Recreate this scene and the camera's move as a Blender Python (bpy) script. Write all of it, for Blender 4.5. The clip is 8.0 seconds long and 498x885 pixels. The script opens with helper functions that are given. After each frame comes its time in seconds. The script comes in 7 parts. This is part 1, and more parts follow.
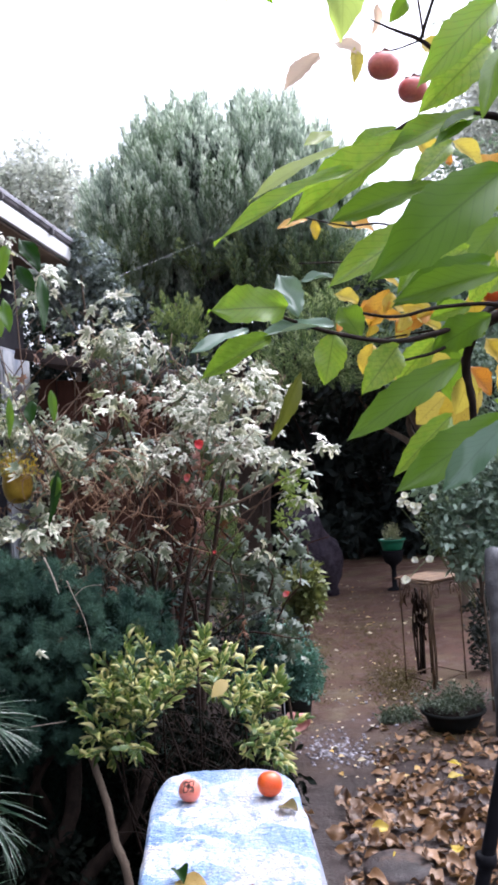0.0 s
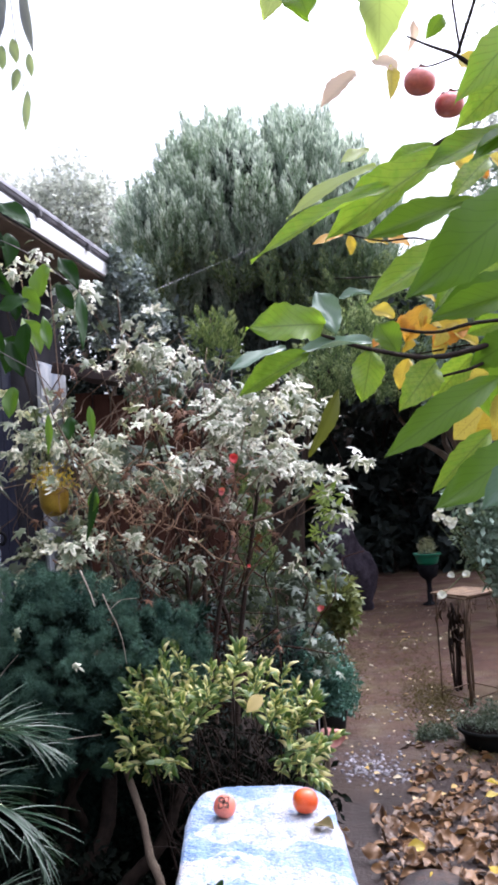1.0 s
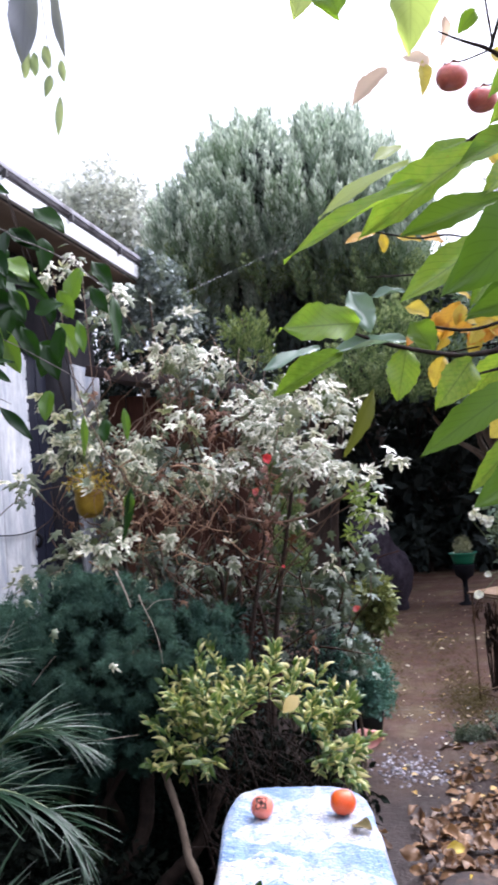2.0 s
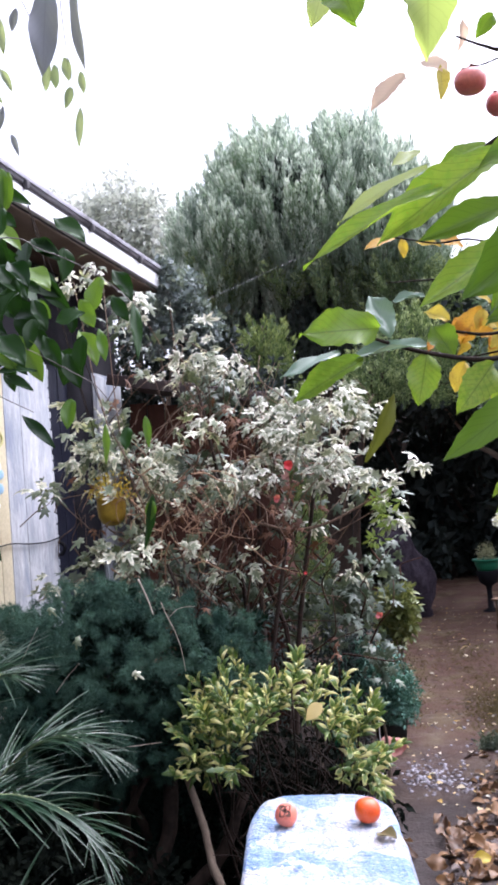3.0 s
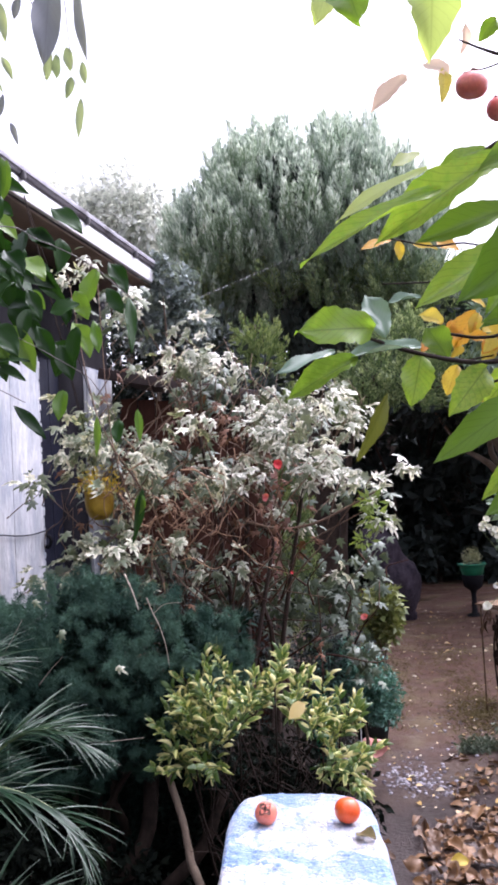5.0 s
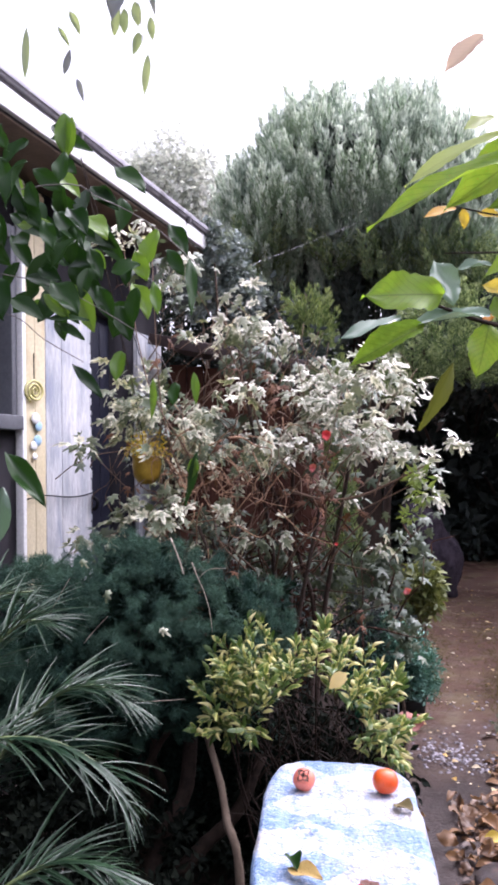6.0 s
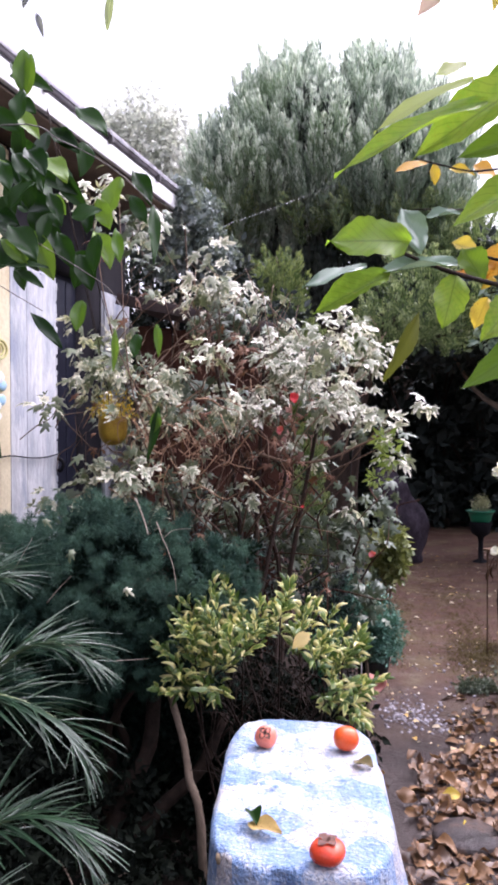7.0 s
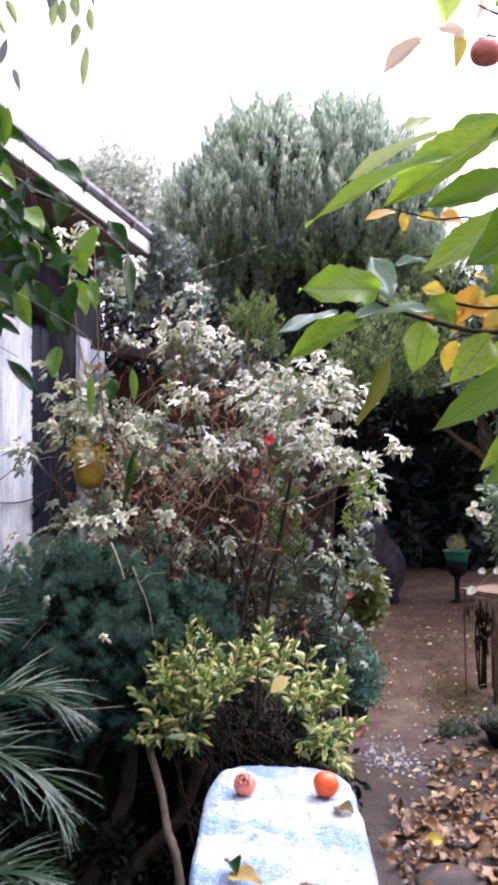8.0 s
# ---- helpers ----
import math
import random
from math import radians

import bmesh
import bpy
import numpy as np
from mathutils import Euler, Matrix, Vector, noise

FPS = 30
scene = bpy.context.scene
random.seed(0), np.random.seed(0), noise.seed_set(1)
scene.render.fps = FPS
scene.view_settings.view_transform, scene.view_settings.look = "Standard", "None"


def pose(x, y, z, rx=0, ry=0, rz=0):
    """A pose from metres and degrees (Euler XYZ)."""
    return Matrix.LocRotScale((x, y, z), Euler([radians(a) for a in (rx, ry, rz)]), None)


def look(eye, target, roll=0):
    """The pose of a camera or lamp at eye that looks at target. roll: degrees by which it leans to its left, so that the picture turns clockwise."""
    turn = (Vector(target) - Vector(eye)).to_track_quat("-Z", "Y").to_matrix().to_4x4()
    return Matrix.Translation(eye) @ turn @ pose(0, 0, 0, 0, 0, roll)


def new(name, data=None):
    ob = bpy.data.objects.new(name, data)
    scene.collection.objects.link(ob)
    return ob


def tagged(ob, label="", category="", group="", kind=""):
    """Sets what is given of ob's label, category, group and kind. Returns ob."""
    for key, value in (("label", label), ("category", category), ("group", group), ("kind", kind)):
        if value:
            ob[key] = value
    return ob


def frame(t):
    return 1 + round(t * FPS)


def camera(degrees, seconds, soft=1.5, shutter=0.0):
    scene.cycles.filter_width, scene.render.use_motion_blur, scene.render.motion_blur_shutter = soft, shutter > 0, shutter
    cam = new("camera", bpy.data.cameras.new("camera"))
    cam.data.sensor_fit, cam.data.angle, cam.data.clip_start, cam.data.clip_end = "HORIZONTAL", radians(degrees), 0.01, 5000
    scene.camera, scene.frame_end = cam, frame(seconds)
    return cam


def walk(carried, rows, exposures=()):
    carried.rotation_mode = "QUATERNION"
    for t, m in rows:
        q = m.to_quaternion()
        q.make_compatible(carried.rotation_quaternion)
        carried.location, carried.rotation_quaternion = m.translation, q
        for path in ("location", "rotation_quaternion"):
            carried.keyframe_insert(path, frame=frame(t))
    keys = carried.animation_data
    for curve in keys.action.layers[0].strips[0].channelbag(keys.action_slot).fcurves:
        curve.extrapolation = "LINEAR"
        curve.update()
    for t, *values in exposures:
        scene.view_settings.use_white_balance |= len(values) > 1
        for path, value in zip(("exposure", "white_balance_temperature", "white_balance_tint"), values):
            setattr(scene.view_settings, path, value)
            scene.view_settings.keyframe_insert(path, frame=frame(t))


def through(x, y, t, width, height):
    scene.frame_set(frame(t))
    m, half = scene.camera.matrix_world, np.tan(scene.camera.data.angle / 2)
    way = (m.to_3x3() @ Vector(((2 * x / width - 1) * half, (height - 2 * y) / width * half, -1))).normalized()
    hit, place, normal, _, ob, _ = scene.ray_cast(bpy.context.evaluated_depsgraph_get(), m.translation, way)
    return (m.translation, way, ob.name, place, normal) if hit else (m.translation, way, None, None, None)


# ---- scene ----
cam = camera(33.0, 8.0, soft=3.3, shutter=0.4)
PATH = [
    (0, (0.015, 0.114, 1.721), (-0.095, 2.11, 1.775), -3.8),
    (0.5, (0.013, 0.116, 1.724), (-0.137, 2.11, 1.786), -3.7),
    (1, (0.01, 0.111, 1.727), (-0.177, 2.1, 1.816), -3.7),
    (1.5, (0.008, 0.114, 1.729), (-0.218, 2.1, 1.814), -3.9),
    (2, (0.007, 0.112, 1.728), (-0.257, 2.092, 1.823), -4.2),
    (2.2, (0.013, 0.115, 1.726), (-0.291, 2.089, 1.825), -4.5),
    (3.3, (0.006, 0.109, 1.726), (-0.308, 2.081, 1.845), -4.5),
    (3.5, (0.007, 0.11, 1.729), (-0.308, 2.082, 1.845), -4.2),
    (4, (0.006, 0.112, 1.728), (-0.294, 2.087, 1.837), -3.9),
    (4.2, (0.011, 0.105, 1.729), (-0.285, 2.08, 1.844), -4.1),
    (5.3, (0.0, 0.112, 1.721), (-0.292, 2.087, 1.831), -2.5),
    (5.5, (-0.002, 0.111, 1.723), (-0.308, 2.085, 1.811), -2.3),
    (5.8, (-0.013, 0.114, 1.719), (-0.372, 2.081, 1.764), -1.4),
    (6, (-0.02, 0.117, 1.715), (-0.412, 2.078, 1.761), -0.8),
    (6.2, (-0.021, 0.117, 1.712), (-0.436, 2.073, 1.757), -1.1),
    (6.3, (-0.022, 0.118, 1.71), (-0.467, 2.068, 1.758), -1.2),
    (6.5, (-0.029, 0.133, 1.702), (-0.48, 2.081, 1.691), -0.1),
    (6.7, (-0.02, 0.141, 1.696), (-0.427, 2.099, 1.649), -0.6),
    (6.9, (-0.013, 0.143, 1.693), (-0.333, 2.116, 1.648), -0.4),
    (7, (-0.013, 0.143, 1.693), (-0.335, 2.117, 1.659), -0.1),
    (7.2, (-0.013, 0.143, 1.692), (-0.321, 2.119, 1.672), -0.3),
    (7.5, (-0.012, 0.141, 1.691), (-0.328, 2.116, 1.687), -0.5),
    (7.8, (-0.011, 0.136, 1.693), (-0.306, 2.114, 1.723), -0.5),
    (8, (-0.011, 0.131, 1.695), (-0.275, 2.113, 1.761), -0.7),
]
walk(cam, [(t, look(eye, target, roll)) for t, eye, target, roll in PATH], exposures=[(0.0, 1.35, 5760, 18), (4.0, 1.43, 5820, 23), (7.0, 1.45, 5990, 28), (8.0, 1.48, 5970, 26)])

# ---- light: bright overcast sky after rain, weak wide sun behind the cloud ----
world = bpy.data.worlds.new("overcast")
scene.world = world
world.use_nodes = True
wn = world.node_tree
wn.nodes.clear()
sky = wn.nodes.new("ShaderNodeTexSky")
sky.sky_type = "NISHITA"
sky.sun_disc = False
sky.sun_elevation, sky.sun_rotation = radians(55), radians(40)
sky.air_density, sky.dust_density, sky.ozone_density = 1.0, 6.0, 1.0
grey = wn.nodes.new("ShaderNodeHueSaturation")
grey.inputs["Saturation"].default_value = 0.22
back = wn.nodes.new("ShaderNodeBackground")
back.inputs["Strength"].default_value = 0.15
wout = wn.nodes.new("ShaderNodeOutputWorld")
wn.links.new(sky.outputs["Color"], grey.inputs["Color"])
wn.links.new(grey.outputs["Color"], back.inputs["Color"])
wn.links.new(back.outputs["Background"], wout.inputs["Surface"])
sun = new("sun", bpy.data.lights.new("sun", "SUN"))
sun.data.energy, sun.data.angle, sun.data.color = 1.6, radians(70), (1.0, 0.98, 0.96)
sun.matrix_world = look((5, 1.5, 11), (0, 2, 0))

# ---- material helpers ----
def nodes_of(name):
    m = bpy.data.materials.new(name)
    m.use_nodes = True
    nt = m.node_tree
    nt.nodes.clear()
    out = nt.nodes.new("ShaderNodeOutputMaterial")
    return m, nt, out


def link(nt, a, b):
    nt.links.new(a, b)


def mixer(nt, fac, a, b, mode="MIX"):
    """A colour mix; each of fac, a and b is a socket or a value."""
    n = nt.nodes.new("ShaderNodeMix")
    n.data_type, n.blend_type = "RGBA", mode
    for key, v in ((0, fac), (6, a), (7, b)):
        if isinstance(v, bpy.types.NodeSocket):
            link(nt, v, n.inputs[key])
        else:
            n.inputs[key].default_value = (*v, 1) if isinstance(v, tuple) else v
    return n.outputs[2]


def ramp(nt, src, lo, hi):
    n = nt.nodes.new("ShaderNodeMapRange")
    n.clamp = True
    link(nt, src, n.inputs[0])
    n.inputs[1].default_value, n.inputs[2].default_value = lo, hi
    return n.outputs[0]


def maths(nt, op, a, b=0.0):
    n = nt.nodes.new("ShaderNodeMath")
    n.operation = op
    for k, v in ((0, a), (1, b)):
        if isinstance(v, bpy.types.NodeSocket):
            link(nt, v, n.inputs[k])
        else:
            n.inputs[k].default_value = v
    return n.outputs[0]


def noise_of(nt, scale, detail=4.0, stretch=None, uv=False):
    tc = nt.nodes.new("ShaderNodeTexCoord")
    n = nt.nodes.new("ShaderNodeTexNoise")
    n.inputs["Scale"].default_value, n.inputs["Detail"].default_value = scale, detail
    n.inputs["Roughness"].default_value = 0.6
    src = tc.outputs["UV" if uv else "Object"]
    if stretch:
        mp = nt.nodes.new("ShaderNodeMapping")
        mp.inputs["Scale"].default_value = stretch
        link(nt, src, mp.inputs["Vector"])
        src = mp.outputs[0]
    link(nt, src, n.inputs["Vector"])
    return n.outputs["Fac"]


def bumped(nt, height, strength, dist=0.01):
    n = nt.nodes.new("ShaderNodeBump")
    n.inputs["Strength"].default_value, n.inputs["Distance"].default_value = strength, dist
    link(nt, height, n.inputs["Height"])
    return n.outputs[0]


def surface(name, c1, c2, rough=0.7, scale=6.0, fine=60.0, bump=0.3, dist=0.01, metal=0.0, stain=None, stretch=None, wet=0.0, spec=0.5):
    """A solid surface: two tones at a coarse and a fine scale, a third for stains, and fine relief."""
    m, nt, out = nodes_of(name)
    p = nt.nodes.new("ShaderNodeBsdfPrincipled")
    a, b = noise_of(nt, scale, 5, stretch), noise_of(nt, fine, 3, stretch)
    col = mixer(nt, ramp(nt, a, 0.35, 0.65), c1, c2)
    col = mixer(nt, maths(nt, "MULTIPLY", ramp(nt, b, 0.3, 0.8), 0.5), col, tuple(x * 0.55 for x in c1))
    if stain:
        s = noise_of(nt, scale * 0.45, 8, stretch)
        col = mixer(nt, maths(nt, "MULTIPLY", ramp(nt, s, 0.52, 0.62), 0.85), col, stain)
    link(nt, col, p.inputs["Base Color"])
    p.inputs["Metallic"].default_value = metal
    p.inputs["Specular IOR Level"].default_value = spec
    if wet:
        r = ramp(nt, noise_of(nt, scale * 0.6, 4), 0.4, 0.6)
        link(nt, maths(nt, "SUBTRACT", rough, maths(nt, "MULTIPLY", r, wet)), p.inputs["Roughness"])
    else:
        p.inputs["Roughness"].default_value = rough
    link(nt, bumped(nt, maths(nt, "ADD", a, b), bump, dist), p.inputs["Normal"])
    link(nt, p.outputs[0], out.inputs[0])
    return m


def leaf_material(name, c1, c2, c3=None, glow=0.35, rough=0.45, edge=None, edge_at=(0.45, 0.7), veins=0.0, wear=None, patch=3.0, spec=0.5, through=(1.0, 1.0, 0.55)):
    """A leaf: tone from leaf to leaf, light passing through, an optional pale margin (by u, 0 at the heart and 1 at the rim),
    veins and brown spots."""
    m, nt, out = nodes_of(name)
    geo = nt.nodes.new("ShaderNodeNewGeometry")
    obi = nt.nodes.new("ShaderNodeObjectInfo")
    r = maths(nt, "FRACT", maths(nt, "ADD", geo.outputs["Random Per Island"], obi.outputs["Random"]))
    col = mixer(nt, r, c1, c2)
    if c3:
        col = mixer(nt, ramp(nt, noise_of(nt, patch, 3), 0.45, 0.62), col, c3)
    uv = nt.nodes.new("ShaderNodeUVMap")
    sep = nt.nodes.new("ShaderNodeSeparateXYZ")
    link(nt, uv.outputs[0], sep.inputs[0])
    if edge:
        k = maths(nt, "ADD", sep.outputs[0], maths(nt, "MULTIPLY", maths(nt, "SUBTRACT", noise_of(nt, 55, 2), 0.5), 0.9))
        k = maths(nt, "ADD", k, maths(nt, "MULTIPLY", maths(nt, "SUBTRACT", r, 0.5), 0.9))
        col = mixer(nt, ramp(nt, k, *edge_at), col, edge)
    p = nt.nodes.new("ShaderNodeBsdfPrincipled")
    if veins:
        side = maths(nt, "ABSOLUTE", maths(nt, "SUBTRACT", sep.outputs[1], 0.5))
        rib = maths(nt, "SUBTRACT", 1.0, ramp(nt, side, 0.0, 0.03))
        w = maths(nt, "SINE", maths(nt, "MULTIPLY", maths(nt, "SUBTRACT", sep.outputs[0], maths(nt, "MULTIPLY", side, 0.55)), 62.0))
        fine = ramp(nt, w, 0.86, 1.0)
        v = maths(nt, "MAXIMUM", rib, maths(nt, "MULTIPLY", fine, 0.45))
        col = mixer(nt, maths(nt, "MULTIPLY", v, veins), col, tuple(x * 0.3 for x in c1))
        link(nt, bumped(nt, v, 0.15, 0.001), p.inputs["Normal"])
    if wear:
        s = noise_of(nt, 28, 5)
        col = mixer(nt, ramp(nt, s, 0.6, 0.68), col, wear)
    link(nt, col, p.inputs["Base Color"])
    p.inputs["Roughness"].default_value = rough
    p.inputs["Specular IOR Level"].default_value = spec
    t = nt.nodes.new("ShaderNodeBsdfTranslucent")
    link(nt, mixer(nt, 1.0, col, through, "MULTIPLY"), t.inputs[0])
    mx = nt.nodes.new("ShaderNodeMixShader")
    mx.inputs[0].default_value = glow
    link(nt, p.outputs[0], mx.inputs[1])
    link(nt, t.outputs[0], mx.inputs[2])
    link(nt, mx.outputs[0], out.inputs[0])
    return m


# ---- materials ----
# plume tips: pale new growth plus painted highlights; dark feet hold painted shade
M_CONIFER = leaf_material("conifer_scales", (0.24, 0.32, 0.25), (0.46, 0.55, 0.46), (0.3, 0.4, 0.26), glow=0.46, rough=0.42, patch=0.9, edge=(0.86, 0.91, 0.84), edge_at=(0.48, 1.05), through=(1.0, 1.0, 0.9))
# shaded copy of the conifer scales: darkness between plumes is in the colour
M_INNER_SHADE = leaf_material("shade_dark_conifer_scales", (0.035, 0.05, 0.045), (0.075, 0.095, 0.08), glow=0.25, rough=0.6)
M_YOUNG = leaf_material("young_conifer_scales", (0.07, 0.12, 0.035), (0.12, 0.17, 0.06), glow=0.3, rough=0.6, edge=(0.26, 0.31, 0.13), edge_at=(0.3, 1.2))
M_LOWCON = leaf_material("low_conifer_scales", (0.085, 0.14, 0.06), (0.18, 0.25, 0.12), glow=0.4, rough=0.45, edge=(0.46, 0.53, 0.33), edge_at=(0.45, 1.15))
# near-black leaf: the shade under the shrubs is put into its colour
M_GLOOM = leaf_material("painted_shade_leaf", (0.004, 0.006, 0.005), (0.01, 0.013, 0.009), glow=0.05, rough=0.85, spec=0.04)
# dark evergreen leaf, taken nearly black to hold the shade of its places
M_HEDGE = leaf_material("shade_dark_evergreen_leaves", (0.018, 0.026, 0.024), (0.042, 0.054, 0.05), glow=0.12, rough=0.6, spec=0.2)
# far leaves: haze and sky glare are painted in as a pale base colour
M_HAZE_PALE = leaf_material("haze_pale_tree_leaves", (0.34, 0.37, 0.33), (0.84, 0.85, 0.8), glow=0.5, rough=0.3, through=(1.0, 1.0, 0.9))
M_IVY = leaf_material("ivy_leaves", (0.08, 0.11, 0.105), (0.31, 0.36, 0.36), glow=0.22, rough=0.28)
M_FERN = leaf_material("feathery_needles", (0.035, 0.082, 0.058), (0.078, 0.138, 0.102), (0.026, 0.06, 0.047), glow=0.15, rough=0.7, patch=4, spec=0.1)
# shaded copy of the feathery needles, dark enough to read as gaps
M_FERN_SHADE = leaf_material("shade_dark_feathery_needles", (0.009, 0.02, 0.015), (0.022, 0.042, 0.033), glow=0.1, rough=0.8, spec=0.05)
# dull green of weed and planter; also painted shade inside the variegated shrub
M_SHADE = leaf_material("dull_green_shade_leaf", (0.055, 0.08, 0.052), (0.13, 0.16, 0.112), glow=0.2, rough=0.45)
M_VARI = leaf_material("variegated_leaf", (0.17, 0.195, 0.125), (0.31, 0.325, 0.23), glow=0.28, rough=0.4, edge=(0.88, 0.85, 0.75), edge_at=(0.58, 1.04), spec=0.4, through=(1.0, 1.0, 0.78))
M_VARI_G = leaf_material("green_variegated_leaf", (0.13, 0.165, 0.1), (0.26, 0.29, 0.19), glow=0.26, rough=0.38, edge=(0.8, 0.77, 0.62), edge_at=(0.6, 1.08), spec=0.4)
M_VARI_DRY = leaf_material("withered_leaf", (0.085, 0.036, 0.02), (0.21, 0.1, 0.055), glow=0.25, rough=0.7)
M_YSHRUB = leaf_material("yellow_margined_leaf", (0.04, 0.085, 0.018), (0.14, 0.21, 0.045), glow=0.28, rough=0.3, edge=(0.58, 0.58, 0.2), edge_at=(0.8, 1.3), spec=0.45)
M_YSHRUB_B = leaf_material("pale_yellow_leaf", (0.5, 0.48, 0.16), (0.7, 0.64, 0.32), glow=0.3, rough=0.35)
M_CREAMLEAF = leaf_material("cream_yellow_leaf", (0.66, 0.5, 0.22), (0.74, 0.6, 0.32), glow=0.35, rough=0.45)
M_DULLYELLOW = leaf_material("dull_yellow_green_leaf", (0.1, 0.13, 0.045), (0.26, 0.28, 0.1), glow=0.3, rough=0.4)
M_SUCCULENT = leaf_material("pale_succulent_leaf", (0.3, 0.32, 0.16), (0.5, 0.5, 0.34), glow=0.25, rough=0.4)
M_SHOOT = leaf_material("fresh_green_leaf", (0.17, 0.25, 0.055), (0.27, 0.35, 0.1), glow=0.35, rough=0.4)
M_BLUE = leaf_material("blue_green_leaf", (0.04, 0.115, 0.085), (0.11, 0.24, 0.185), glow=0.2, rough=0.5)
M_PALM = leaf_material("palm_leaflet", (0.011, 0.032, 0.016), (0.033, 0.066, 0.034), glow=0.14, rough=0.28, spec=0.45)
M_PERS = leaf_material("persimmon_leaf", (0.16, 0.29, 0.025), (0.33, 0.46, 0.06), (0.22, 0.37, 0.04), glow=0.68, rough=0.38, veins=0.6, wear=(0.28, 0.32, 0.04), patch=14, spec=0.5, through=(1.0, 1.0, 0.6))
M_PERS_DARK = leaf_material("dark_persimmon_leaf", (0.08, 0.165, 0.014), (0.16, 0.27, 0.03), glow=0.55, rough=0.35, veins=0.4, spec=0.4)
M_OLIVE_LEAF = leaf_material("dull_olive_leaf", (0.1, 0.12, 0.015), (0.16, 0.17, 0.03), glow=0.4, rough=0.4, veins=0.3)
M_PERS_WET = leaf_material("wet_pale_leaf", (0.085, 0.16, 0.1), (0.2, 0.29, 0.2), glow=0.3, rough=0.1, veins=0.3, spec=1.0, through=(1.0, 1.0, 0.8))
M_ORANGE = leaf_material("autumn_orange_leaf", (0.55, 0.2, 0.03), (0.62, 0.36, 0.06), glow=0.45, rough=0.5, veins=0.4, wear=(0.2, 0.09, 0.03))
M_YELLOW = leaf_material("autumn_yellow_leaf", (0.55, 0.38, 0.04), (0.6, 0.5, 0.12), glow=0.45, rough=0.5, veins=0.4, wear=(0.3, 0.15, 0.04))
M_PINKISH = leaf_material("withered_pinkish_leaf", (0.66, 0.47, 0.35), (0.78, 0.63, 0.5), glow=0.7, rough=0.55, veins=0.2, through=(1.0, 0.95, 0.85))
# lit copy of the persimmon leaf: backlight and haze raise its base colour
M_PERS_THIN = leaf_material("painted_backlit_persimmon_leaf", (0.38, 0.5, 0.13), (0.52, 0.6, 0.22), glow=0.7, rough=0.4, veins=0.3, through=(1.0, 1.0, 0.7))
M_VINE = leaf_material("vine_leaf", (0.008, 0.03, 0.006), (0.022, 0.062, 0.012), glow=0.32, rough=0.36, veins=0.2, spec=0.28)
# lit copy of the vine leaf, sky light from behind put into the colour
M_VINE_PALE = leaf_material("painted_backlit_leaf", (0.2, 0.26, 0.17), (0.34, 0.4, 0.26), glow=0.6, rough=0.35, veins=0.2)
M_VINE_BLUE = leaf_material("dark_bluish_leaf", (0.13, 0.14, 0.19), (0.22, 0.23, 0.29), glow=0.45, rough=0.3, veins=0.2)
M_VINE_B = leaf_material("bright_vine_leaf", (0.075, 0.165, 0.018), (0.16, 0.27, 0.04), glow=0.42, rough=0.28, veins=0.2)
M_LITTER = leaf_material("fallen_leaf", (0.042, 0.02, 0.013), (0.31, 0.175, 0.088), glow=0.12, rough=0.42, veins=0.4, wear=(0.05, 0.025, 0.017), spec=0.4)
M_MUSTARD = leaf_material("mustard_leaf", (0.3, 0.19, 0.05), (0.42, 0.29, 0.1), glow=0.15, rough=0.45, veins=0.3, wear=(0.12, 0.06, 0.02))
M_OLIVE = leaf_material("olive_brown_leaf", (0.09, 0.07, 0.03), (0.16, 0.13, 0.05), glow=0.15, rough=0.4, veins=0.3, wear=(0.03, 0.02, 0.015))
M_PETAL = leaf_material("pale_fallen_scrap", (0.52, 0.34, 0.1), (0.62, 0.58, 0.5), glow=0.2, rough=0.5)
M_ROSE = leaf_material("rose_leaf", (0.13, 0.2, 0.145), (0.33, 0.42, 0.33), glow=0.2, rough=0.35)
M_WHITE = leaf_material("white_petal", (0.8, 0.8, 0.78), (0.85, 0.84, 0.8), glow=0.3, rough=0.5)
M_RED = leaf_material("red_petal", (0.62, 0.04, 0.06), (0.75, 0.13, 0.14), glow=0.35, rough=0.5)
M_RED_PALE = leaf_material("faded_red_petal", (0.66, 0.16, 0.17), (0.74, 0.3, 0.3), glow=0.3, rough=0.5)
M_GRASS = leaf_material("grass_blade", (0.085, 0.066, 0.03), (0.16, 0.135, 0.055), glow=0.2, rough=0.7, spec=0.2)

M_TWIG_DARK = leaf_material("limp_brown_leaf", (0.012, 0.008, 0.007), (0.04, 0.022, 0.015), glow=0.1, rough=0.7, spec=0.2)
M_BARK = surface("bark", (0.12, 0.085, 0.06), (0.2, 0.15, 0.11), 0.85, 14, 90, 0.6, 0.01, stretch=(1, 1, 0.3))
M_BARK_DK = surface("dark_bark", (0.03, 0.02, 0.016), (0.065, 0.045, 0.034), 0.8, 14, 90, 0.6, 0.01, stretch=(1, 1, 0.3), spec=0.2)
M_TWIG = surface("twig", (0.12, 0.07, 0.044), (0.22, 0.14, 0.09), 0.75, 20, 120, 0.4, 0.004)
M_VINESTEM = surface("pale_vine_stem", (0.14, 0.12, 0.11), (0.26, 0.23, 0.22), 0.6, 30, 120, 0.4, 0.003)
M_TWIG_RED = surface("reddish_twig", (0.03, 0.014, 0.011), (0.08, 0.036, 0.024), 0.85, 20, 120, 0.4, 0.004, spec=0.1)
M_TENDRIL = surface("dry_tendril", (0.28, 0.15, 0.085), (0.46, 0.29, 0.17), 0.75, 20, 120, 0.4, 0.004)
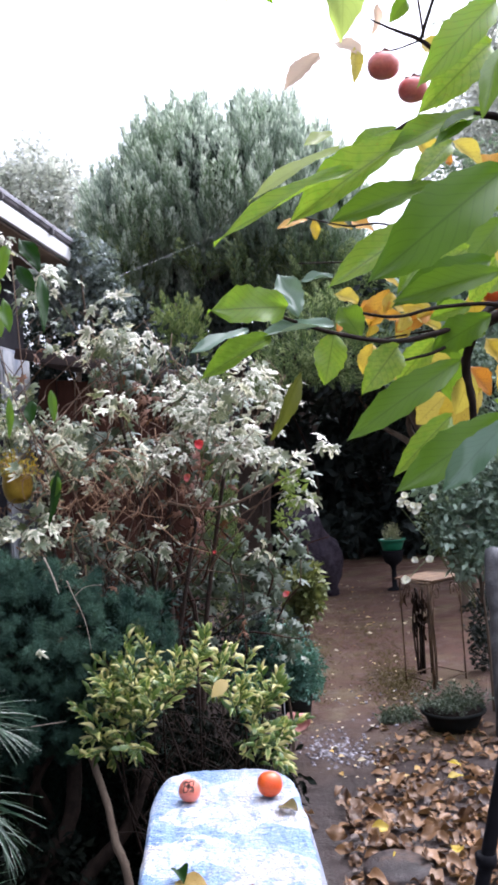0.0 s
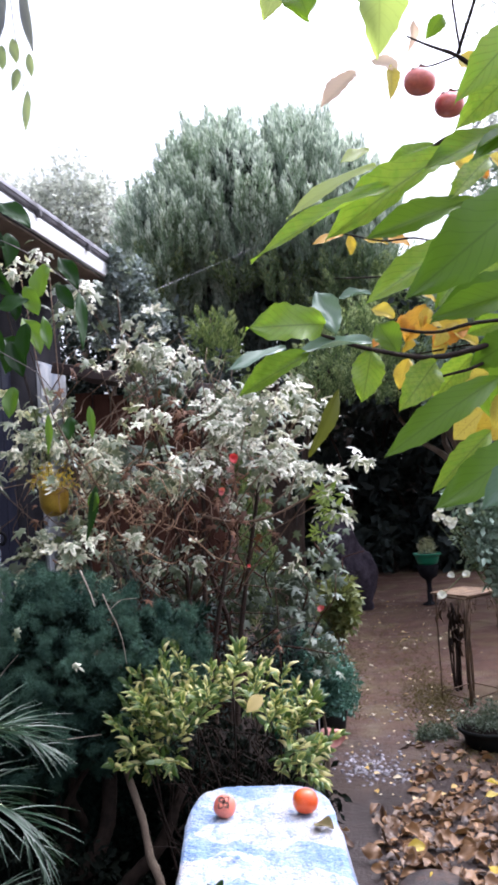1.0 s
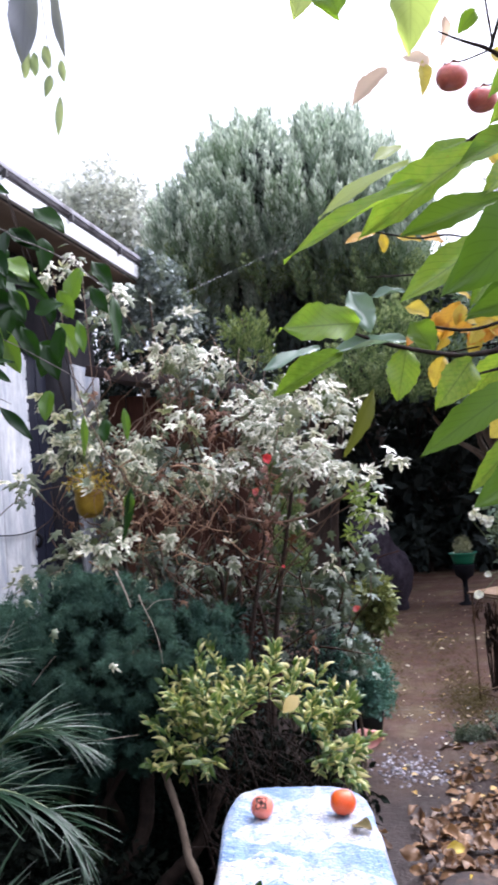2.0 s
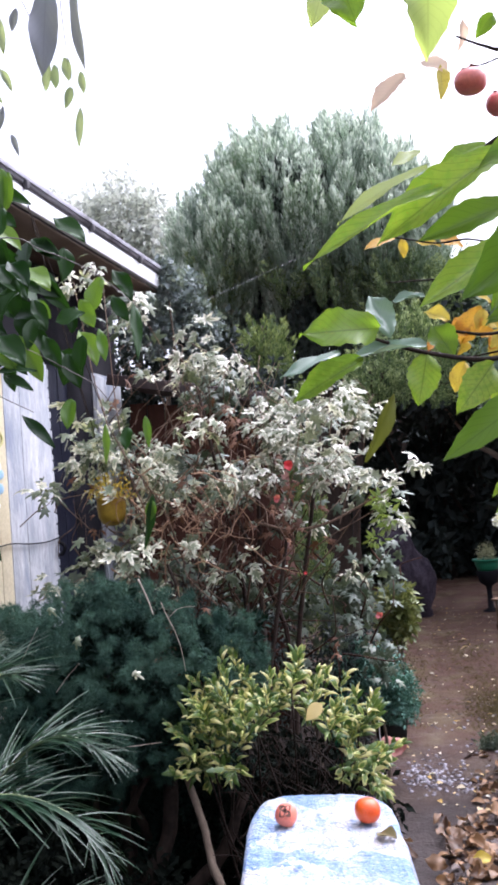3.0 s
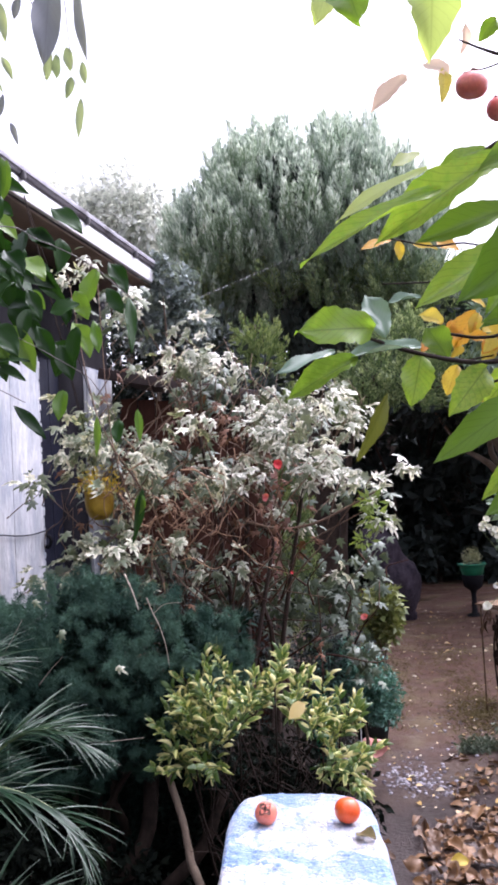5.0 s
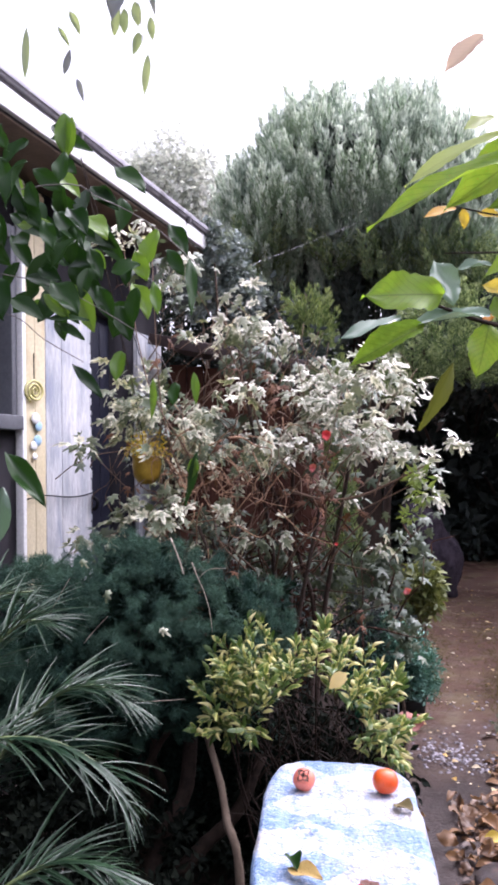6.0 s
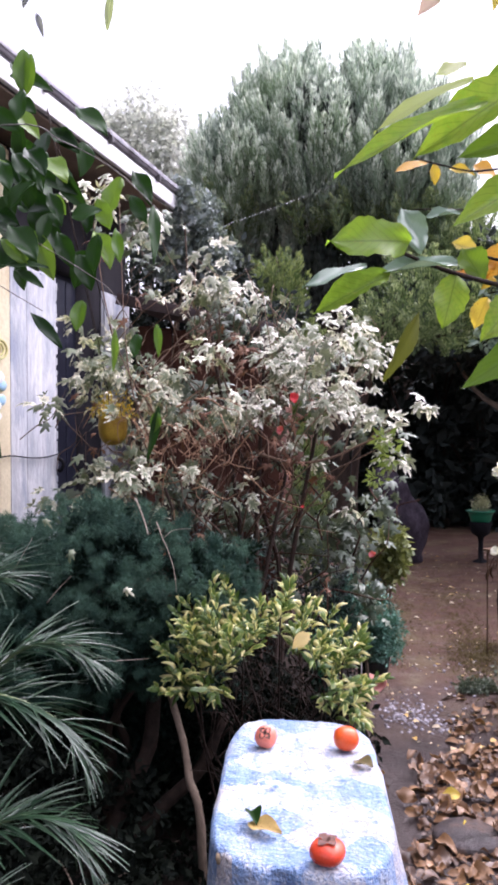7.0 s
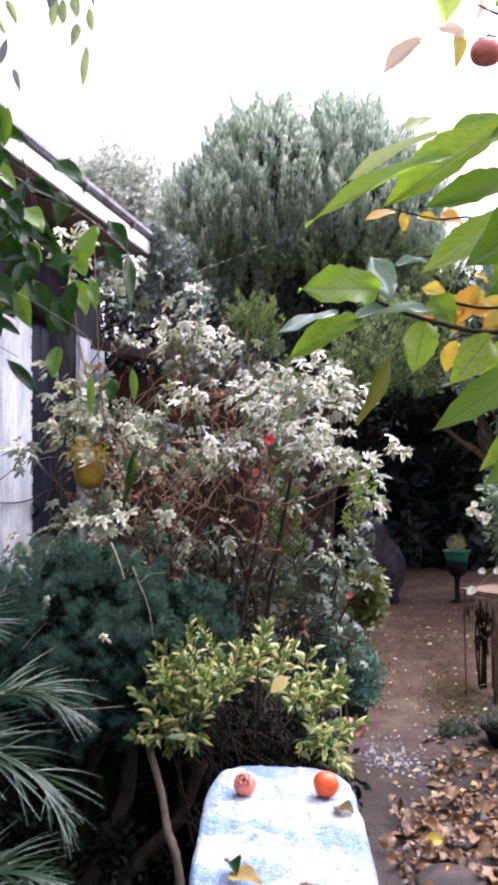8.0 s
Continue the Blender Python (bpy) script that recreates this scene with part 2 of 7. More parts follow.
M_DRYSTALK = surface("pale_dry_stalk", (0.28, 0.22, 0.17), (0.45, 0.38, 0.31), 0.75, 30, 120, 0.4, 0.003)
M_STEM = surface("dark_stem", (0.014, 0.01, 0.008), (0.034, 0.023, 0.018), 0.8, 30, 160, 0.4, 0.003, spec=0.1)
M_GREENSTEM = surface("green_stem", (0.1, 0.14, 0.05), (0.16, 0.2, 0.08), 0.5, 30, 160, 0.3, 0.002)
M_WHITEPAINT = surface("white_paint", (0.82, 0.82, 0.83), (0.86, 0.86, 0.86), 0.5, 5, 50, 0.1, 0.004, stain=(0.72, 0.72, 0.73))
M_GUTTER = surface("grey_gutter", (0.3, 0.29, 0.33), (0.42, 0.41, 0.45), 0.5, 7, 70, 0.3, 0.004, stain=(0.1, 0.09, 0.1))
M_ROOFING = surface("dark_roofing", (0.07, 0.065, 0.07), (0.14, 0.13, 0.14), 0.8, 9, 90, 0.5, 0.006)
M_SOFFIT = surface("brown_soffit", (0.085, 0.056, 0.036), (0.14, 0.095, 0.06), 0.8, 5, 60, 0.3, 0.004)
M_CREAM = surface("cream_wall", (0.6, 0.52, 0.34), (0.7, 0.62, 0.43), 0.75, 4, 60, 0.25, 0.004, stain=(0.42, 0.33, 0.2))
M_DARK_RENDER = surface("dark_render", (0.012, 0.011, 0.015), (0.024, 0.021, 0.026), 0.85, 4, 60, 0.3, 0.005, spec=0.2)
M_PEEL = surface("peeling_white_board", (0.36, 0.38, 0.42), (0.67, 0.67, 0.67), 0.75, 7, 40, 0.8, 0.012, stain=(0.22, 0.25, 0.32), stretch=(1, 1, 0.35))
M_NAVY = surface("dark_navy_board", (0.008, 0.009, 0.02), (0.018, 0.02, 0.036), 0.6, 6, 60, 0.3, 0.004, spec=0.25)
M_FRAME = surface("grey_frame", (0.1, 0.105, 0.12), (0.15, 0.155, 0.175), 0.5, 6, 60, 0.2, 0.003)
M_REDWOOD = surface("red_brown_plank", (0.04, 0.016, 0.011), (0.085, 0.034, 0.022), 0.8, 8, 70, 0.5, 0.006, stretch=(1, 1, 0.2), spec=0.15)
M_BEAM = surface("wet_dark_beam", (0.03, 0.018, 0.018), (0.062, 0.04, 0.038), 0.5, 8, 70, 0.4, 0.005)
M_BLACK = surface("black_metal", (0.006, 0.006, 0.008), (0.012, 0.012, 0.015), 0.7, 12, 120, 0.2, 0.002, spec=0.1)
M_RUST = surface("rusty_metal", (0.07, 0.04, 0.02), (0.16, 0.095, 0.045), 0.75, 22, 140, 0.5, 0.003, metal=0.2, stain=(0.05, 0.028, 0.018))
M_OLDWOOD = surface("weathered_wood", (0.26, 0.19, 0.12), (0.4, 0.31, 0.2), 0.8, 9, 90, 0.4, 0.004)
M_STANDWOOD = surface("damp_brown_wood", (0.13, 0.075, 0.04), (0.24, 0.15, 0.08), 0.6, 14, 90, 0.4, 0.004, stain=(0.09, 0.045, 0.025))
M_GREENPOT = surface("green_plastic", (0.01, 0.17, 0.09), (0.015, 0.22, 0.12), 0.4, 8, 90, 0.1, 0.002)
M_TERRA = surface("terracotta", (0.5, 0.2, 0.17), (0.64, 0.33, 0.29), 0.75, 9, 90, 0.3, 0.003)
M_DKPOT = surface("dark_planter", (0.006, 0.008, 0.008), (0.014, 0.015, 0.014), 0.7, 9, 90, 0.2, 0.003, spec=0.12)
# soil, darkened so that the bed carries the shade under the shrubs
M_SOIL = surface("soil", (0.012, 0.009, 0.008), (0.028, 0.02, 0.016), 0.95, 18, 120, 0.8, 0.01, spec=0.1)
M_STONE = surface("stepping_stone", (0.018, 0.014, 0.014), (0.05, 0.038, 0.038), 0.65, 16, 90, 0.8, 0.008, stain=(0.09, 0.055, 0.04), wet=0.2, spec=0.3)
M_TARP = surface("faded_dark_cloth", (0.03, 0.024, 0.034), (0.08, 0.064, 0.084), 0.95, 9, 50, 0.9, 0.03, spec=0.1)
M_YELLOWPOT = surface("yellow_glaze", (0.3, 0.17, 0.012), (0.5, 0.33, 0.03), 0.5, 16, 90, 0.25, 0.003, stain=(0.14, 0.075, 0.02))
M_SPIRAL = surface("pale_yellow_paint", (0.5, 0.46, 0.16), (0.62, 0.58, 0.28), 0.5, 20, 90, 0.2, 0.001)
M_FRUIT = surface("orange_skin", (0.72, 0.08, 0.014), (0.78, 0.13, 0.02), 0.28, 12, 260, 0.05, 0.001)
M_FRUIT_R = surface("red_orange_skin", (0.66, 0.06, 0.025), (0.72, 0.09, 0.03), 0.26, 12, 260, 0.05, 0.001)
M_FRUIT_P = surface("pale_red_skin", (0.72, 0.16, 0.1), (0.78, 0.24, 0.16), 0.35, 12, 200, 0.05, 0.001)
M_FRUIT_PK = surface("bloomy_pink_skin", (0.76, 0.12, 0.11), (0.82, 0.25, 0.21), 0.3, 10, 200, 0.05, 0.001, spec=1.0)
M_CALYX = surface("dry_calyx", (0.09, 0.035, 0.028), (0.18, 0.08, 0.055), 0.8, 40, 200, 0.4, 0.002)
M_TAG = surface("white_plastic_tag", (0.75, 0.75, 0.75), (0.8, 0.8, 0.8), 0.4, 20, 90, 0.1, 0.001)
M_CHALK_BLUE = surface("pale_blue_paint", (0.3, 0.5, 0.68), (0.4, 0.6, 0.75), 0.4, 20, 90, 0.1, 0.001)


def cloth_material():
    """Oilcloth: watery blue and white blotches with a faint printed check."""
    m, nt, out = nodes_of("marbled_oilcloth")
    p = nt.nodes.new("ShaderNodeBsdfPrincipled")
    mid = noise_of(nt, 26, 4, (1, 0.7, 1))
    fine = noise_of(nt, 95, 2)
    tc = nt.nodes.new("ShaderNodeTexCoord")
    turn = nt.nodes.new("ShaderNodeMapping")
    turn.inputs["Rotation"].default_value = (0, 0, 0.6)
    link(nt, tc.outputs["Object"], turn.inputs[0])
    patch = nt.nodes.new("ShaderNodeTexVoronoi")
    patch.distance = "CHEBYCHEV"
    patch.inputs["Scale"].default_value = 7.5
    patch.inputs["Randomness"].default_value = 0.35
    link(nt, turn.outputs[0], patch.inputs[0])
    pick = nt.nodes.new("ShaderNodeSeparateColor")
    link(nt, patch.outputs["Color"], pick.inputs[0])
    pinkish, white, blue, deep = (0.43, 0.4, 0.4), (0.45, 0.46, 0.49), (0.15, 0.235, 0.39), (0.06, 0.11, 0.25)
    col = mixer(nt, ramp(nt, pick.outputs[0], 0.44, 0.5), blue, white)
    col = mixer(nt, ramp(nt, pick.outputs[0], 0.72, 0.76), col, pinkish)
    col = mixer(nt, maths(nt, "MULTIPLY", ramp(nt, noise_of(nt, 8, 5), 0.5, 0.62), 0.6), col, white)
    col = mixer(nt, maths(nt, "MULTIPLY", ramp(nt, noise_of(nt, 12, 5), 0.53, 0.62), 0.7), col, (0.17, 0.27, 0.46))
    # printed check on some of the squares, fine strokes on the others
    check = nt.nodes.new("ShaderNodeTexChecker")
    check.inputs["Scale"].default_value = 105
    link(nt, turn.outputs[0], check.inputs["Vector"])
    some = ramp(nt, pick.outputs[1], 0.35, 0.5)
    col = mixer(nt, maths(nt, "MULTIPLY", maths(nt, "MULTIPLY", check.outputs["Fac"], some), 0.35), col, blue)
    dash = noise_of(nt, 60, 3, (1.2, 0.4, 1))
    col = mixer(nt, maths(nt, "MULTIPLY", ramp(nt, dash, 0.5, 0.6), 0.55), col, (0.16, 0.24, 0.42))
    stripe = noise_of(nt, 42, 4, (0.45, 1.3, 1))
    col = mixer(nt, maths(nt, "MULTIPLY", ramp(nt, stripe, 0.55, 0.63), 0.5), col, deep)
    fleck = noise_of(nt, 85, 3)
    col = mixer(nt, maths(nt, "MULTIPLY", ramp(nt, fleck, 0.54, 0.64), 0.45), col, (0.54, 0.54, 0.55))
    col = mixer(nt, maths(nt, "MULTIPLY", ramp(nt, noise_of(nt, 5, 5), 0.56, 0.68), 0.35), col, (0.42, 0.38, 0.37))
    link(nt, col, p.inputs["Base Color"])
    p.inputs["Roughness"].default_value = 0.42
    p.inputs["Specular IOR Level"].default_value = 0.3
    link(nt, bumped(nt, maths(nt, "ADD", mid, fine), 0.8, 0.012), p.inputs["Normal"])
    link(nt, p.outputs[0], out.inputs[0])
    return m


M_CLOTH = cloth_material()


def earth_material():
    """Trodden wet earth: brown soil, paler along the trodden way, moss and damp patches."""
    m, nt, out = nodes_of("wet_earth")
    p = nt.nodes.new("ShaderNodeBsdfPrincipled")
    a, b, c = noise_of(nt, 1.3, 5), noise_of(nt, 9, 5), noise_of(nt, 55, 4)
    col = mixer(nt, ramp(nt, b, 0.35, 0.65), (0.05, 0.022, 0.014), (0.098, 0.047, 0.031))
    col = mixer(nt, ramp(nt, a, 0.45, 0.65), col, (0.084, 0.045, 0.031))
    # black mud where the leaves lie, by the table; ochre moss on the trodden way beyond it
    tc = nt.nodes.new("ShaderNodeTexCoord")
    sep = nt.nodes.new("ShaderNodeSeparateXYZ")
    link(nt, tc.outputs["Object"], sep.inputs[0])
    along = maths(nt, "ADD", sep.outputs[1], maths(nt, "MULTIPLY", maths(nt, "SUBTRACT", a, 0.5), 2.5))
    mud = maths(nt, "SUBTRACT", 1.0, ramp(nt, along, 4.6, 6.2))
    col = mixer(nt, maths(nt, "MULTIPLY", mud, 0.85), col, (0.02, 0.015, 0.016))
    col = mixer(nt, maths(nt, "MULTIPLY", ramp(nt, c, 0.5, 0.7), 0.5), col, (0.034, 0.022, 0.018))
    moss = maths(nt, "MULTIPLY", ramp(nt, noise_of(nt, 2.2, 6), 0.5, 0.64), 0.6)
    col = mixer(nt, maths(nt, "MULTIPLY", moss, maths(nt, "SUBTRACT", 1.0, mud)), col, (0.13, 0.1, 0.05))
    speck = noise_of(nt, 130, 2)
    col = mixer(nt, maths(nt, "MULTIPLY", ramp(nt, speck, 0.62, 0.72), 0.6), col, (0.17, 0.13, 0.105))
    link(nt, col, p.inputs["Base Color"])
    damp = maths(nt, "MAXIMUM", maths(nt, "MULTIPLY", mud, 0.8), ramp(nt, noise_of(nt, 1.7, 4), 0.48, 0.6))
    link(nt, maths(nt, "SUBTRACT", 0.85, maths(nt, "MULTIPLY", damp, 0.38)), p.inputs["Roughness"])
    p.inputs["Specular IOR Level"].default_value = 0.35
    link(nt, bumped(nt, maths(nt, "ADD", maths(nt, "MULTIPLY", b, 1.5), c), 0.7, 0.02), p.inputs["Normal"])
    link(nt, p.outputs[0], out.inputs[0])
    return m


M_EARTH = earth_material()
M_GLASS, _nt, _out = nodes_of("window_glass")
_g = _nt.nodes.new("ShaderNodeBsdfPrincipled")
_g.inputs["Base Color"].default_value = (0.05, 0.055, 0.06, 1)
_g.inputs["Roughness"].default_value = 0.06
_nt.links.new(_g.outputs[0], _out.inputs[0])

# ---- geometry helpers ----
PLACED = {}


def thing(name, at=(0, 0, 0), label="", category="", group="", kind=""):
    e = new(name)
    e.empty_display_size = 0.1
    e.matrix_basis = Matrix.Translation(at)
    PLACED[e.name] = Matrix.Translation(at)
    return tagged(e, label, category, group, kind)


def adopt(ob, parent, m=None):
    """Make ob a part of parent, at the world pose m."""
    m = m or Matrix()
    PLACED[ob.name] = m
    if parent:
        ob.parent = parent
        ob.matrix_parent_inverse = PLACED[parent.name].inverted()
    ob.matrix_basis = m
    return ob


def mesh_of(name, bm, material, smooth=True):
    me = bpy.data.meshes.new(name)
    bm.to_mesh(me)
    bm.free()
    me.materials.append(material)
    if smooth:
        me.shade_smooth()
    return me


def part(name, bm, material, parent, label="", smooth=True, m=None):
    ob = new(name, mesh_of(name, bm, material, smooth) if isinstance(bm, bmesh.types.BMesh) else bm)
    adopt(ob, parent, m)
    return tagged(ob, label)


def box(x0, x1, y0, y1, z0, z1, bevel=0.0, m=None):
    bm = bmesh.new()
    bmesh.ops.create_cube(bm, size=1)
    for v in bm.verts:
        v.co = Vector((x0 + (v.co.x + 0.5) * (x1 - x0), y0 + (v.co.y + 0.5) * (y1 - y0), z0 + (v.co.z + 0.5) * (z1 - z0)))
    if bevel:
        bmesh.ops.bevel(bm, geom=bm.edges[:], offset=bevel, segments=2, affect="EDGES", profile=0.6)
    if m:
        bm.transform(m)
    return bm


def lathe(profile, n=24, m=None):
    """A turned body from (radius, height) pairs."""
    bm = bmesh.new()
    rings = [[bm.verts.new((r * math.cos(2 * math.pi * i / n), r * math.sin(2 * math.pi * i / n), z)) for i in range(n)] for r, z in profile]
    for a, b in zip(rings, rings[1:]):
        for i in range(n):
            bm.faces.new((a[i], a[(i + 1) % n], b[(i + 1) % n], b[i]))
    for ring, flip in ((rings[0], True), (rings[-1], False)):
        bm.faces.new(ring[::-1] if flip else ring)
    if m:
        bm.transform(m)
    return bm


def smooth_line(points, steps=5):
    """A Catmull-Rom line through the points."""
    p = [Vector(q) for q in points]
    p = [2 * p[0] - p[1], *p, 2 * p[-1] - p[-2]]
    out = []
    for a, b, c, d in zip(p, p[1:], p[2:], p[3:]):
        for i in range(steps):
            t = i / steps
            out.append(0.5 * (2 * b + (c - a) * t + (2 * a - 5 * b + 4 * c - d) * t * t + (3 * b - a - 3 * c + d) * t ** 3))
    return out + [p[-2]]


def tube(bm, points, r0, r1, sides=6, steps=4, rough=0.0):
    """A tapered limb along a smooth line, added to bm."""
    line = smooth_line(points, steps)
    rings = []
    for i, q in enumerate(line):
        way = (line[min(i + 1, len(line) - 1)] - line[max(i - 1, 0)]).normalized()
        side = way.cross(Vector((0.31, 0.17, 0.93))).normalized()
        up = side.cross(way)
        r = r0 + (r1 - r0) * i / (len(line) - 1)
        rings.append([bm.verts.new(q + (side * math.cos(a) + up * math.sin(a)) * r * (1 + rough * random.uniform(-1, 1))) for a in
                      (2 * math.pi * k / sides for k in range(sides))])
    for a, b in zip(rings, rings[1:]):
        for i in range(sides):
            bm.faces.new((a[i], a[(i + 1) % sides], b[(i + 1) % sides], b[i]))
    bm.faces.new(rings[0][::-1])
    bm.faces.new(rings[-1])
    return bm


def leaf_shape(length=1.0, width=0.5, rows=6, cols=2, fold=0.15, droop=0.2, wave=0.0, tip=1.0, twist=0.0, belly=0.42, ragged=0.0):
    """A pointed oval leaf along +y from the origin; cols on each side of the rib. Vertices, faces and a (u, v) each."""
    v, uv, f = [], [], []
    n = 2 * cols + 1
    for i in range(rows + 1):
        u = i / rows
        w = width / 2 * (math.sin(math.pi * u ** (math.log(0.5) / math.log(belly))) ** (0.8 if u < belly else tip)) if 0 < u < 1 else 0.004 * length
        for j in range(n):
            s = (j - cols) / cols
            a = twist * u
            x, z = s * w * (1 + ragged * abs(s) * math.sin(u * 37 + s * 5 + width * 90)), abs(s) * w * fold * 2 + wave * width * math.sin(u * 9 + s * 2) * abs(s) - droop * length * u * u
            v.append((x * math.cos(a) - z * math.sin(a) * 0.3, u * length * (1 - 0.25 * abs(droop) * u), z + x * math.sin(a)))
            uv.append((u, 0.5 + 0.5 * s))
    for i in range(rows):
        for j in range(n - 1):
            a = i * n + j
            f.append((a, a + 1, a + n + 1, a + n))
    return v, f, uv


def rim_leaf(outline, cup=0.1, heart=0.5):
    """A leaf from an outline of (x, y), filled round its middle; u is 0 at the heart and 1 at the rim."""
    n = len(outline)
    cx, cy = 0.0, sum(y for _, y in outline) / n
    v, uv = [(cx, cy, 0.0)], [(0.0, 0.5)]
    for k, u in ((heart, 0.45), (1.0, 1.0)):
        for x, y in outline:
            px, py = cx + (x - cx) * k, cy + (y - cy) * k
            v.append((px, py, -cup * k * k * (px * px + (py - cy) ** 2) * 4))
            uv.append((u, 0.5))
    f = [(0, 1 + i, 1 + (i + 1) % n) for i in range(n)]
    f += [(1 + i, 1 + n + i, 1 + n + (i + 1) % n, 1 + (i + 1) % n) for i in range(n)]
    return v, f, uv


def leaf_mesh(name, shape, material):
    v, f, uv = shape
    me = bpy.data.meshes.new(name)
    me.from_pydata(v, [], f)
    lay = me.uv_layers.new(name="UVMap")
    for lp in me.loops:
        lay.data[lp.index].uv = uv[lp.vertex_index]
    me.materials.append(material)
    me.shade_smooth()
    return me


def scatter(name, shape, mats, material):
    """One mesh of many copies of a shape, at the (n, 4, 4) poses mats."""
    v, f, uv = np.array(shape[0], np.float32), shape[1], np.array(shape[2], np.float32)
    mats = np.asarray(mats, np.float32)
    n, k = len(mats), len(v)
    co = np.einsum("nij,kj->nki", mats[:, :3, :3], v) + mats[:, None, :3, 3]
    corner = np.array([i for face in f for i in face], np.int32)
    count = np.array([len(face) for face in f], np.int32)
    loops = (corner[None] + (np.arange(n, dtype=np.int32) * k)[:, None]).ravel()
    starts = (np.concatenate(([0], np.cumsum(count)[:-1]))[None] + (np.arange(n) * len(corner))[:, None]).ravel().astype(np.int32)
    me = bpy.data.meshes.new(name)
    me.vertices.add(n * k)
    me.vertices.foreach_set("co", co.ravel())
    me.loops.add(len(loops))
    me.loops.foreach_set("vertex_index", loops)
    me.polygons.add(n * len(f))
    me.polygons.foreach_set("loop_start", starts)
    me.update(calc_edges=True)
    lay = me.uv_layers.new(name="UVMap")
    lay.data.foreach_set("uv", np.tile(uv[corner], (n, 1)).ravel().astype(np.float32))
    me.materials.append(material)
    me.validate()
    me.shade_smooth()
    return me


def poses(at, way, up, size):
    """(n, 4, 4) poses whose y runs along way and whose z is nearest to up."""
    at, way, up = (np.asarray(q, float) for q in (at, way, up))
    y = way / np.linalg.norm(way, axis=1, keepdims=True)
    x = np.cross(y, up)
    x /= np.linalg.norm(x, axis=1, keepdims=True) + 1e-9
    z = np.cross(x, y)
    size = np.broadcast_to(np.asarray(size, float), (len(at),))[:, None]
    m = np.zeros((len(at), 4, 4))
    m[:, :3, 0], m[:, :3, 1], m[:, :3, 2], m[:, :3, 3], m[:, 3, 3] = x * size, y * size, z * size, at, 1
    return m


RNG = np.random.default_rng(7)


def rnd(n, spread=1.0):
    return RNG.normal(0, spread, (n, 3))


def merge_shapes(shapes):
    v, f, uv = [], [], []
    for sv, sf, su in shapes:
        k = len(v)
        v += list(sv)
        uv += list(su)
        f += [tuple(i + k for i in face) for face in sf]
    return v, f, uv


def moved(shape, m):
    return [tuple(m @ Vector(p)) for p in shape[0]], shape[1], shape[2]


def one_pose(base, tip, facing, size=None):
    """The pose of a leaf from base to tip, its upper side to facing."""
    b, t = Vector(base), Vector(tip)
    m = poses([b], [t - b], [facing], [size or (t - b).length])[0]
    return Matrix(m.tolist())

# ---- the ground: one sheet, finely shaped near the garden path ----
def ground_height(x, y):
    n = noise.noise(Vector((x * 0.9, y * 0.9, 0))) * 0.035 + noise.noise(Vector((x * 4, y * 4, 3))) * 0.012
    side = min(1.0, max(0.0, (abs(x - 0.35) - 0.55) * 1.5))
    return (n + 0.03 * side) * min(1.0, max(0.0, 1 - (abs(y - 6) - 12) / 6))


def build_ground():
    xs = [-400, -120, -40, -16, -9, *np.arange(-6, 6.01, 0.12).tolist(), 9, 16, 40, 120, 400]
    ys = [-400, -120, -40, -12, -5, *np.arange(-2, 18.01, 0.12).tolist(), 24, 40, 120, 400]
    v = [(x, y, ground_height(x, y)) for y in ys for x in xs]
    k = len(xs)
    f = [(j * k + i, j * k + i + 1, (j + 1) * k + i + 1, (j + 1) * k + i) for j in range(len(ys) - 1) for i in range(k - 1)]
    me = bpy.data.meshes.new("ground")
    me.from_pydata(v, [], f)
    me.materials.append(M_EARTH)
    me.shade_smooth()
    tagged(new("ground", me), "damp brown trodden earth path with mossy edges", "ground", kind="structure")


build_ground()

# ---- the house along the side of the garden ----
EAVE, ALONG, OUT = Vector((-1.657, 5.0, 0)), Vector((0.0913, 0.9958, 0)), Vector((0.9958, -0.0913, 0))
HOUSE_M = Matrix(((ALONG.x, OUT.x, 0, EAVE.x), (ALONG.y, OUT.y, 0, EAVE.y), (0, 0, 1, 0), (0, 0, 0, 1)))


def house_box(s0, s1, o0, o1, z0, z1, bevel=0.0):
    """A box in the house's own measure: along the eave, out from it, and up."""
    return box(s0, s1, o0, o1, z0, z1, bevel, HOUSE_M)


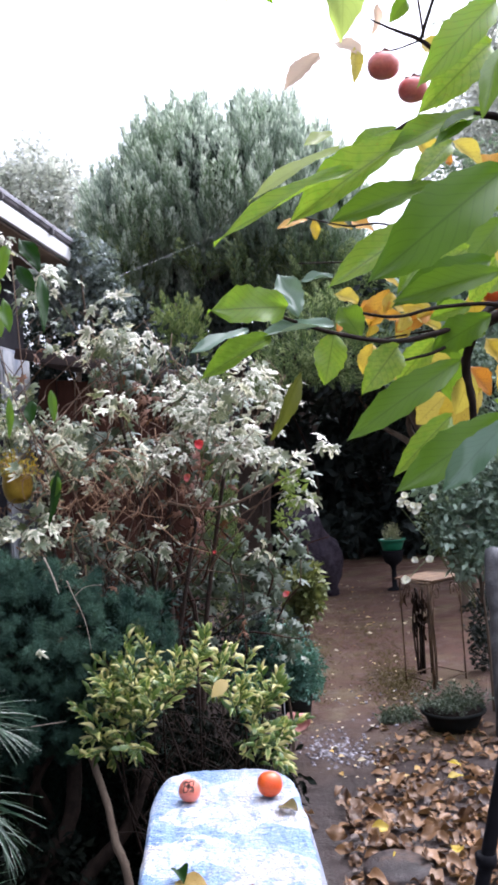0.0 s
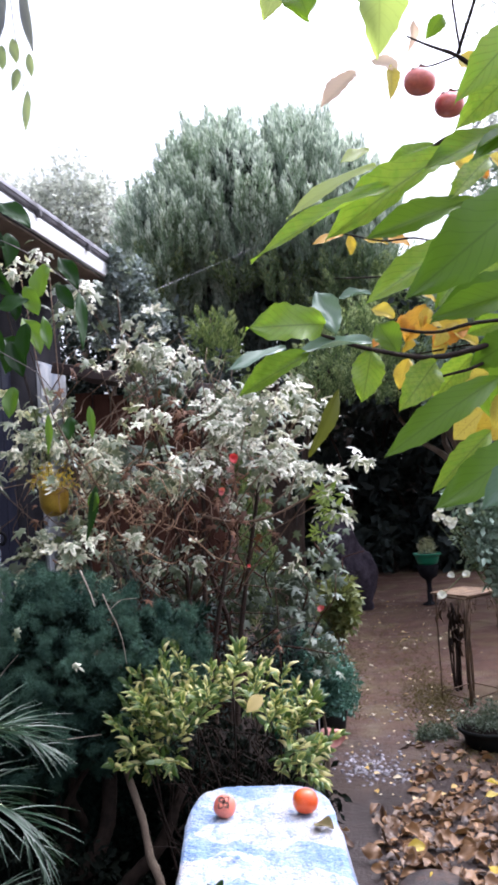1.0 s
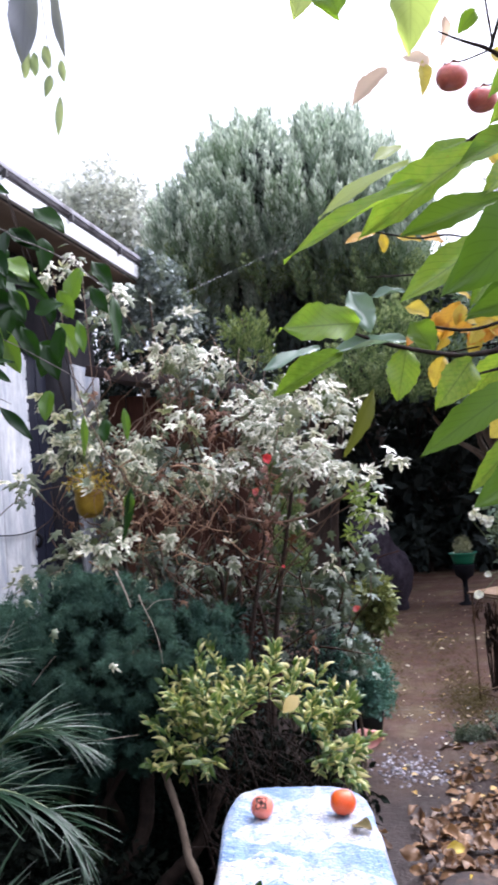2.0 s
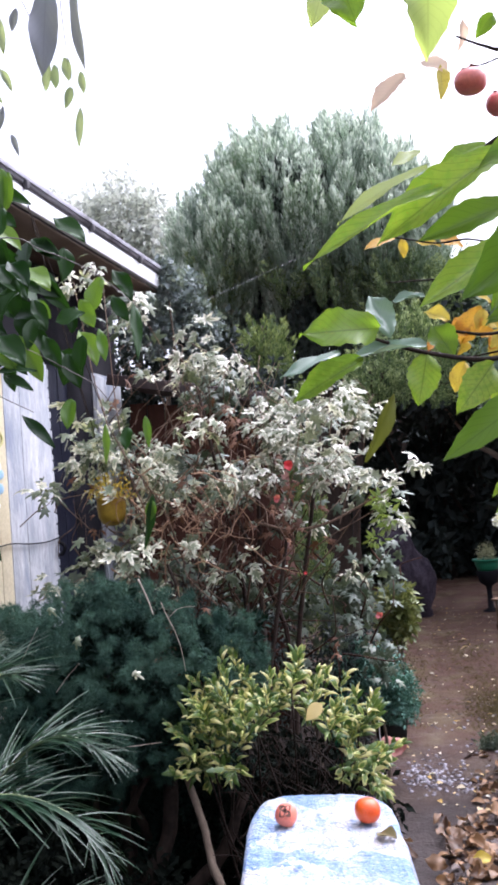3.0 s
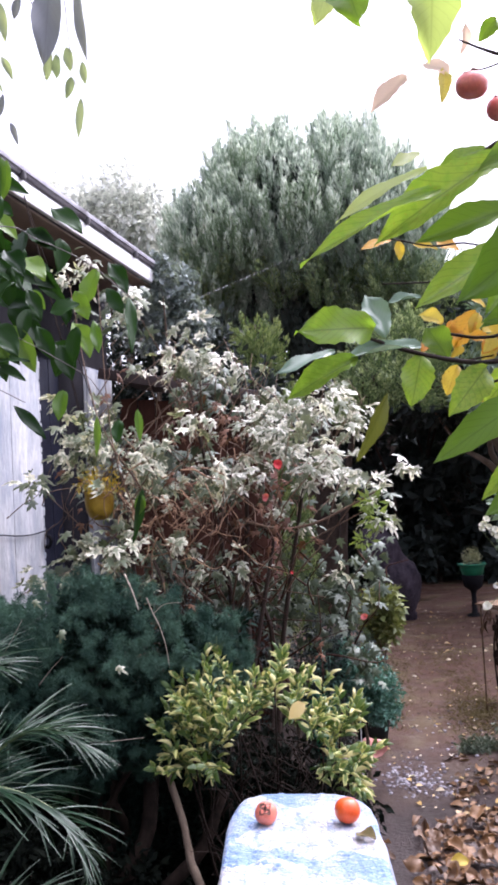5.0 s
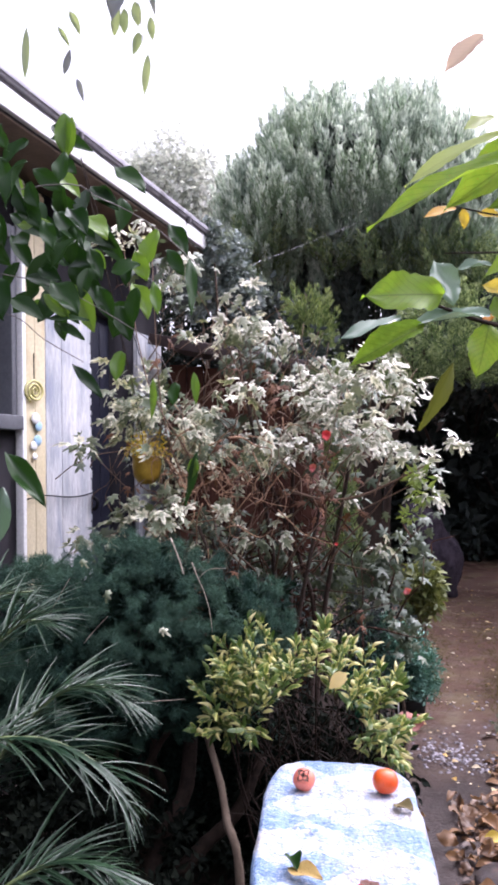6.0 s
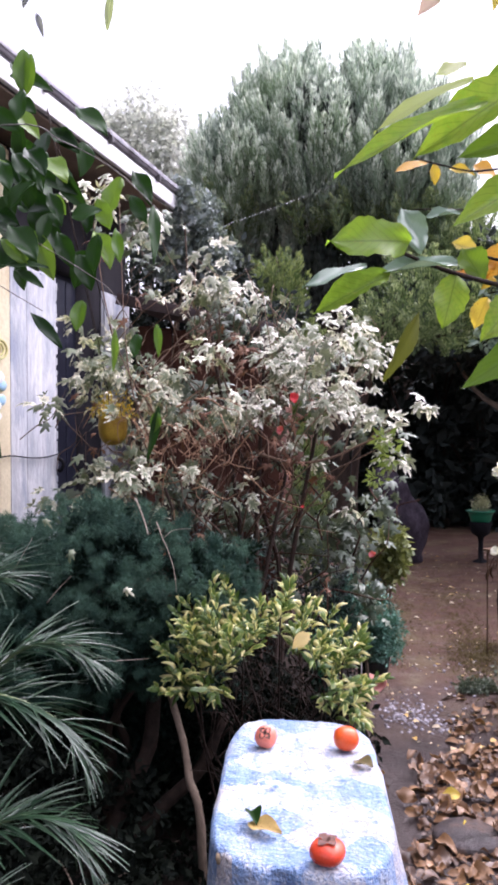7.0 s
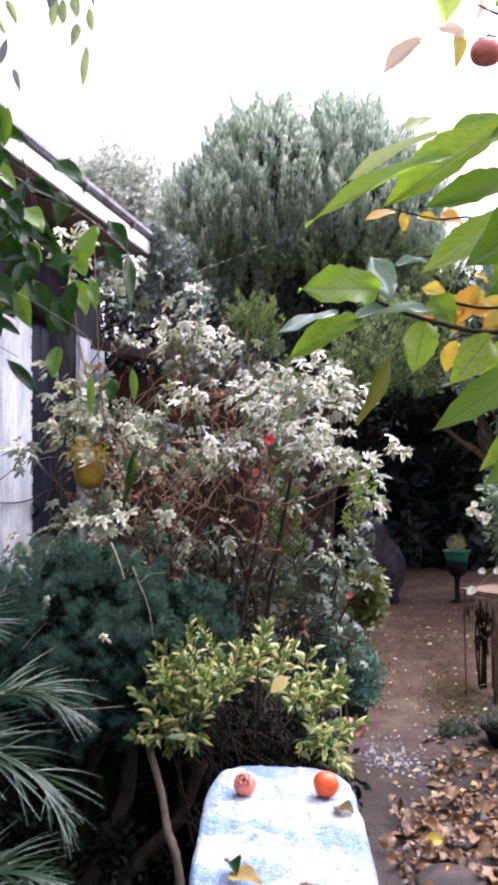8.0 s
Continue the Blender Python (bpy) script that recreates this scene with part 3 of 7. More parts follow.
def build_house():
    h = thing("house", (-2.6, 4.5, 0), "low house with cream and peeling white boarding and a white eave", "house")
    w = -0.42
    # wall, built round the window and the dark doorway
    part("wall", house_box(-6.0, -2.02, w - 0.2, w, 0, 3.28), M_DARK_RENDER, h, "very dark rendered wall")
    part("wall", house_box(-2.02, -0.72, w - 0.2, w, 0, 1.9), M_DARK_RENDER, h)
    part("wall", house_box(-2.02, -0.72, w - 0.2, w, 3.0, 3.28), M_DARK_RENDER, h)
    part("wall", house_box(-0.72, 0.08, w - 0.2, w, 0, 3.28), M_DARK_RENDER, h)
    part("wall", house_box(0.08, 0.54, w - 0.2, w, 2.7, 3.28), M_DARK_RENDER, h)
    part("wall", house_box(0.54, 1.26, w - 0.2, w, 0, 3.28), M_DARK_RENDER, h)
    part("end_wall", house_box(1.06, 1.26, -6.0, w - 0.2, 0, 3.28), M_DARK_RENDER, h)
    part("wall", house_box(-6.0, -5.8, -6.0, w - 0.2, 0, 3.28), M_DARK_RENDER, h)
    door = part("door", house_box(0.085, 0.535, w - 0.12, w - 0.07, 0.0, 2.7, 0.004), M_NAVY, h, "dark navy boarded door")
    for k in range(3):
        part("board", house_box(0.1 + k * 0.145, 0.235 + k * 0.145, w - 0.069, w - 0.055, 0.05, 2.66, 0.004), M_NAVY, door)
    # cream boards and the weathered white panel
    cream = part("cladding", house_box(-0.7, -0.468, w + 0.003, w + 0.018, 0.0, 3.26), M_CREAM, h, "cream painted cladding")
    for k in range(2):
        part("board", house_box(-0.697 + k * 0.115, -0.586 + k * 0.115, w + 0.019, w + 0.035, 0.02, 3.24, 0.006), M_CREAM, cream)
    part("corner_strip", house_box(-0.735, -0.7, w + 0.002, w + 0.05, 0.0, 3.26, 0.006), M_WHITEPAINT, h, "white corner strip")
    panel = part("panel", house_box(-0.464, 0.078, w + 0.003, w + 0.02, 0.35, 2.64), M_PEEL, h, "peeling bluish-white board panel")
    for k, (a, b) in enumerate(((-0.462, -0.285), (-0.283, -0.108), (-0.106, 0.075))):
        bd = house_box(a, b, w + 0.021, w + 0.033 + 0.002 * (k % 2), 0.37, 2.625 - 0.012 * (k % 2), 0.003)
        part("board", bd, M_PEEL, panel)
    for k in range(26):
        z = 0.9 + k * 0.066
        part("splinter", house_box(0.076, 0.083 + 0.012 * random.random(), w + 0.021, w + 0.034, z, z + random.uniform(0.03, 0.064), 0.002), M_PEEL, panel)
    part("cable", tube(bmesh.new(), [HOUSE_M @ Vector((q, w + 0.05, 1.53 + 0.012 * math.sin(q * 9))) for q in (-0.7, -0.5, -0.3, -0.1, 0.1)], 0.004, 0.004, 6, 4), M_BLACK, h, "thin black cable")
    part("hook", tube(bmesh.new(), [HOUSE_M @ Vector((0.06, w + 0.05 + q, 1.46 + z)) for q, z in ((0.0, 0.05), (0.03, 0.03), (0.035, 0.0), (0.015, -0.03), (0.0, -0.02))], 0.012, 0.01, 7, 3), M_BLACK, h, "black iron hook")
    sheet = part("panel", house_box(0.8, 1.255, w + 0.003, w + 0.02, 0.9, 2.66), M_PEEL, h, "pale peeling board")
    for k in range(3):
        part("board", house_box(0.803 + k * 0.15, 0.95 + k * 0.15, w + 0.021, w + 0.035, 0.92, 2.64 - 0.015 * (k % 2), 0.005), M_PEEL, sheet)
    # window
    win = part("window", house_box(-2.02, -0.72, w - 0.16, w - 0.14, 1.9, 3.0), M_FRAME, h, "dark grey-framed window")
    part("frame", house_box(-2.02, -1.95, w - 0.138, w + 0.02, 1.9, 3.0, 0.005), M_FRAME, win)
    part("frame", house_box(-0.79, -0.74, w - 0.138, w + 0.02, 1.9, 3.0, 0.005), M_FRAME, win)
    part("frame", house_box(-1.95, -0.79, w - 0.138, w + 0.02, 2.93, 3.0, 0.005), M_FRAME, win)
    part("mullion", house_box(-1.4, -1.35, w - 0.138, w - 0.02, 1.98, 2.93, 0.005), M_FRAME, win)
    part("pane", house_box(-1.95, -1.4, w - 0.1, w - 0.094, 1.98, 2.93), M_GLASS, win, smooth=False)
    part("pane", house_box(-1.35, -0.79, w - 0.1, w - 0.094, 1.98, 2.93), M_GLASS, win, smooth=False)
    part("sill", house_box(-2.05, -0.74, w - 0.138, w + 0.06, 1.9, 1.98, 0.008), M_FRAME, win)
    # eave: soffit, fascia, gutter, roof
    part("soffit", house_box(-6.1, 1.26, w - 0.2, -0.03, 3.285, 3.3), M_SOFFIT, h, "brown boarded soffit")
    part("fascia", house_box(-6.1, 1.275, -0.029, 0.0, 3.31, 3.412, 0.004), M_WHITEPAINT, h, "white painted fascia board")
    edge = part("gutter", house_box(-6.1, 1.285, -0.06, 0.012, 3.432, 3.458, 0.008), M_GUTTER, h, "stained grey metal gutter")
    part("groove", house_box(-6.1, 1.28, -0.05, -0.004, 3.413, 3.431), M_ROOFING, edge, "dark shadow gap strip")
    part("lip", house_box(-6.1, 1.29, 0.013, 0.024, 3.446, 3.476, 0.003), M_GUTTER, edge)
    for k in range(9):
        part("bracket", house_box(-5.6 + k * 0.8, -5.575 + k * 0.8, 0.001, 0.03, 3.4, 3.445, 0.003), M_ROOFING, edge)
    tilt = HOUSE_M @ Matrix.Translation((0, -0.02, 3.466)) @ Matrix.Rotation(radians(-12), 4, "X")
    roof = part("roof", box(-6.2, 1.3, -4.6, 0.025, 0.0, 0.022, 0, tilt), M_ROOFING, h, "dark sheet roof")
    for k in range(16):
        part("roof_rib", box(-6.15 + k * 0.49, -6.1 + k * 0.49, -4.6, -0.02, 0.023, 0.04, 0.006, tilt), M_ROOFING, roof)
    part("barge_board", box(1.3, 1.33, -4.6, 0.02, -0.1, 0.045, 0.004, tilt), M_WHITEPAINT, h, "white barge board")


build_house()


def build_shed():
    sh = thing("wooden_shed", (-1.1, 5.75, 0), "low red-brown plank shed with a sloping dark wet roof beam", "shed")
    lean = Matrix.Translation((-1.56, 5.64, 2.525)) @ Matrix.Rotation(radians(12), 4, "Y")
    for k in range(8):
        x = -1.72 + k * 0.125
        part("plank", box(x, x + 0.118, 5.8, 5.822, 0.02, 2.37 - 0.2125 * (x + 1.56) + 0.01 * (k % 3), 0.004), M_REDWOOD, sh)
    part("back_wall", box(-1.72, -0.72, 6.5, 6.53, 0, 2.1), M_REDWOOD, sh)
    part("side_wall", box(-0.74, -0.715, 5.83, 6.49, 0, 2.1), M_REDWOOD, sh)
    part("side_wall", box(-1.74, -1.722, 5.83, 6.49, 0, 2.3), M_REDWOOD, sh)
    roof = part("roof", box(-0.26, 0.9, 0.02, 0.96, -0.01, 0.02, 0.004, lean), M_BEAM, sh, "dark wet lean-to roof")
    part("beam", box(-0.26, 0.9, -0.02, 0.016, -0.045, 0.03, 0.006, lean), M_BEAM, roof, "dark wet front beam")


build_shed()

# ---- foliage shapes ----
def spray_shape(n=60, spread=0.34, leaf=0.16, width=0.05, curl=0.25, seed=1):
    """A plume of small scales round an axis along +y, of unit length."""
    r = random.Random(seed)
    v, f, uv = [], [], []
    for i in range(n):
        u = (i + r.random()) / n
        a = r.uniform(0, 2 * math.pi)
        w = spread * math.sin(math.pi * min(0.97, u * 0.85 + 0.12)) * r.uniform(0.25, 1.0)
        base = Vector((w * math.cos(a), u * 0.85, w * math.sin(a) * 0.6))
        way = Vector((math.cos(a) * 0.55, 1.0, math.sin(a) * 0.45 + r.uniform(-0.3, 0.3))).normalized()
        side = way.cross(Vector((r.uniform(-1, 1), r.uniform(-0.2, 0.2), r.uniform(-1, 1)))).normalized()
        L, k = leaf * r.uniform(0.7, 1.3), len(v)
        up = side.cross(way) * L * curl
        v += [tuple(base - side * width * 0.2), tuple(base + way * L * 0.5 + side * width * 0.5), tuple(base + way * L + up * 0.4), tuple(base + way * L * 0.5 - side * width * 0.5)]
        f.append((k, k + 1, k + 2, k + 3))
        uv += [(0, 0.5), (0.5, 0), (1, 0.5), (0.5, 1)]
    return v, f, uv


def plume_shape(n=110, seed=1, wide=0.14, leaf=0.17, width=0.03, flare=0.2):
    """A flame-shaped upright plume of long scales along +y; u runs from its dark foot to its pale tip."""
    r = random.Random(seed)
    v, f, uv = [], [], []
    for i in range(n):
        u = (i + r.random()) / n
        a = r.uniform(0, 2 * math.pi)
        w = wide * math.sin(math.pi * min(0.98, u * 0.8 + 0.16)) ** 1.2 * math.sqrt(r.uniform(0.1, 1.0))
        base = Vector((w * math.cos(a), u * 0.86, w * math.sin(a)))
        way = Vector((math.cos(a) * flare + r.gauss(0, 0.1), 1.0, math.sin(a) * flare + r.gauss(0, 0.1))).normalized()
        side = way.cross(Vector((r.uniform(-1, 1), 0, r.uniform(-1, 1)))).normalized() * width * 0.5
        L, k = leaf * r.uniform(0.6, 1.3), len(v)
        v += [tuple(base), tuple(base + way * L * 0.45 + side), tuple(base + way * L), tuple(base + way * L * 0.45 - side)]
        f.append((k, k + 1, k + 2, k + 3))
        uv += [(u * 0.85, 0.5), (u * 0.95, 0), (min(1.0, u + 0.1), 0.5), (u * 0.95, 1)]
    return v, f, uv


def puff_shape(n=520, seed=2, width=0.02):
    """A soft round puff of hair-fine needles, of unit radius, lobed and a little drawn out along +y."""
    r = random.Random(seed)
    v, f, uv = [], [], []
    cores = [Vector((r.gauss(0, 0.3), r.uniform(-0.5, 0.6), r.gauss(0, 0.3))) for _ in range(5)]
    for i in range(n):
        c = cores[i % 5]
        d = Vector((r.gauss(0, 1), r.gauss(0, 1), r.gauss(0, 1))).normalized()
        base = c + d * r.uniform(0.0, 0.3)
        way = (d + Vector((r.gauss(0, 0.25), r.gauss(0, 0.25), r.gauss(0, 0.25)))).normalized()
        side = way.cross(Vector((r.uniform(-1, 1), r.uniform(-1, 1), r.uniform(-1, 1)))).normalized() * width
        k = len(v)
        v += [tuple(base - side), tuple(base + side), tuple(base + way * r.uniform(0.15, 0.3))]
        f.append((k, k + 1, k + 2))
        uv += [(0, 0), (0, 1), (1, 0.5)]
    return v, f, uv


def spaced(at, gap):
    """The indices of points that keep a gap from one another."""
    keep = []
    for i in range(len(at)):
        if not keep or np.min(np.sum((at[keep] - at[i]) ** 2, 1)) > gap * gap:
            keep.append(i)
    return np.array(keep)


def clump_shape(n=26, leaf=0.22, width=0.11, seed=3, reach=0.42, shape=None):
    """A loose clump of small leaves round a point."""
    r = random.Random(seed)
    one = shape or leaf_shape(1, width / leaf, rows=2, cols=1, fold=0.2, droop=0.15)
    out = []
    for _ in range(n):
        d = Vector((r.gauss(0, 1), r.gauss(0, 1), r.gauss(0, 1))).normalized()
        at = d * reach * r.uniform(0.2, 1)
        way = (d + Vector((r.gauss(0, 0.6), r.gauss(0, 0.6), r.gauss(0, 0.6) - 0.2))).normalized()
        m = poses([at], [way], [(r.gauss(0, 0.5), r.gauss(0, 0.5), 1)], [leaf * r.uniform(0.6, 1.25)])[0]
        out.append(moved(one, Matrix(m.tolist())))
    return merge_shapes(out)


def in_blobs(blobs, n, shell=0.55, flat=0.0):
    """Points in ellipsoids (centre, radii), thickest near their skins, with the outward way of each."""
    share = np.array([b[1][0] * b[1][2] + b[1][0] * b[1][1] for b in blobs])
    pick = RNG.choice(len(blobs), n, p=share / share.sum())
    d = rnd(n)
    d /= np.linalg.norm(d, axis=1, keepdims=True)
    c = np.array([b[0] for b in blobs], float)[pick]
    r = np.array([b[1] for b in blobs], float)[pick]
    k = (shell + (1 - shell) * RNG.random(n))[:, None]
    return c + d * r * k, d


def limbs(bm, base, ends, r0, r1, bend=0.15, sides=5):
    for e in ends:
        b, e = Vector(base), Vector(e)
        mid = (b + e) / 2 + Vector((random.uniform(-1, 1), random.uniform(-1, 1), random.uniform(-0.3, 0.6))) * bend * (e - b).length
        q = b + (mid - b) * 0.5 + Vector((random.uniform(-1, 1), random.uniform(-1, 1), 0.3)) * bend * 0.4 * (e - b).length
        tube(bm, [b, q, mid, e], r0, r1, sides, 3)
    return bm


# ---- the distance: hedge, conifers and pale trees ----
def build_conifer():
    t = thing("conifer_tree", (-0.8, 13.2, 0), "tall dense grey-green cypress with feathery upright plumes", "tree")
    bm = bmesh.new()
    tube(bm, [(-0.8, 13.2, -0.1), (-0.85, 13.2, 2.0), (-0.9, 13.2, 4.4), (-1.2, 13.2, 6.6)], 0.3, 0.06, 9, 5, 0.08)
    limbs(bm, (-0.8, 13.2, 1.6), [(-0.2, 13.1, 6.5), (-2.2, 13.0, 5.0), (0.8, 12.7, 4.6), (-1.6, 12.6, 4.2), (0.2, 12.4, 4.4)], 0.16, 0.03)
    part("trunk", bm, M_BARK_DK, t)
    blobs = [((-1.4, 13.1, 5.75), (0.95, 1.1, 1.5)), ((-0.15, 13.1, 5.75), (0.72, 1.0, 1.6)), ((-2.25, 13.0, 5.25), (0.72, 0.95, 1.2)), ((0.4, 12.8, 5.6), (0.55, 0.9, 1.05)),
             ((-0.8, 12.5, 5.65), (1.0, 0.8, 0.85)), ((-1.9, 12.6, 5.4), (0.8, 0.7, 0.6)), ((0.7, 12.5, 5.2), (0.45, 0.7, 0.7)), ((0.1, 12.3, 5.3), (0.6, 0.6, 0.6))]
    # chunky nodding plumes, each standing clear of its neighbours
    for seed, n, lo, hi, gap in ((1, 1500, 0.42, 0.62, 0.15), (5, 1500, 0.34, 0.54, 0.13)):
        at, d = in_blobs(blobs, n, 0.84)
        keep = spaced(at, gap)
        at, d = at[keep], d[keep]
        n = len(at)
        way = d * (0.4, 0.4, 0.1) + (0, -0.15, 1.0) + rnd(n, 0.08)
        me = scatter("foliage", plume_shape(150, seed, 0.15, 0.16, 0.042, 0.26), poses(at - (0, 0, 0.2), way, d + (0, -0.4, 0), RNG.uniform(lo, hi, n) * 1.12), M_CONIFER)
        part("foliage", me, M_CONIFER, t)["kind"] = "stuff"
    # sparse tufts on the crown's skirt, darker scales standing in for its shade
    n = 520
    at, d = in_blobs([((0.55, 12.2, 4.3), (0.75, 0.6, 0.6)), ((-0.45, 12.2, 4.5), (0.35, 0.5, 0.5)), ((-2.3, 12.5, 4.7), (0.5, 0.5, 0.35)), ((1.2, 12.0, 3.9), (0.6, 0.5, 0.8)), ((-1.2, 12.3, 4.6), (0.3, 0.4, 0.3))], n, 0.4)
    keep = spaced(at, 0.12)
    at, d = at[keep], d[keep]
    n = len(at)
    part("skirt", scatter("skirt", plume_shape(90, 8, 0.19, 0.14, 0.05, 0.35), poses(at, d * (0.4, 0.3, 0.1) + (0, -0.2, 0.8) + rnd(n, 0.2), rnd(n), RNG.uniform(0.24, 0.5, n)), M_LOWCON), M_LOWCON, t)["kind"] = "stuff"
    # dark core: shade in the gaps and under the crown, painted as foliage
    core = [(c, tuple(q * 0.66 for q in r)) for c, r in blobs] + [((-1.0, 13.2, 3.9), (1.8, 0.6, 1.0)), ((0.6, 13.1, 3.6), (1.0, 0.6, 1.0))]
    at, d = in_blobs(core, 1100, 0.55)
    part("inner_foliage", scatter("inner_foliage", spray_shape(60, 0.3, 0.2, 0.1, 0.25, 9), poses(at, d * 0.3 + (0, 0, 1), rnd(1100), RNG.uniform(0.45, 0.7, 1100)), M_INNER_SHADE), M_INNER_SHADE, t)["kind"] = "stuff"


def build_young_conifer():
    t = thing("young_conifer", (-1.03, 8.0, 0), "small bright green conical cypress", "tree")
    part("trunk", tube(bmesh.new(), [(-1.03, 8, -0.05), (-1.02, 8, 1.5), (-1.03, 8, 3.3)], 0.06, 0.01, 7, 4, 0.05), M_BARK_DK, t)
    n = 420
    z = 3.55 - 3.1 * RNG.random(n) ** 0.8
    r = np.minimum(0.42, 0.05 + (3.6 - z) * 0.42) * RNG.uniform(0.6, 1, n)
    a = RNG.uniform(0, 2 * math.pi, n)
    at = np.stack((-1.03 + r * np.cos(a), 8 + r * np.sin(a), z - 0.22), 1)
    way = np.stack((np.cos(a) * 0.35, np.sin(a) * 0.35, np.ones(n)), 1) + rnd(n, 0.08)
    part("foliage", scatter("foliage", plume_shape(80, 4, 0.18, 0.16, 0.05, 0.3), poses(at - (0, 0, 0.1), way, rnd(n), RNG.uniform(0.2, 0.34, n)), M_YOUNG), M_YOUNG, t)


def build_low_conifer():
    t = thing("low_conifer", (-0.4, 10.2, 0), "dark green feathery conifer with paler tufts over the path", "tree")
    part("trunk", tube(bmesh.new(), [(-0.4, 10.2, -0.05), (-0.38, 10.15, 1.2), (-0.2, 10.1, 2.3), (0.1, 10.0, 3.0)], 0.06, 0.025, 8, 5, 0.08), M_BARK_DK, t)
    part("limb", limbs(bmesh.new(), (-0.1, 10.05, 2.55), [(0.9, 9.9, 2.8), (-0.1, 9.9, 2.75), (0.1, 9.9, 3.2)], 0.03, 0.01), M_BARK_DK, t)
    n = 520
    at, d = in_blobs([((0.15, 9.9, 2.85), (0.5, 0.35, 0.4)), ((0.62, 9.9, 2.8), (0.4, 0.35, 0.35)), ((-0.2, 9.9, 2.6), (0.3, 0.3, 0.28)), ((0.95, 9.9, 2.95), (0.35, 0.3, 0.3)), ((0.35, 9.9, 3.3), (0.4, 0.3, 0.25))], n, 0.6)
    keep = spaced(at, 0.075)
    at, d = at[keep], d[keep]
    n = len(at)
    way = d * (0.5, 0.3, 0.2) + (0, -0.2, 0.8) + rnd(n, 0.22)
    part("foliage", scatter("foliage", plume_shape(80, 15, 0.2, 0.15, 0.055, 0.35), poses(at, way, rnd(n), RNG.uniform(0.14, 0.34, n)), M_LOWCON), M_LOWCON, t)


def leafy_tree(name, base, blobs, trunk_r, n, size, material, label, leaf=0.22, width=0.11, seed=3, bark=None, shell=0.4):
    t = thing(name, base, label, "tree" if "tree" in name else "shrub")
    bm = bmesh.new()
    top = Vector(blobs[0][0])
    b = Vector(base)
    tube(bm, [b - Vector((0, 0, 0.1)), b.lerp(top, 0.35) + Vector((trunk_r, 0, 0)), b.lerp(top, 0.8)], trunk_r, trunk_r * 0.4, 7, 4, 0.08)
    limbs(bm, b.lerp(top, 0.5), [blob[0] for blob in blobs], trunk_r * 0.5, trunk_r * 0.12)
    part("trunk", bm, bark or M_BARK, t)
    at, d = in_blobs(blobs, n, shell)
    part("crown", scatter("crown", clump_shape(26, leaf, width, seed), poses(at, d + rnd(n, 0.5), rnd(n) + (0, 0, 1), RNG.uniform(0.7, 1.3, n) * size), material), material, t)
    return t


build_conifer()
build_young_conifer()
build_low_conifer()
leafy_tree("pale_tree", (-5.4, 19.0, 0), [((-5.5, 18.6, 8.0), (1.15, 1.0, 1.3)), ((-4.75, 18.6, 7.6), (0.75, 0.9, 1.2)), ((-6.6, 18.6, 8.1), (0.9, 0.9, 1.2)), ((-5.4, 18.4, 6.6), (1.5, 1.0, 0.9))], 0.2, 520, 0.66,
           M_HAZE_PALE, "grey-green tree against white sky, haze painted into its pale leaves", 0.24, 0.11, 5, shell=0.3)
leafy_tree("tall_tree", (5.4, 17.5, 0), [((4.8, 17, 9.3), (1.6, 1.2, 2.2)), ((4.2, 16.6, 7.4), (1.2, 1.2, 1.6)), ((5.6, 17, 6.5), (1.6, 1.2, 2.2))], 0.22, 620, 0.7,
           M_HAZE_PALE, "grey-green tree rising behind the hedge, haze painted into its leaves", 0.24, 0.1, 6, shell=0.2)


def build_hedge():
    """Dark evergreen hedge that closes the garden, arching over the end of the path."""
    h = thing("hedge", (1, 15, 0), "dense dark evergreen hedge with deep shade painted into its leaves", "hedge")
    bm = bmesh.new()
    for k in range(26):
        x = -4 + k * 0.36
        limbs(bm, (x, 15 + 0.3 * math.sin(k * 2.1), 0), [(x + random.uniform(-0.5, 0.5), 14.8, 3.2), (x + random.uniform(-0.5, 0.5), 15.2, 2.4)], 0.05, 0.015)
    part("trunk", bm, M_BARK_DK, h)
    blobs = [((-3.4 + k * 0.95, 15.0 + 0.4 * math.sin(k * 1.9), 1.7), (0.9, 0.7, 1.9)) for k in range(12)]
    blobs += [((-2.6 + k * 1.1, 14.4 + 0.3 * math.sin(k * 2.3), 3.3), (0.9, 0.7, 0.7)) for k in range(9)]
    blobs += [((-3.4 + k * 0.95, 14.7 + 0.3 * math.sin(k * 2.7), 0.5), (0.8, 0.5, 0.6)) for k in range(12)]
    blobs += [((-3.4 + k * 0.95, 15.8, 1.0 + 0.5 * (k % 2)), (0.8, 0.4, 1.2)) for k in range(12)]
    n = 2100
    at, d = in_blobs(blobs, n, 0.5)
    at[:, 2] = np.abs(at[:, 2])
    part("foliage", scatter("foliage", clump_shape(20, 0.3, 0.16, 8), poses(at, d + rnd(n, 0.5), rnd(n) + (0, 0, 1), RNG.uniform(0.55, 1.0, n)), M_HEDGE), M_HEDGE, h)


build_hedge()
# unseen wall, added so that no sky sparkles through the hedge
ob = new("gap_blocking_wall", mesh_of("gap_blocking_wall", box(-7.0, 9.0, 17.0, 17.2, -0.2, 3.4, 0.02), M_BARK_DK))
tagged(ob, "added dark wall hidden behind the hedge, blocking bright gaps", "wall", kind="structure")
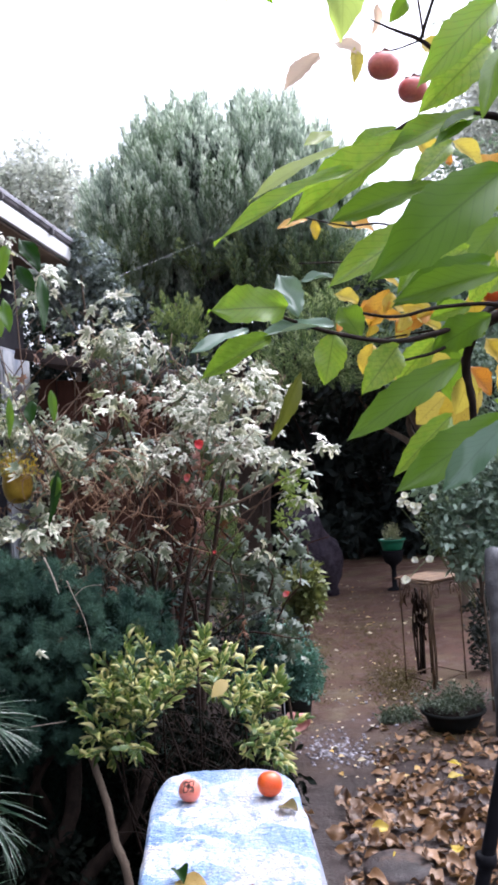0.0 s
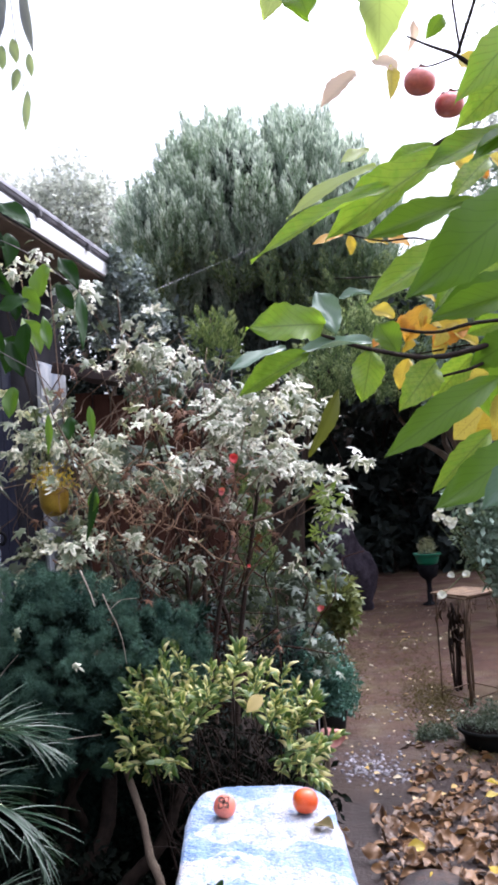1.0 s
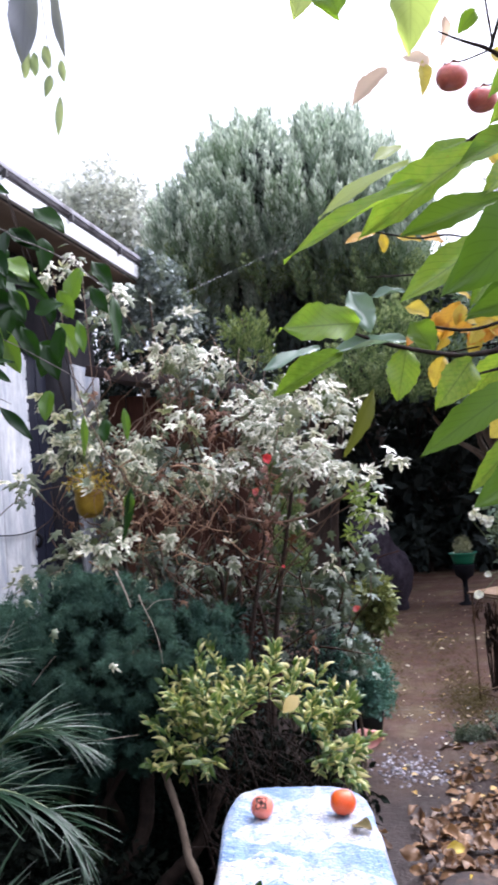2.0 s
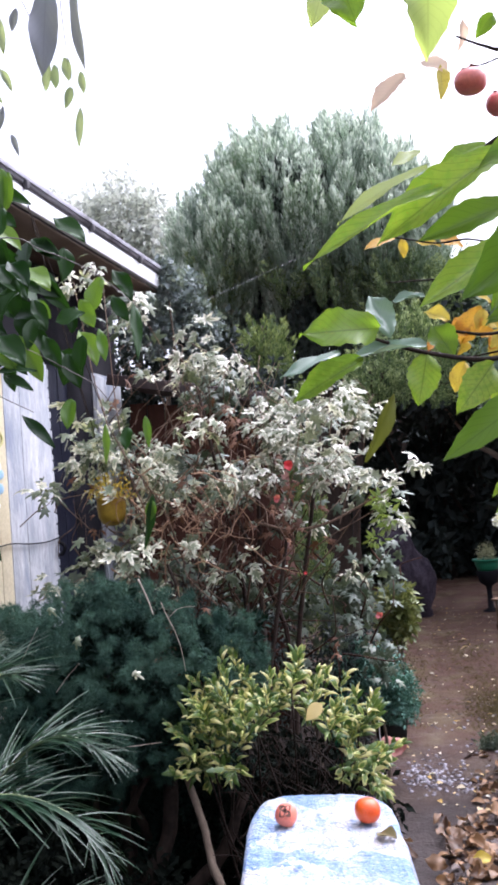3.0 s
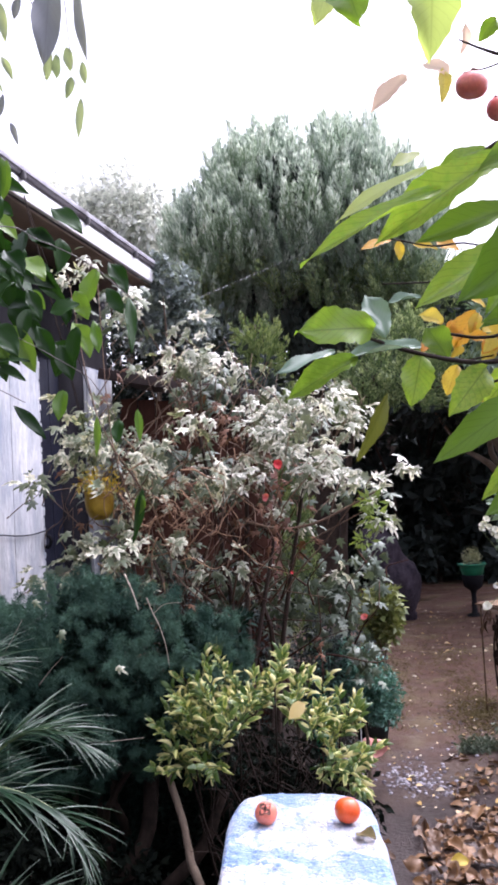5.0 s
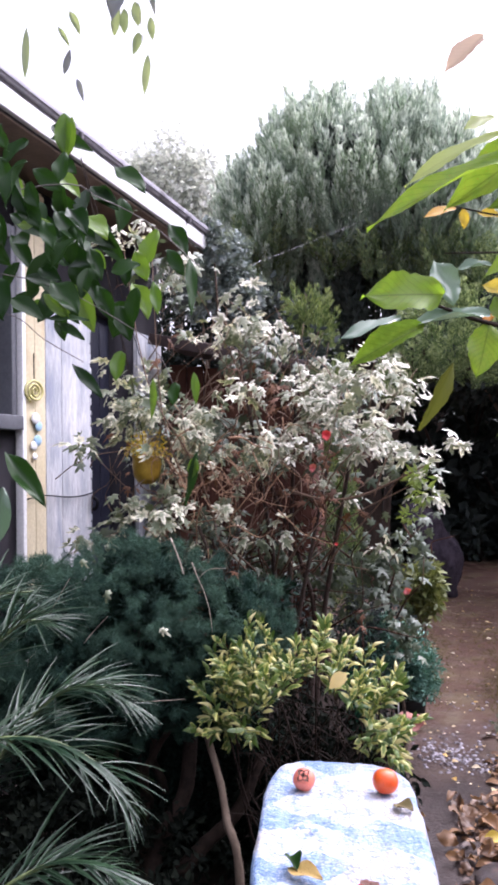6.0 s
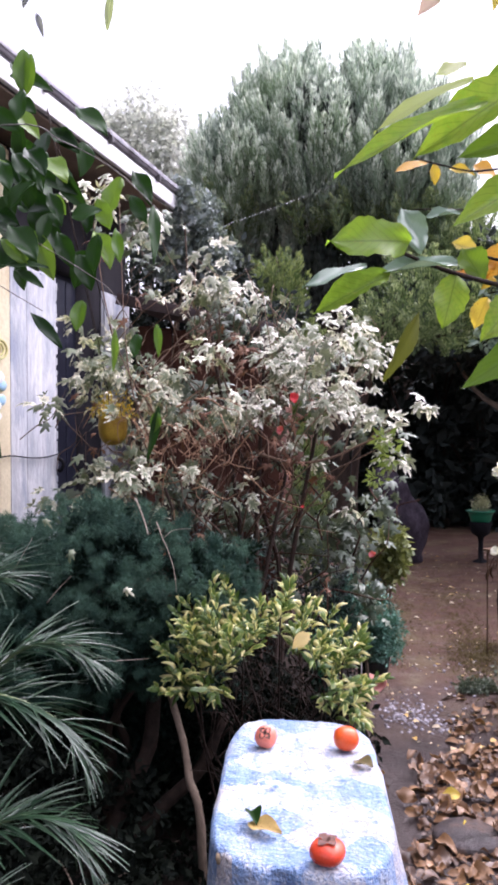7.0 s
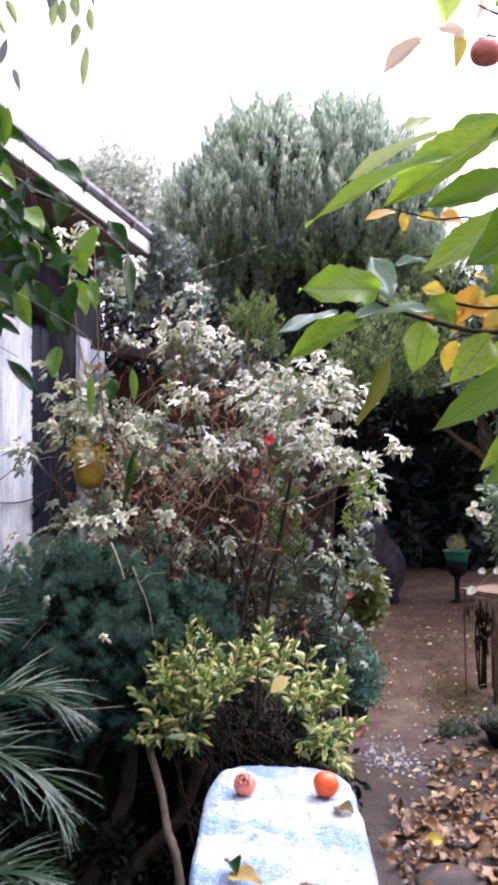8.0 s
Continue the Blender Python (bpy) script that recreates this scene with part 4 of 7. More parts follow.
# last blob is added canopy, mostly hidden, to shade the path's end
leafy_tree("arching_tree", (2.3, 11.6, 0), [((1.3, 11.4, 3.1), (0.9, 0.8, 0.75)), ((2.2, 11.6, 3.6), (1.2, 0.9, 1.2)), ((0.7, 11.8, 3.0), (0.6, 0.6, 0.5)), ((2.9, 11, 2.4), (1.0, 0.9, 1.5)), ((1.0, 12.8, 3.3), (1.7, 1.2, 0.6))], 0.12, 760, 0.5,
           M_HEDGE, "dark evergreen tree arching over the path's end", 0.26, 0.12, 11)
leafy_tree("light_green_shrub", (1.7, 9.2, 0), [((1.55, 9.2, 2.7), (0.7, 0.6, 0.7)), ((2.2, 9.0, 2.0), (0.8, 0.7, 1.2)), ((1.9, 9.4, 3.5), (0.9, 0.7, 0.8)), ((2.6, 9.4, 4.2), (1.0, 0.8, 1.0))], 0.07, 520, 0.36,
           M_ROSE, "grey-green leafy shrub beside the path", 0.24, 0.11, 12)
EAVE_END = HOUSE_M @ Vector((1.3, 0.03, 3.4))
leafy_tree("roof_ivy_shrub", (-1.62, 7.0, 0), [((-1.56, 6.75, 3.3), (0.28, 0.28, 0.3)), ((-1.45, 6.9, 3.1), (0.24, 0.25, 0.3)), ((-1.7, 6.6, 3.1), (0.2, 0.25, 0.3)), (tuple(EAVE_END), (0.13, 0.12, 0.16))], 0.05, 380, 0.15,
           M_IVY, "grey-green ivy climbing over the roof's end", 0.3, 0.2, 13)


# climber added to darken a bright gap between house end and shed
leafy_tree("gap_filler_climber", (-1.9, 7.3, 0), [((-1.6, 7.2, 2.5), (0.6, 0.3, 0.5)), ((-1.9, 7.2, 2.0), (0.6, 0.3, 0.6)), ((-1.1, 7.3, 2.4), (0.5, 0.3, 0.5)), ((-2.2, 7.2, 2.8), (0.5, 0.3, 0.6)), ((-1.45, 7.2, 3.0), (0.35, 0.25, 0.35))], 0.04, 420, 0.28,
           M_HEDGE, "added climber filling the gap behind the shed, shade painted into its leaves", 0.28, 0.15, 14)


def build_wire():
    w = thing("wire_line", (-1.6, 6.9, 3.3), "thin pale wire strung from the house's end towards the trees", "wire")
    part("strand", tube(bmesh.new(), [(-1.531, 6.9, 3.278), (-1.269, 9.0, 3.996), (-0.808, 11.0, 4.756), (-0.302, 12.6, 5.407)], 0.0014, 0.0014, 5, 4), M_GUTTER, w)


build_wire()


# ---- the variegated shrub with red flowers ----
def lobed():
    """The outline of a five-lobed maple-like leaf of unit length, from its base round."""
    out = [(0.0, 0.04)]
    for deg, reach in ((-112, 0.4), (-55, 0.55), (0, 0.7), (55, 0.55), (112, 0.4)):
        for da, k in ((-27, 0.4), (-12, 0.74), (0, 1.0), (12, 0.74)) if deg > -112 else ((-18, 0.6), (0, 1.0), (13, 0.8)):
            a = radians(deg + da)
            out.append((math.sin(a) * reach * k, 0.34 + math.cos(a) * reach * k))
    out.append((math.sin(radians(130)) * 0.42 * 0.6, 0.34 + math.cos(radians(130)) * 0.42 * 0.6))
    return out


def flower(name, at, size, material, parent, petals=6, seed=0):
    r = random.Random(seed)
    one = leaf_shape(1, 0.75, rows=4, cols=2, fold=0.25, droop=-0.25, tip=0.4, belly=0.6)
    shapes = []
    for k in range(petals):
        a = 2 * math.pi * k / petals + r.uniform(-0.15, 0.15)
        m = poses([(0, 0, 0)], [(math.cos(a), math.sin(a), r.uniform(0.2, 0.7))], [(0, 0, 1)], [size * 0.5])[0]
        shapes.append(moved(one, Matrix(m.tolist())))
    me = leaf_mesh(name, merge_shapes(shapes), material)
    return part(name, me, material, parent, m=Matrix.Translation(at) @ pose(0, 0, 0, 70 + r.uniform(-25, 25), 0, r.uniform(-30, 30)))


def build_variegated_shrub():
    s = thing("variegated_shrub", (-0.55, 4.5, 0), "sprawling shrub with white-edged lobed leaves and red flowers", "shrub")
    blobs = [((-0.95, 4.5, 2.45), (0.3, 0.26, 0.16)), ((-0.62, 4.4, 2.27), (0.2, 0.25, 0.17)), ((-0.3, 4.4, 2.08), (0.3, 0.3, 0.24)), ((-0.06, 4.2, 1.8), (0.15, 0.16, 0.13)),
             ((-0.45, 4.25, 1.8), (0.36, 0.28, 0.26)), ((-0.85, 4.3, 1.95), (0.44, 0.3, 0.26)), ((-1.32, 4.45, 1.9), (0.34, 0.3, 0.3)), ((-1.1, 4.2, 1.5), (0.5, 0.28, 0.15)),
             ((-0.25, 4.35, 1.25), (0.12, 0.15, 0.13)), ((0.1, 4.0, 1.84), (0.08, 0.08, 0.04)), ((-1.42, 4.15, 2.14), (0.16, 0.12, 0.24)), ((-1.32, 4.1, 2.9), (0.2, 0.08, 0.09)), ((-1.16, 4.1, 2.68), (0.12, 0.08, 0.08)), ((-1.25, 4.0, 1.36), (0.3, 0.2, 0.1)),
             ((-1.72, 4.2, 1.88), (0.1, 0.08, 0.06)), ((-1.8, 4.15, 1.42), (0.16, 0.1, 0.07)), ((0.06, 4.05, 1.58), (0.08, 0.08, 0.04))]
    for k in range(7):
        stem = limbs(bmesh.new(), (-0.62 + 0.06 * random.uniform(-1, 1), 4.5, 0.0), [Vector(blobs[(0, 1, 2, 4, 5, 6, 7)[k]][0]) - Vector((0, 0, 0.1))], 0.024, 0.008, 0.1, 6)
        part("stem", stem, M_BARK_DK, s, "dark arching stem")
    twigs = bmesh.new()
    for k in range(110):
        c, r = random.choice(blobs[:3] + blobs[4:8])
        e = Vector(c) + Vector((random.uniform(-1, 1) * r[0], random.uniform(-1, 0.7) * r[1], random.uniform(-1, 0.8) * r[2]))
        b = e + Vector((random.uniform(-0.35, 0.25), random.uniform(-0.1, 0.2), random.uniform(-0.5, -0.1)))
        b.x = min(b.x, -0.2)
        limbs(twigs, b, [e], 0.0035, 0.0016, 0.3, 4)
    for bx, ex, ez, py in ((-0.5, 0.02, 1.78, 4.0), (-0.55, 0.0, 1.62, 4.05), (-0.7, -0.2, 1.66, 3.95), (-0.75, -0.35, 2.1, 4.1), (-0.6, -0.1, 1.95, 4.05), (-0.9, -0.6, 2.35, 4.15), (-0.8, -1.5, 2.0, 4.2), (-0.85, -1.6, 1.75, 4.1),
                           (-0.6, -0.3, 1.35, 4.0), (-0.7, -0.25, 1.2, 4.1), (-1.0, -1.3, 2.9, 4.1), (-0.95, -1.15, 2.72, 4.1), (-1.0, -1.45, 2.85, 4.1)):
        limbs(twigs, (bx, py + 0.3, 1.15), [(ex, py, ez)], 0.006, 0.002, 0.16, 5)
    part("twig_tangle", twigs, M_TWIG, s, "pale bare twigs")["kind"] = "stuff"
    dead = bmesh.new()
    for k in range(85):
        b = Vector((random.gauss(-0.7, 0.3), random.gauss(4.35, 0.12), random.uniform(0.7, 1.5)))
        e = b + Vector((random.gauss(0, 0.16), random.gauss(0, 0.1), random.uniform(-0.05, 0.35)))
        limbs(dead, b, [e], 0.005, 0.002, 0.4, 4)
    part("dead_tangle", dead, M_TWIG_RED, s, "tangle of reddish dead twigs")["kind"] = "stuff"
    for k in range(58):
        b = Vector((random.gauss(-0.98, 0.2), random.uniform(3.92, 4.2), random.gauss(1.64, 0.15)))
        pts = [b]
        turn = random.uniform(0, 6.28)
        step = random.uniform(0.03, 0.075)
        for q in range(4):
            turn += random.gauss(0, 0.75)
            pts.append(pts[-1] + Vector((math.cos(turn) * step, random.uniform(-0.02, 0.02), math.sin(turn) * step - 0.012)))
        part("dry_tendril", tube(bmesh.new(), pts, 0.0038 * random.uniform(0.5, 1.3), 0.0014, 5, 5, 0.2), M_TENDRIL, s, "curling tan dry tendril" if k == 0 else "")
    big = tube(bmesh.new(), [(-0.62, 4.15, 1.57), (-0.45, 4.1, 1.53), (-0.28, 4.08, 1.55), (-0.12, 4.08, 1.62), (0.02, 4.05, 1.69)], 0.008, 0.004, 7, 5, 0.15)
    part("branch", big, M_TWIG, s)
    leaf = rim_leaf(lobed(), 0.1, 0.55)
    narrow = rim_leaf([(x * 0.62, y * 1.1) for x, y in lobed()], 0.14, 0.5)
    # near leaves, each one a part, in drooping rosettes at the twigs' ends
    curled = rim_leaf([(x * 0.8, y) for x, y in lobed()], -0.22, 0.5)
    shared = [leaf_mesh("leaf", q, m) for m in (M_VARI, M_VARI_G) for q in (leaf, narrow, curled)]

    def rosettes(n, each, shell, lo, hi, front, gaps=-0.22):
        c, d = in_blobs(blobs, n, shell)
        if front:
            c[:, 1] = np.minimum(c[:, 1], 2 * 4.33 - c[:, 1])
        # bare gaps: uneven hollows, the strip before the beam and the dead middle
        x, z = c[:, 0], c[:, 2]
        hollow = np.sin(x * 13 + 1) * np.sin(z * 15 + 2) + 0.6 * np.sin(x * 27 - z * 19) < gaps
        strip = (x > -1.35) & (x < -0.6) & (np.abs(z - 2.32 + 0.216 * (x + 1.2)) < 0.085)
        dead_mid = (x > -1.25) & (x < -0.4) & (z > 1.3) & (z < 1.74) & (RNG.random(n) < 0.38)
        low = (z < 1.42) & (x > -1.1) & (RNG.random(n) < 0.6)
        bare = hollow | strip | dead_mid | low
        c, d = c[~bare], d[~bare]
        c, d = np.repeat(c, each, 0), np.repeat(d, each, 0)
        m = len(c)
        a = RNG.uniform(0, 2 * math.pi, m)
        ring = np.stack((np.cos(a), np.sin(a) * 0.7, RNG.uniform(-1.3, -0.1, m)), 1) + (0, -0.3, 0) + rnd(m, 0.22)
        size = RNG.uniform(lo, hi, m)
        return poses(c + ring * 0.03 + rnd(m, 0.024), ring, ring * (0.4, 0.4, 0) + (0, -0.6, 0.9) + rnd(m, 0.55), size)

    def greener(ms):
        """The greener leaves: low down and on the house side."""
        return ms[:, 0, 3] + 0.5 * ms[:, 2, 3] + RNG.normal(0, 0.16, len(ms)) < 0.18

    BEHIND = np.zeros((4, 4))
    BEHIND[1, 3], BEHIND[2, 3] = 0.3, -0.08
    ms = rosettes(86, 6, 0.8, 0.055, 0.105, True)[:298]
    dull = greener(ms)
    for k in range(len(ms)):
        adopt(new("leaf", shared[(0, 2, 0, 1, 2)[k % 5] + 3 * int(dull[k])]), s, Matrix(ms[k].tolist()))
    for shape, count, lo, hi in ((leaf, 118, 0.045, 0.1), (narrow, 112, 0.05, 0.11), (curled, 76, 0.05, 0.11)):
        ms = rosettes(count, 6, 0.6, lo, hi, False)
        dull = greener(ms)
        for sel, mat in ((~dull, M_VARI), (dull, M_VARI_G)):
            part("leaves", scatter("leaves", shape, ms[sel], mat), mat, s)["kind"] = "stuff"
    # back leaves dull green: their shade is put into the colour
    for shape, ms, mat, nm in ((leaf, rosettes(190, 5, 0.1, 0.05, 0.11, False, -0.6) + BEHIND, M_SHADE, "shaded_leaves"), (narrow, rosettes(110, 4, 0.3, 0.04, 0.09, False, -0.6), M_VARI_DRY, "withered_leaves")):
        if mat is M_VARI_DRY:
            ms[:, 2, 3] -= 0.3
            ms = ms[(ms[:, 0, 3] < -0.15) & (ms[:, 0, 3] > -1.55)]
        part(nm, scatter(nm, shape, ms, mat), mat, s)["kind"] = "stuff"
    # dim low leaves, shade again painted by the dull green
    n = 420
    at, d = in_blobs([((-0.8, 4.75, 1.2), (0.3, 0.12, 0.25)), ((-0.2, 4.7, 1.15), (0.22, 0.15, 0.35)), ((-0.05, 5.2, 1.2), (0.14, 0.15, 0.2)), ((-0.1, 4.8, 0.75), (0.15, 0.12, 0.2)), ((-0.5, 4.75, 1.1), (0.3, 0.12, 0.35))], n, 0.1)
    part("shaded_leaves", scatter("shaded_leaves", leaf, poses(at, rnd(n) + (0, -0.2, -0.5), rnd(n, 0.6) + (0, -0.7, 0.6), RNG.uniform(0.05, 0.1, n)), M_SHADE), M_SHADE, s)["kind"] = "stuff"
    for k, p in enumerate([(-0.424, 3.88, 1.828), (-0.473, 3.88, 1.684), (-0.075, 4.13, 1.096), (-0.386, 3.93, 1.337)]):
        flower("flower", p, (0.062, 0.052, 0.045, 0.022)[k], (M_RED, M_RED_PALE, M_RED_PALE, M_RED)[k], s, 9, k)
    shoot = clump_shape(30, 0.34, 0.1, 21, 0.3)
    at = np.array([(-0.02, 4.05, 1.64), (0.0, 4.05, 1.56), (-0.06, 4.08, 1.46)])
    part("green_shoot", scatter("green_shoot", shoot, poses(at, [(0.2, -0.2, 1)] * 3, [(0, -1, 0)] * 3, [0.17, 0.18, 0.14]), M_SHOOT), M_SHOOT, s, "fresh green shoot")


build_variegated_shrub()


# ---- feathery dark shrub ----
def build_feathery_shrub():
    s = thing("feathery_shrub", (-1.15, 3.5, 0), "dark blue-green shrub with soft feathery needle plumes", "shrub")
    blobs = [((-1.15, 3.45, 1.17), (0.42, 0.32, 0.24)), ((-0.75, 3.45, 1.1), (0.24, 0.24, 0.17)), ((-1.55, 3.5, 1.05), (0.35, 0.3, 0.25)), ((-1.2, 3.3, 0.86), (0.5, 0.3, 0.23)),
             ((-0.85, 3.35, 0.86), (0.26, 0.24, 0.2)), ((-1.65, 3.4, 0.72), (0.4, 0.28, 0.24))]
    bm = bmesh.new()
    for pts, r in (([(-1.06, 3.05, 0.0), (-1.037, 3.1, 0.127), (-0.976, 3.15, 0.319), (-0.896, 3.2, 0.495), (-0.9, 3.3, 0.75)], 0.042),
                   ([(-1.08, 3.02, 0.02), (-0.961, 3.1, 0.154), (-0.813, 3.15, 0.308), (-0.696, 3.2, 0.421), (-0.62, 3.28, 0.6)], 0.034)):
        part("limb", tube(bmesh.new(), pts, r, r * 0.6, 9, 5, 0.1), M_STEM, s, "bare dark brown limb")
    limbs(bm, (-1.2, 3.5, 0.0), [b[0] for b in blobs], 0.03, 0.008)
    part("stem", bm, M_BARK_DK, s)
    n = 4000
    at, d = in_blobs(blobs, n, 0.9)
    at[:, 1] = np.where(RNG.random(n) < 0.75, np.minimum(at[:, 1], 2 * 3.38 - at[:, 1]), at[:, 1])
    keep = spaced(at, 0.09)
    at, d = at[keep], d[keep]
    n = len(at)
    way = d + (0, -0.2, 0.1) + rnd(n, 0.5)
    size = RNG.uniform(0.05, 0.095, n)
    for k, seed in enumerate((2, 6, 14)):
        h = slice(k, n, 3)
        part("foliage", scatter("foliage", puff_shape(1300, seed, 0.0105), poses(at[h], way[h], d[h] + (0, 0, 1), size[h]), M_FERN), M_FERN, s)["kind"] = "stuff"
    # inner puffs carry painted shade between the plumes and low behind them
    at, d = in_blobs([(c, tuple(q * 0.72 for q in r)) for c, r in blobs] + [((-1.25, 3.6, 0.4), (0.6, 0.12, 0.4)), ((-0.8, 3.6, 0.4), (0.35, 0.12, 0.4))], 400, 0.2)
    part("inner_foliage", scatter("inner_foliage", puff_shape(260, 8, 0.05), poses(at, d + rnd(400), rnd(400), RNG.uniform(0.1, 0.17, 400)), M_FERN_SHADE), M_FERN_SHADE, s)["kind"] = "stuff"
    for pts, r in (([(-0.946, 3.2, 1.43), (-0.91, 3.18, 1.36), (-0.882, 3.15, 1.3)], 0.005), ([(-0.825, 3.06, 1.356), (-0.8, 3.05, 1.3), (-0.779, 3.05, 1.253), (-0.757, 3.04, 1.19), (-0.747, 3.04, 1.111)], 0.0028),
                   ([(-0.8, 3.06, 1.3), (-0.76, 3.06, 1.33), (-0.7, 3.06, 1.335)], 0.002), ([(-1.217, 3.0, 1.066), (-1.17, 3.0, 1.12), (-1.124, 3.0, 1.165)], 0.0025),
                   ([(-1.4, 3.05, 1.12), (-1.33, 3.0, 1.2), (-1.27, 3.0, 1.3)], 0.002), ([(-1.2, 3.0, 0.91), (-1.13, 3.0, 0.915), (-1.08, 3.0, 0.922)], 0.003), ([(-1.0, 3.0, 0.865), (-0.92, 3.0, 0.872), (-0.84, 3.0, 0.88)], 0.0025)):
        part("dry_stalk", tube(bmesh.new(), pts, r * 0.7, r * 0.35, 5, 5, 0.25), M_DRYSTALK, s, "pale dry stalk")
    caught = leaf_mesh("caught_leaf", rim_leaf([(x * 0.7, y) for x, y in lobed()], 0.4, 0.5), M_VARI_G)
    for x, z, size, a in ((-1.232, 1.372, 0.045, 0.9), (-1.119, 1.265, 0.055, -0.3), (-0.935, 1.13, 0.05, 1.1)):
        part("caught_leaf", caught, M_VARI_G, s, m=one_pose((x, 3.0, z), (x + size * math.sin(a), 2.99, z - size * math.cos(a)), (0.1, -1, 0.5)))


build_feathery_shrub()


def build_dead_branch():
    b = thing("crooked_branch", (-0.62, 2.95, 0), "crooked peeling brown branch under the shrub", "branch")
    part("stem", tube(bmesh.new(), [(-0.79, 3.1, 0.75), (-0.778, 3.1, 0.693), (-0.728, 3.05, 0.58), (-0.692, 3.0, 0.461), (-0.647, 2.95, 0.378), (-0.63, 2.93, 0.2), (-0.62, 2.92, -0.03)], 0.012, 0.017, 8, 5, 0.12), M_BARK, b)


build_dead_branch()


# ---- yellow-margined shrub behind the table ----
def build_yellow_shrub():
    s = thing("yellow_edged_shrub", (-0.45, 3.2, 0), "rounded shrub with small yellow-margined green leaves", "shrub")
    r = random.Random(19)
    outline = [(-0.77, 0.9), (-0.74, 1.03), (-0.65, 1.06), (-0.56, 1.04), (-0.47, 1.05), (-0.38, 1.1), (-0.29, 1.03), (-0.2, 0.99), (-0.12, 0.93), (-0.1, 0.82), (-0.14, 0.74), (-0.75, 0.82), (-0.71, 0.78), (-0.69, 0.88), (-0.65, 0.8), (-0.62, 0.97), (-0.6, 0.9), (-0.54, 0.98), (-0.2, 0.87), (-0.16, 0.79)]
    feet = []
    for k in range(114):
        x, z = outline[k % len(outline)]
        rim = r.random() ** 0.7
        x, z = x + r.gauss(0, 0.025), z + r.gauss(0, 0.025)
        x, z = x + (-0.43 - x) * 0.32 * (1 - rim), z + (0.86 - z) * 0.5 * (1 - rim)
        feet.append((Vector((x, 3.14 + r.uniform(-0.16, 0.14), z - 0.05)), rim))
    st = bmesh.new()
    limbs(st, (-0.45, 3.25, 0), [f for f, _ in feet[::9]], 0.008, 0.003, 0.14)
    part("stem", st, M_STEM, s)
    tw = bmesh.new()
    for k in range(120):
        b = Vector((random.gauss(-0.42, 0.15), 3.2 + random.uniform(-0.12, 0.12), random.uniform(0.3, 0.8)))
        e = b + Vector((random.gauss(0, 0.13), random.gauss(0, 0.06), random.uniform(0.05, 0.25)))
        b.x, e.x = min(max(b.x, -0.66), -0.2), min(max(e.x, -0.68), -0.17)
        limbs(tw, b, [e], 0.0032, 0.0015, 0.2, 4)
    part("twig_tangle", tw, M_STEM, s, "bare dark reddish twigs")["kind"] = "stuff"
    oval = [(0.0, 0.0), (0.09, 0.12), (0.17, 0.32), (0.19, 0.55), (0.13, 0.8), (0.0, 1.0), (-0.13, 0.8), (-0.19, 0.55), (-0.17, 0.32), (-0.09, 0.12)]
    leaf, cupped = rim_leaf(oval, 0.12, 0.6), rim_leaf([(x * 0.75, y) for x, y in oval], 0.5, 0.6)
    shared = [leaf_mesh("leaf", q, m) for q, m in ((leaf, M_YSHRUB), (cupped, M_YSHRUB), (leaf, M_YSHRUB_B))]
    near, far = [], []
    shoots = bmesh.new()
    for foot, rim in feet:
        out = foot - Vector((-0.43, 3.2, 0.8))
        lean = Vector((out.x * 1.3 + r.gauss(0, 0.2), -0.25 + r.gauss(0, 0.25), 0.9 if foot.z > 0.8 else 0.1 + r.gauss(0, 0.45))).normalized()
        L = r.uniform(0.07, 0.14)
        tube(shoots, [foot, foot + lean * L * 0.5 + Vector((r.gauss(0, 0.006), 0, 0)), foot + lean * L], 0.002, 0.001, 4, 3)
        for q in range(r.randint(8, 12)):
            u = (q + 0.5) / 11
            turn = q * 2.4 + r.uniform(-0.4, 0.4)
            side = Vector((math.cos(turn), math.sin(turn) - 0.3, r.uniform(-0.25, 0.2)))
            way = lean * (0.55 + 0.7 * u) + side * (1.0 - 0.55 * u)
            m = poses([foot + lean * L * u], [way], [lean * 0.8 + Vector((0, -0.7, 0.4)) + side * 0.2], [r.uniform(0.034, 0.064) * (1.1 - 0.3 * u)])[0]
            (near if len(near) < 298 and r.random() < 0.45 and foot.y < 3.2 else far).append(m)
    part("shoot_tangle", shoots, M_GREENSTEM, s)["kind"] = "stuff"
    for k, m in enumerate(near):
        adopt(new("leaf", shared[(0, 1, 0, 1, 0, 1, 2, 0)[k % 8]]), s, Matrix(m.tolist()))
    far = np.array(far)
    for k, (shape, mat) in enumerate(((leaf, M_YSHRUB), (cupped, M_YSHRUB), (leaf, M_YSHRUB), (cupped, M_YSHRUB_B))):
        part("leaves", scatter("leaves", shape, far[k::4], mat), mat, s)["kind"] = "stuff"
    me = leaf_mesh("pale_leaf", leaf_shape(1, 0.62, 6, 2, 0.15, 0.2), M_CREAMLEAF)
    part("pale_leaf", me, M_CREAMLEAF, s, "large pale yellow leaf", m=one_pose((-0.262, 2.92, 1.011), (-0.325, 2.9, 0.965), (0, -1, 0.7)))


build_yellow_shrub()

leafy_tree("blue_green_shrub", (-0.12, 5.25, 0), [((-0.16, 5.1, 0.6), (0.2, 0.2, 0.17)), ((-0.03, 5.1, 0.48), (0.14, 0.18, 0.16)), ((-0.28, 5.1, 0.66), (0.15, 0.2, 0.16))], 0.015, 300, 0.085,
           M_BLUE, "low bushy blue-green shrub beside the path", 0.34, 0.15, 31)
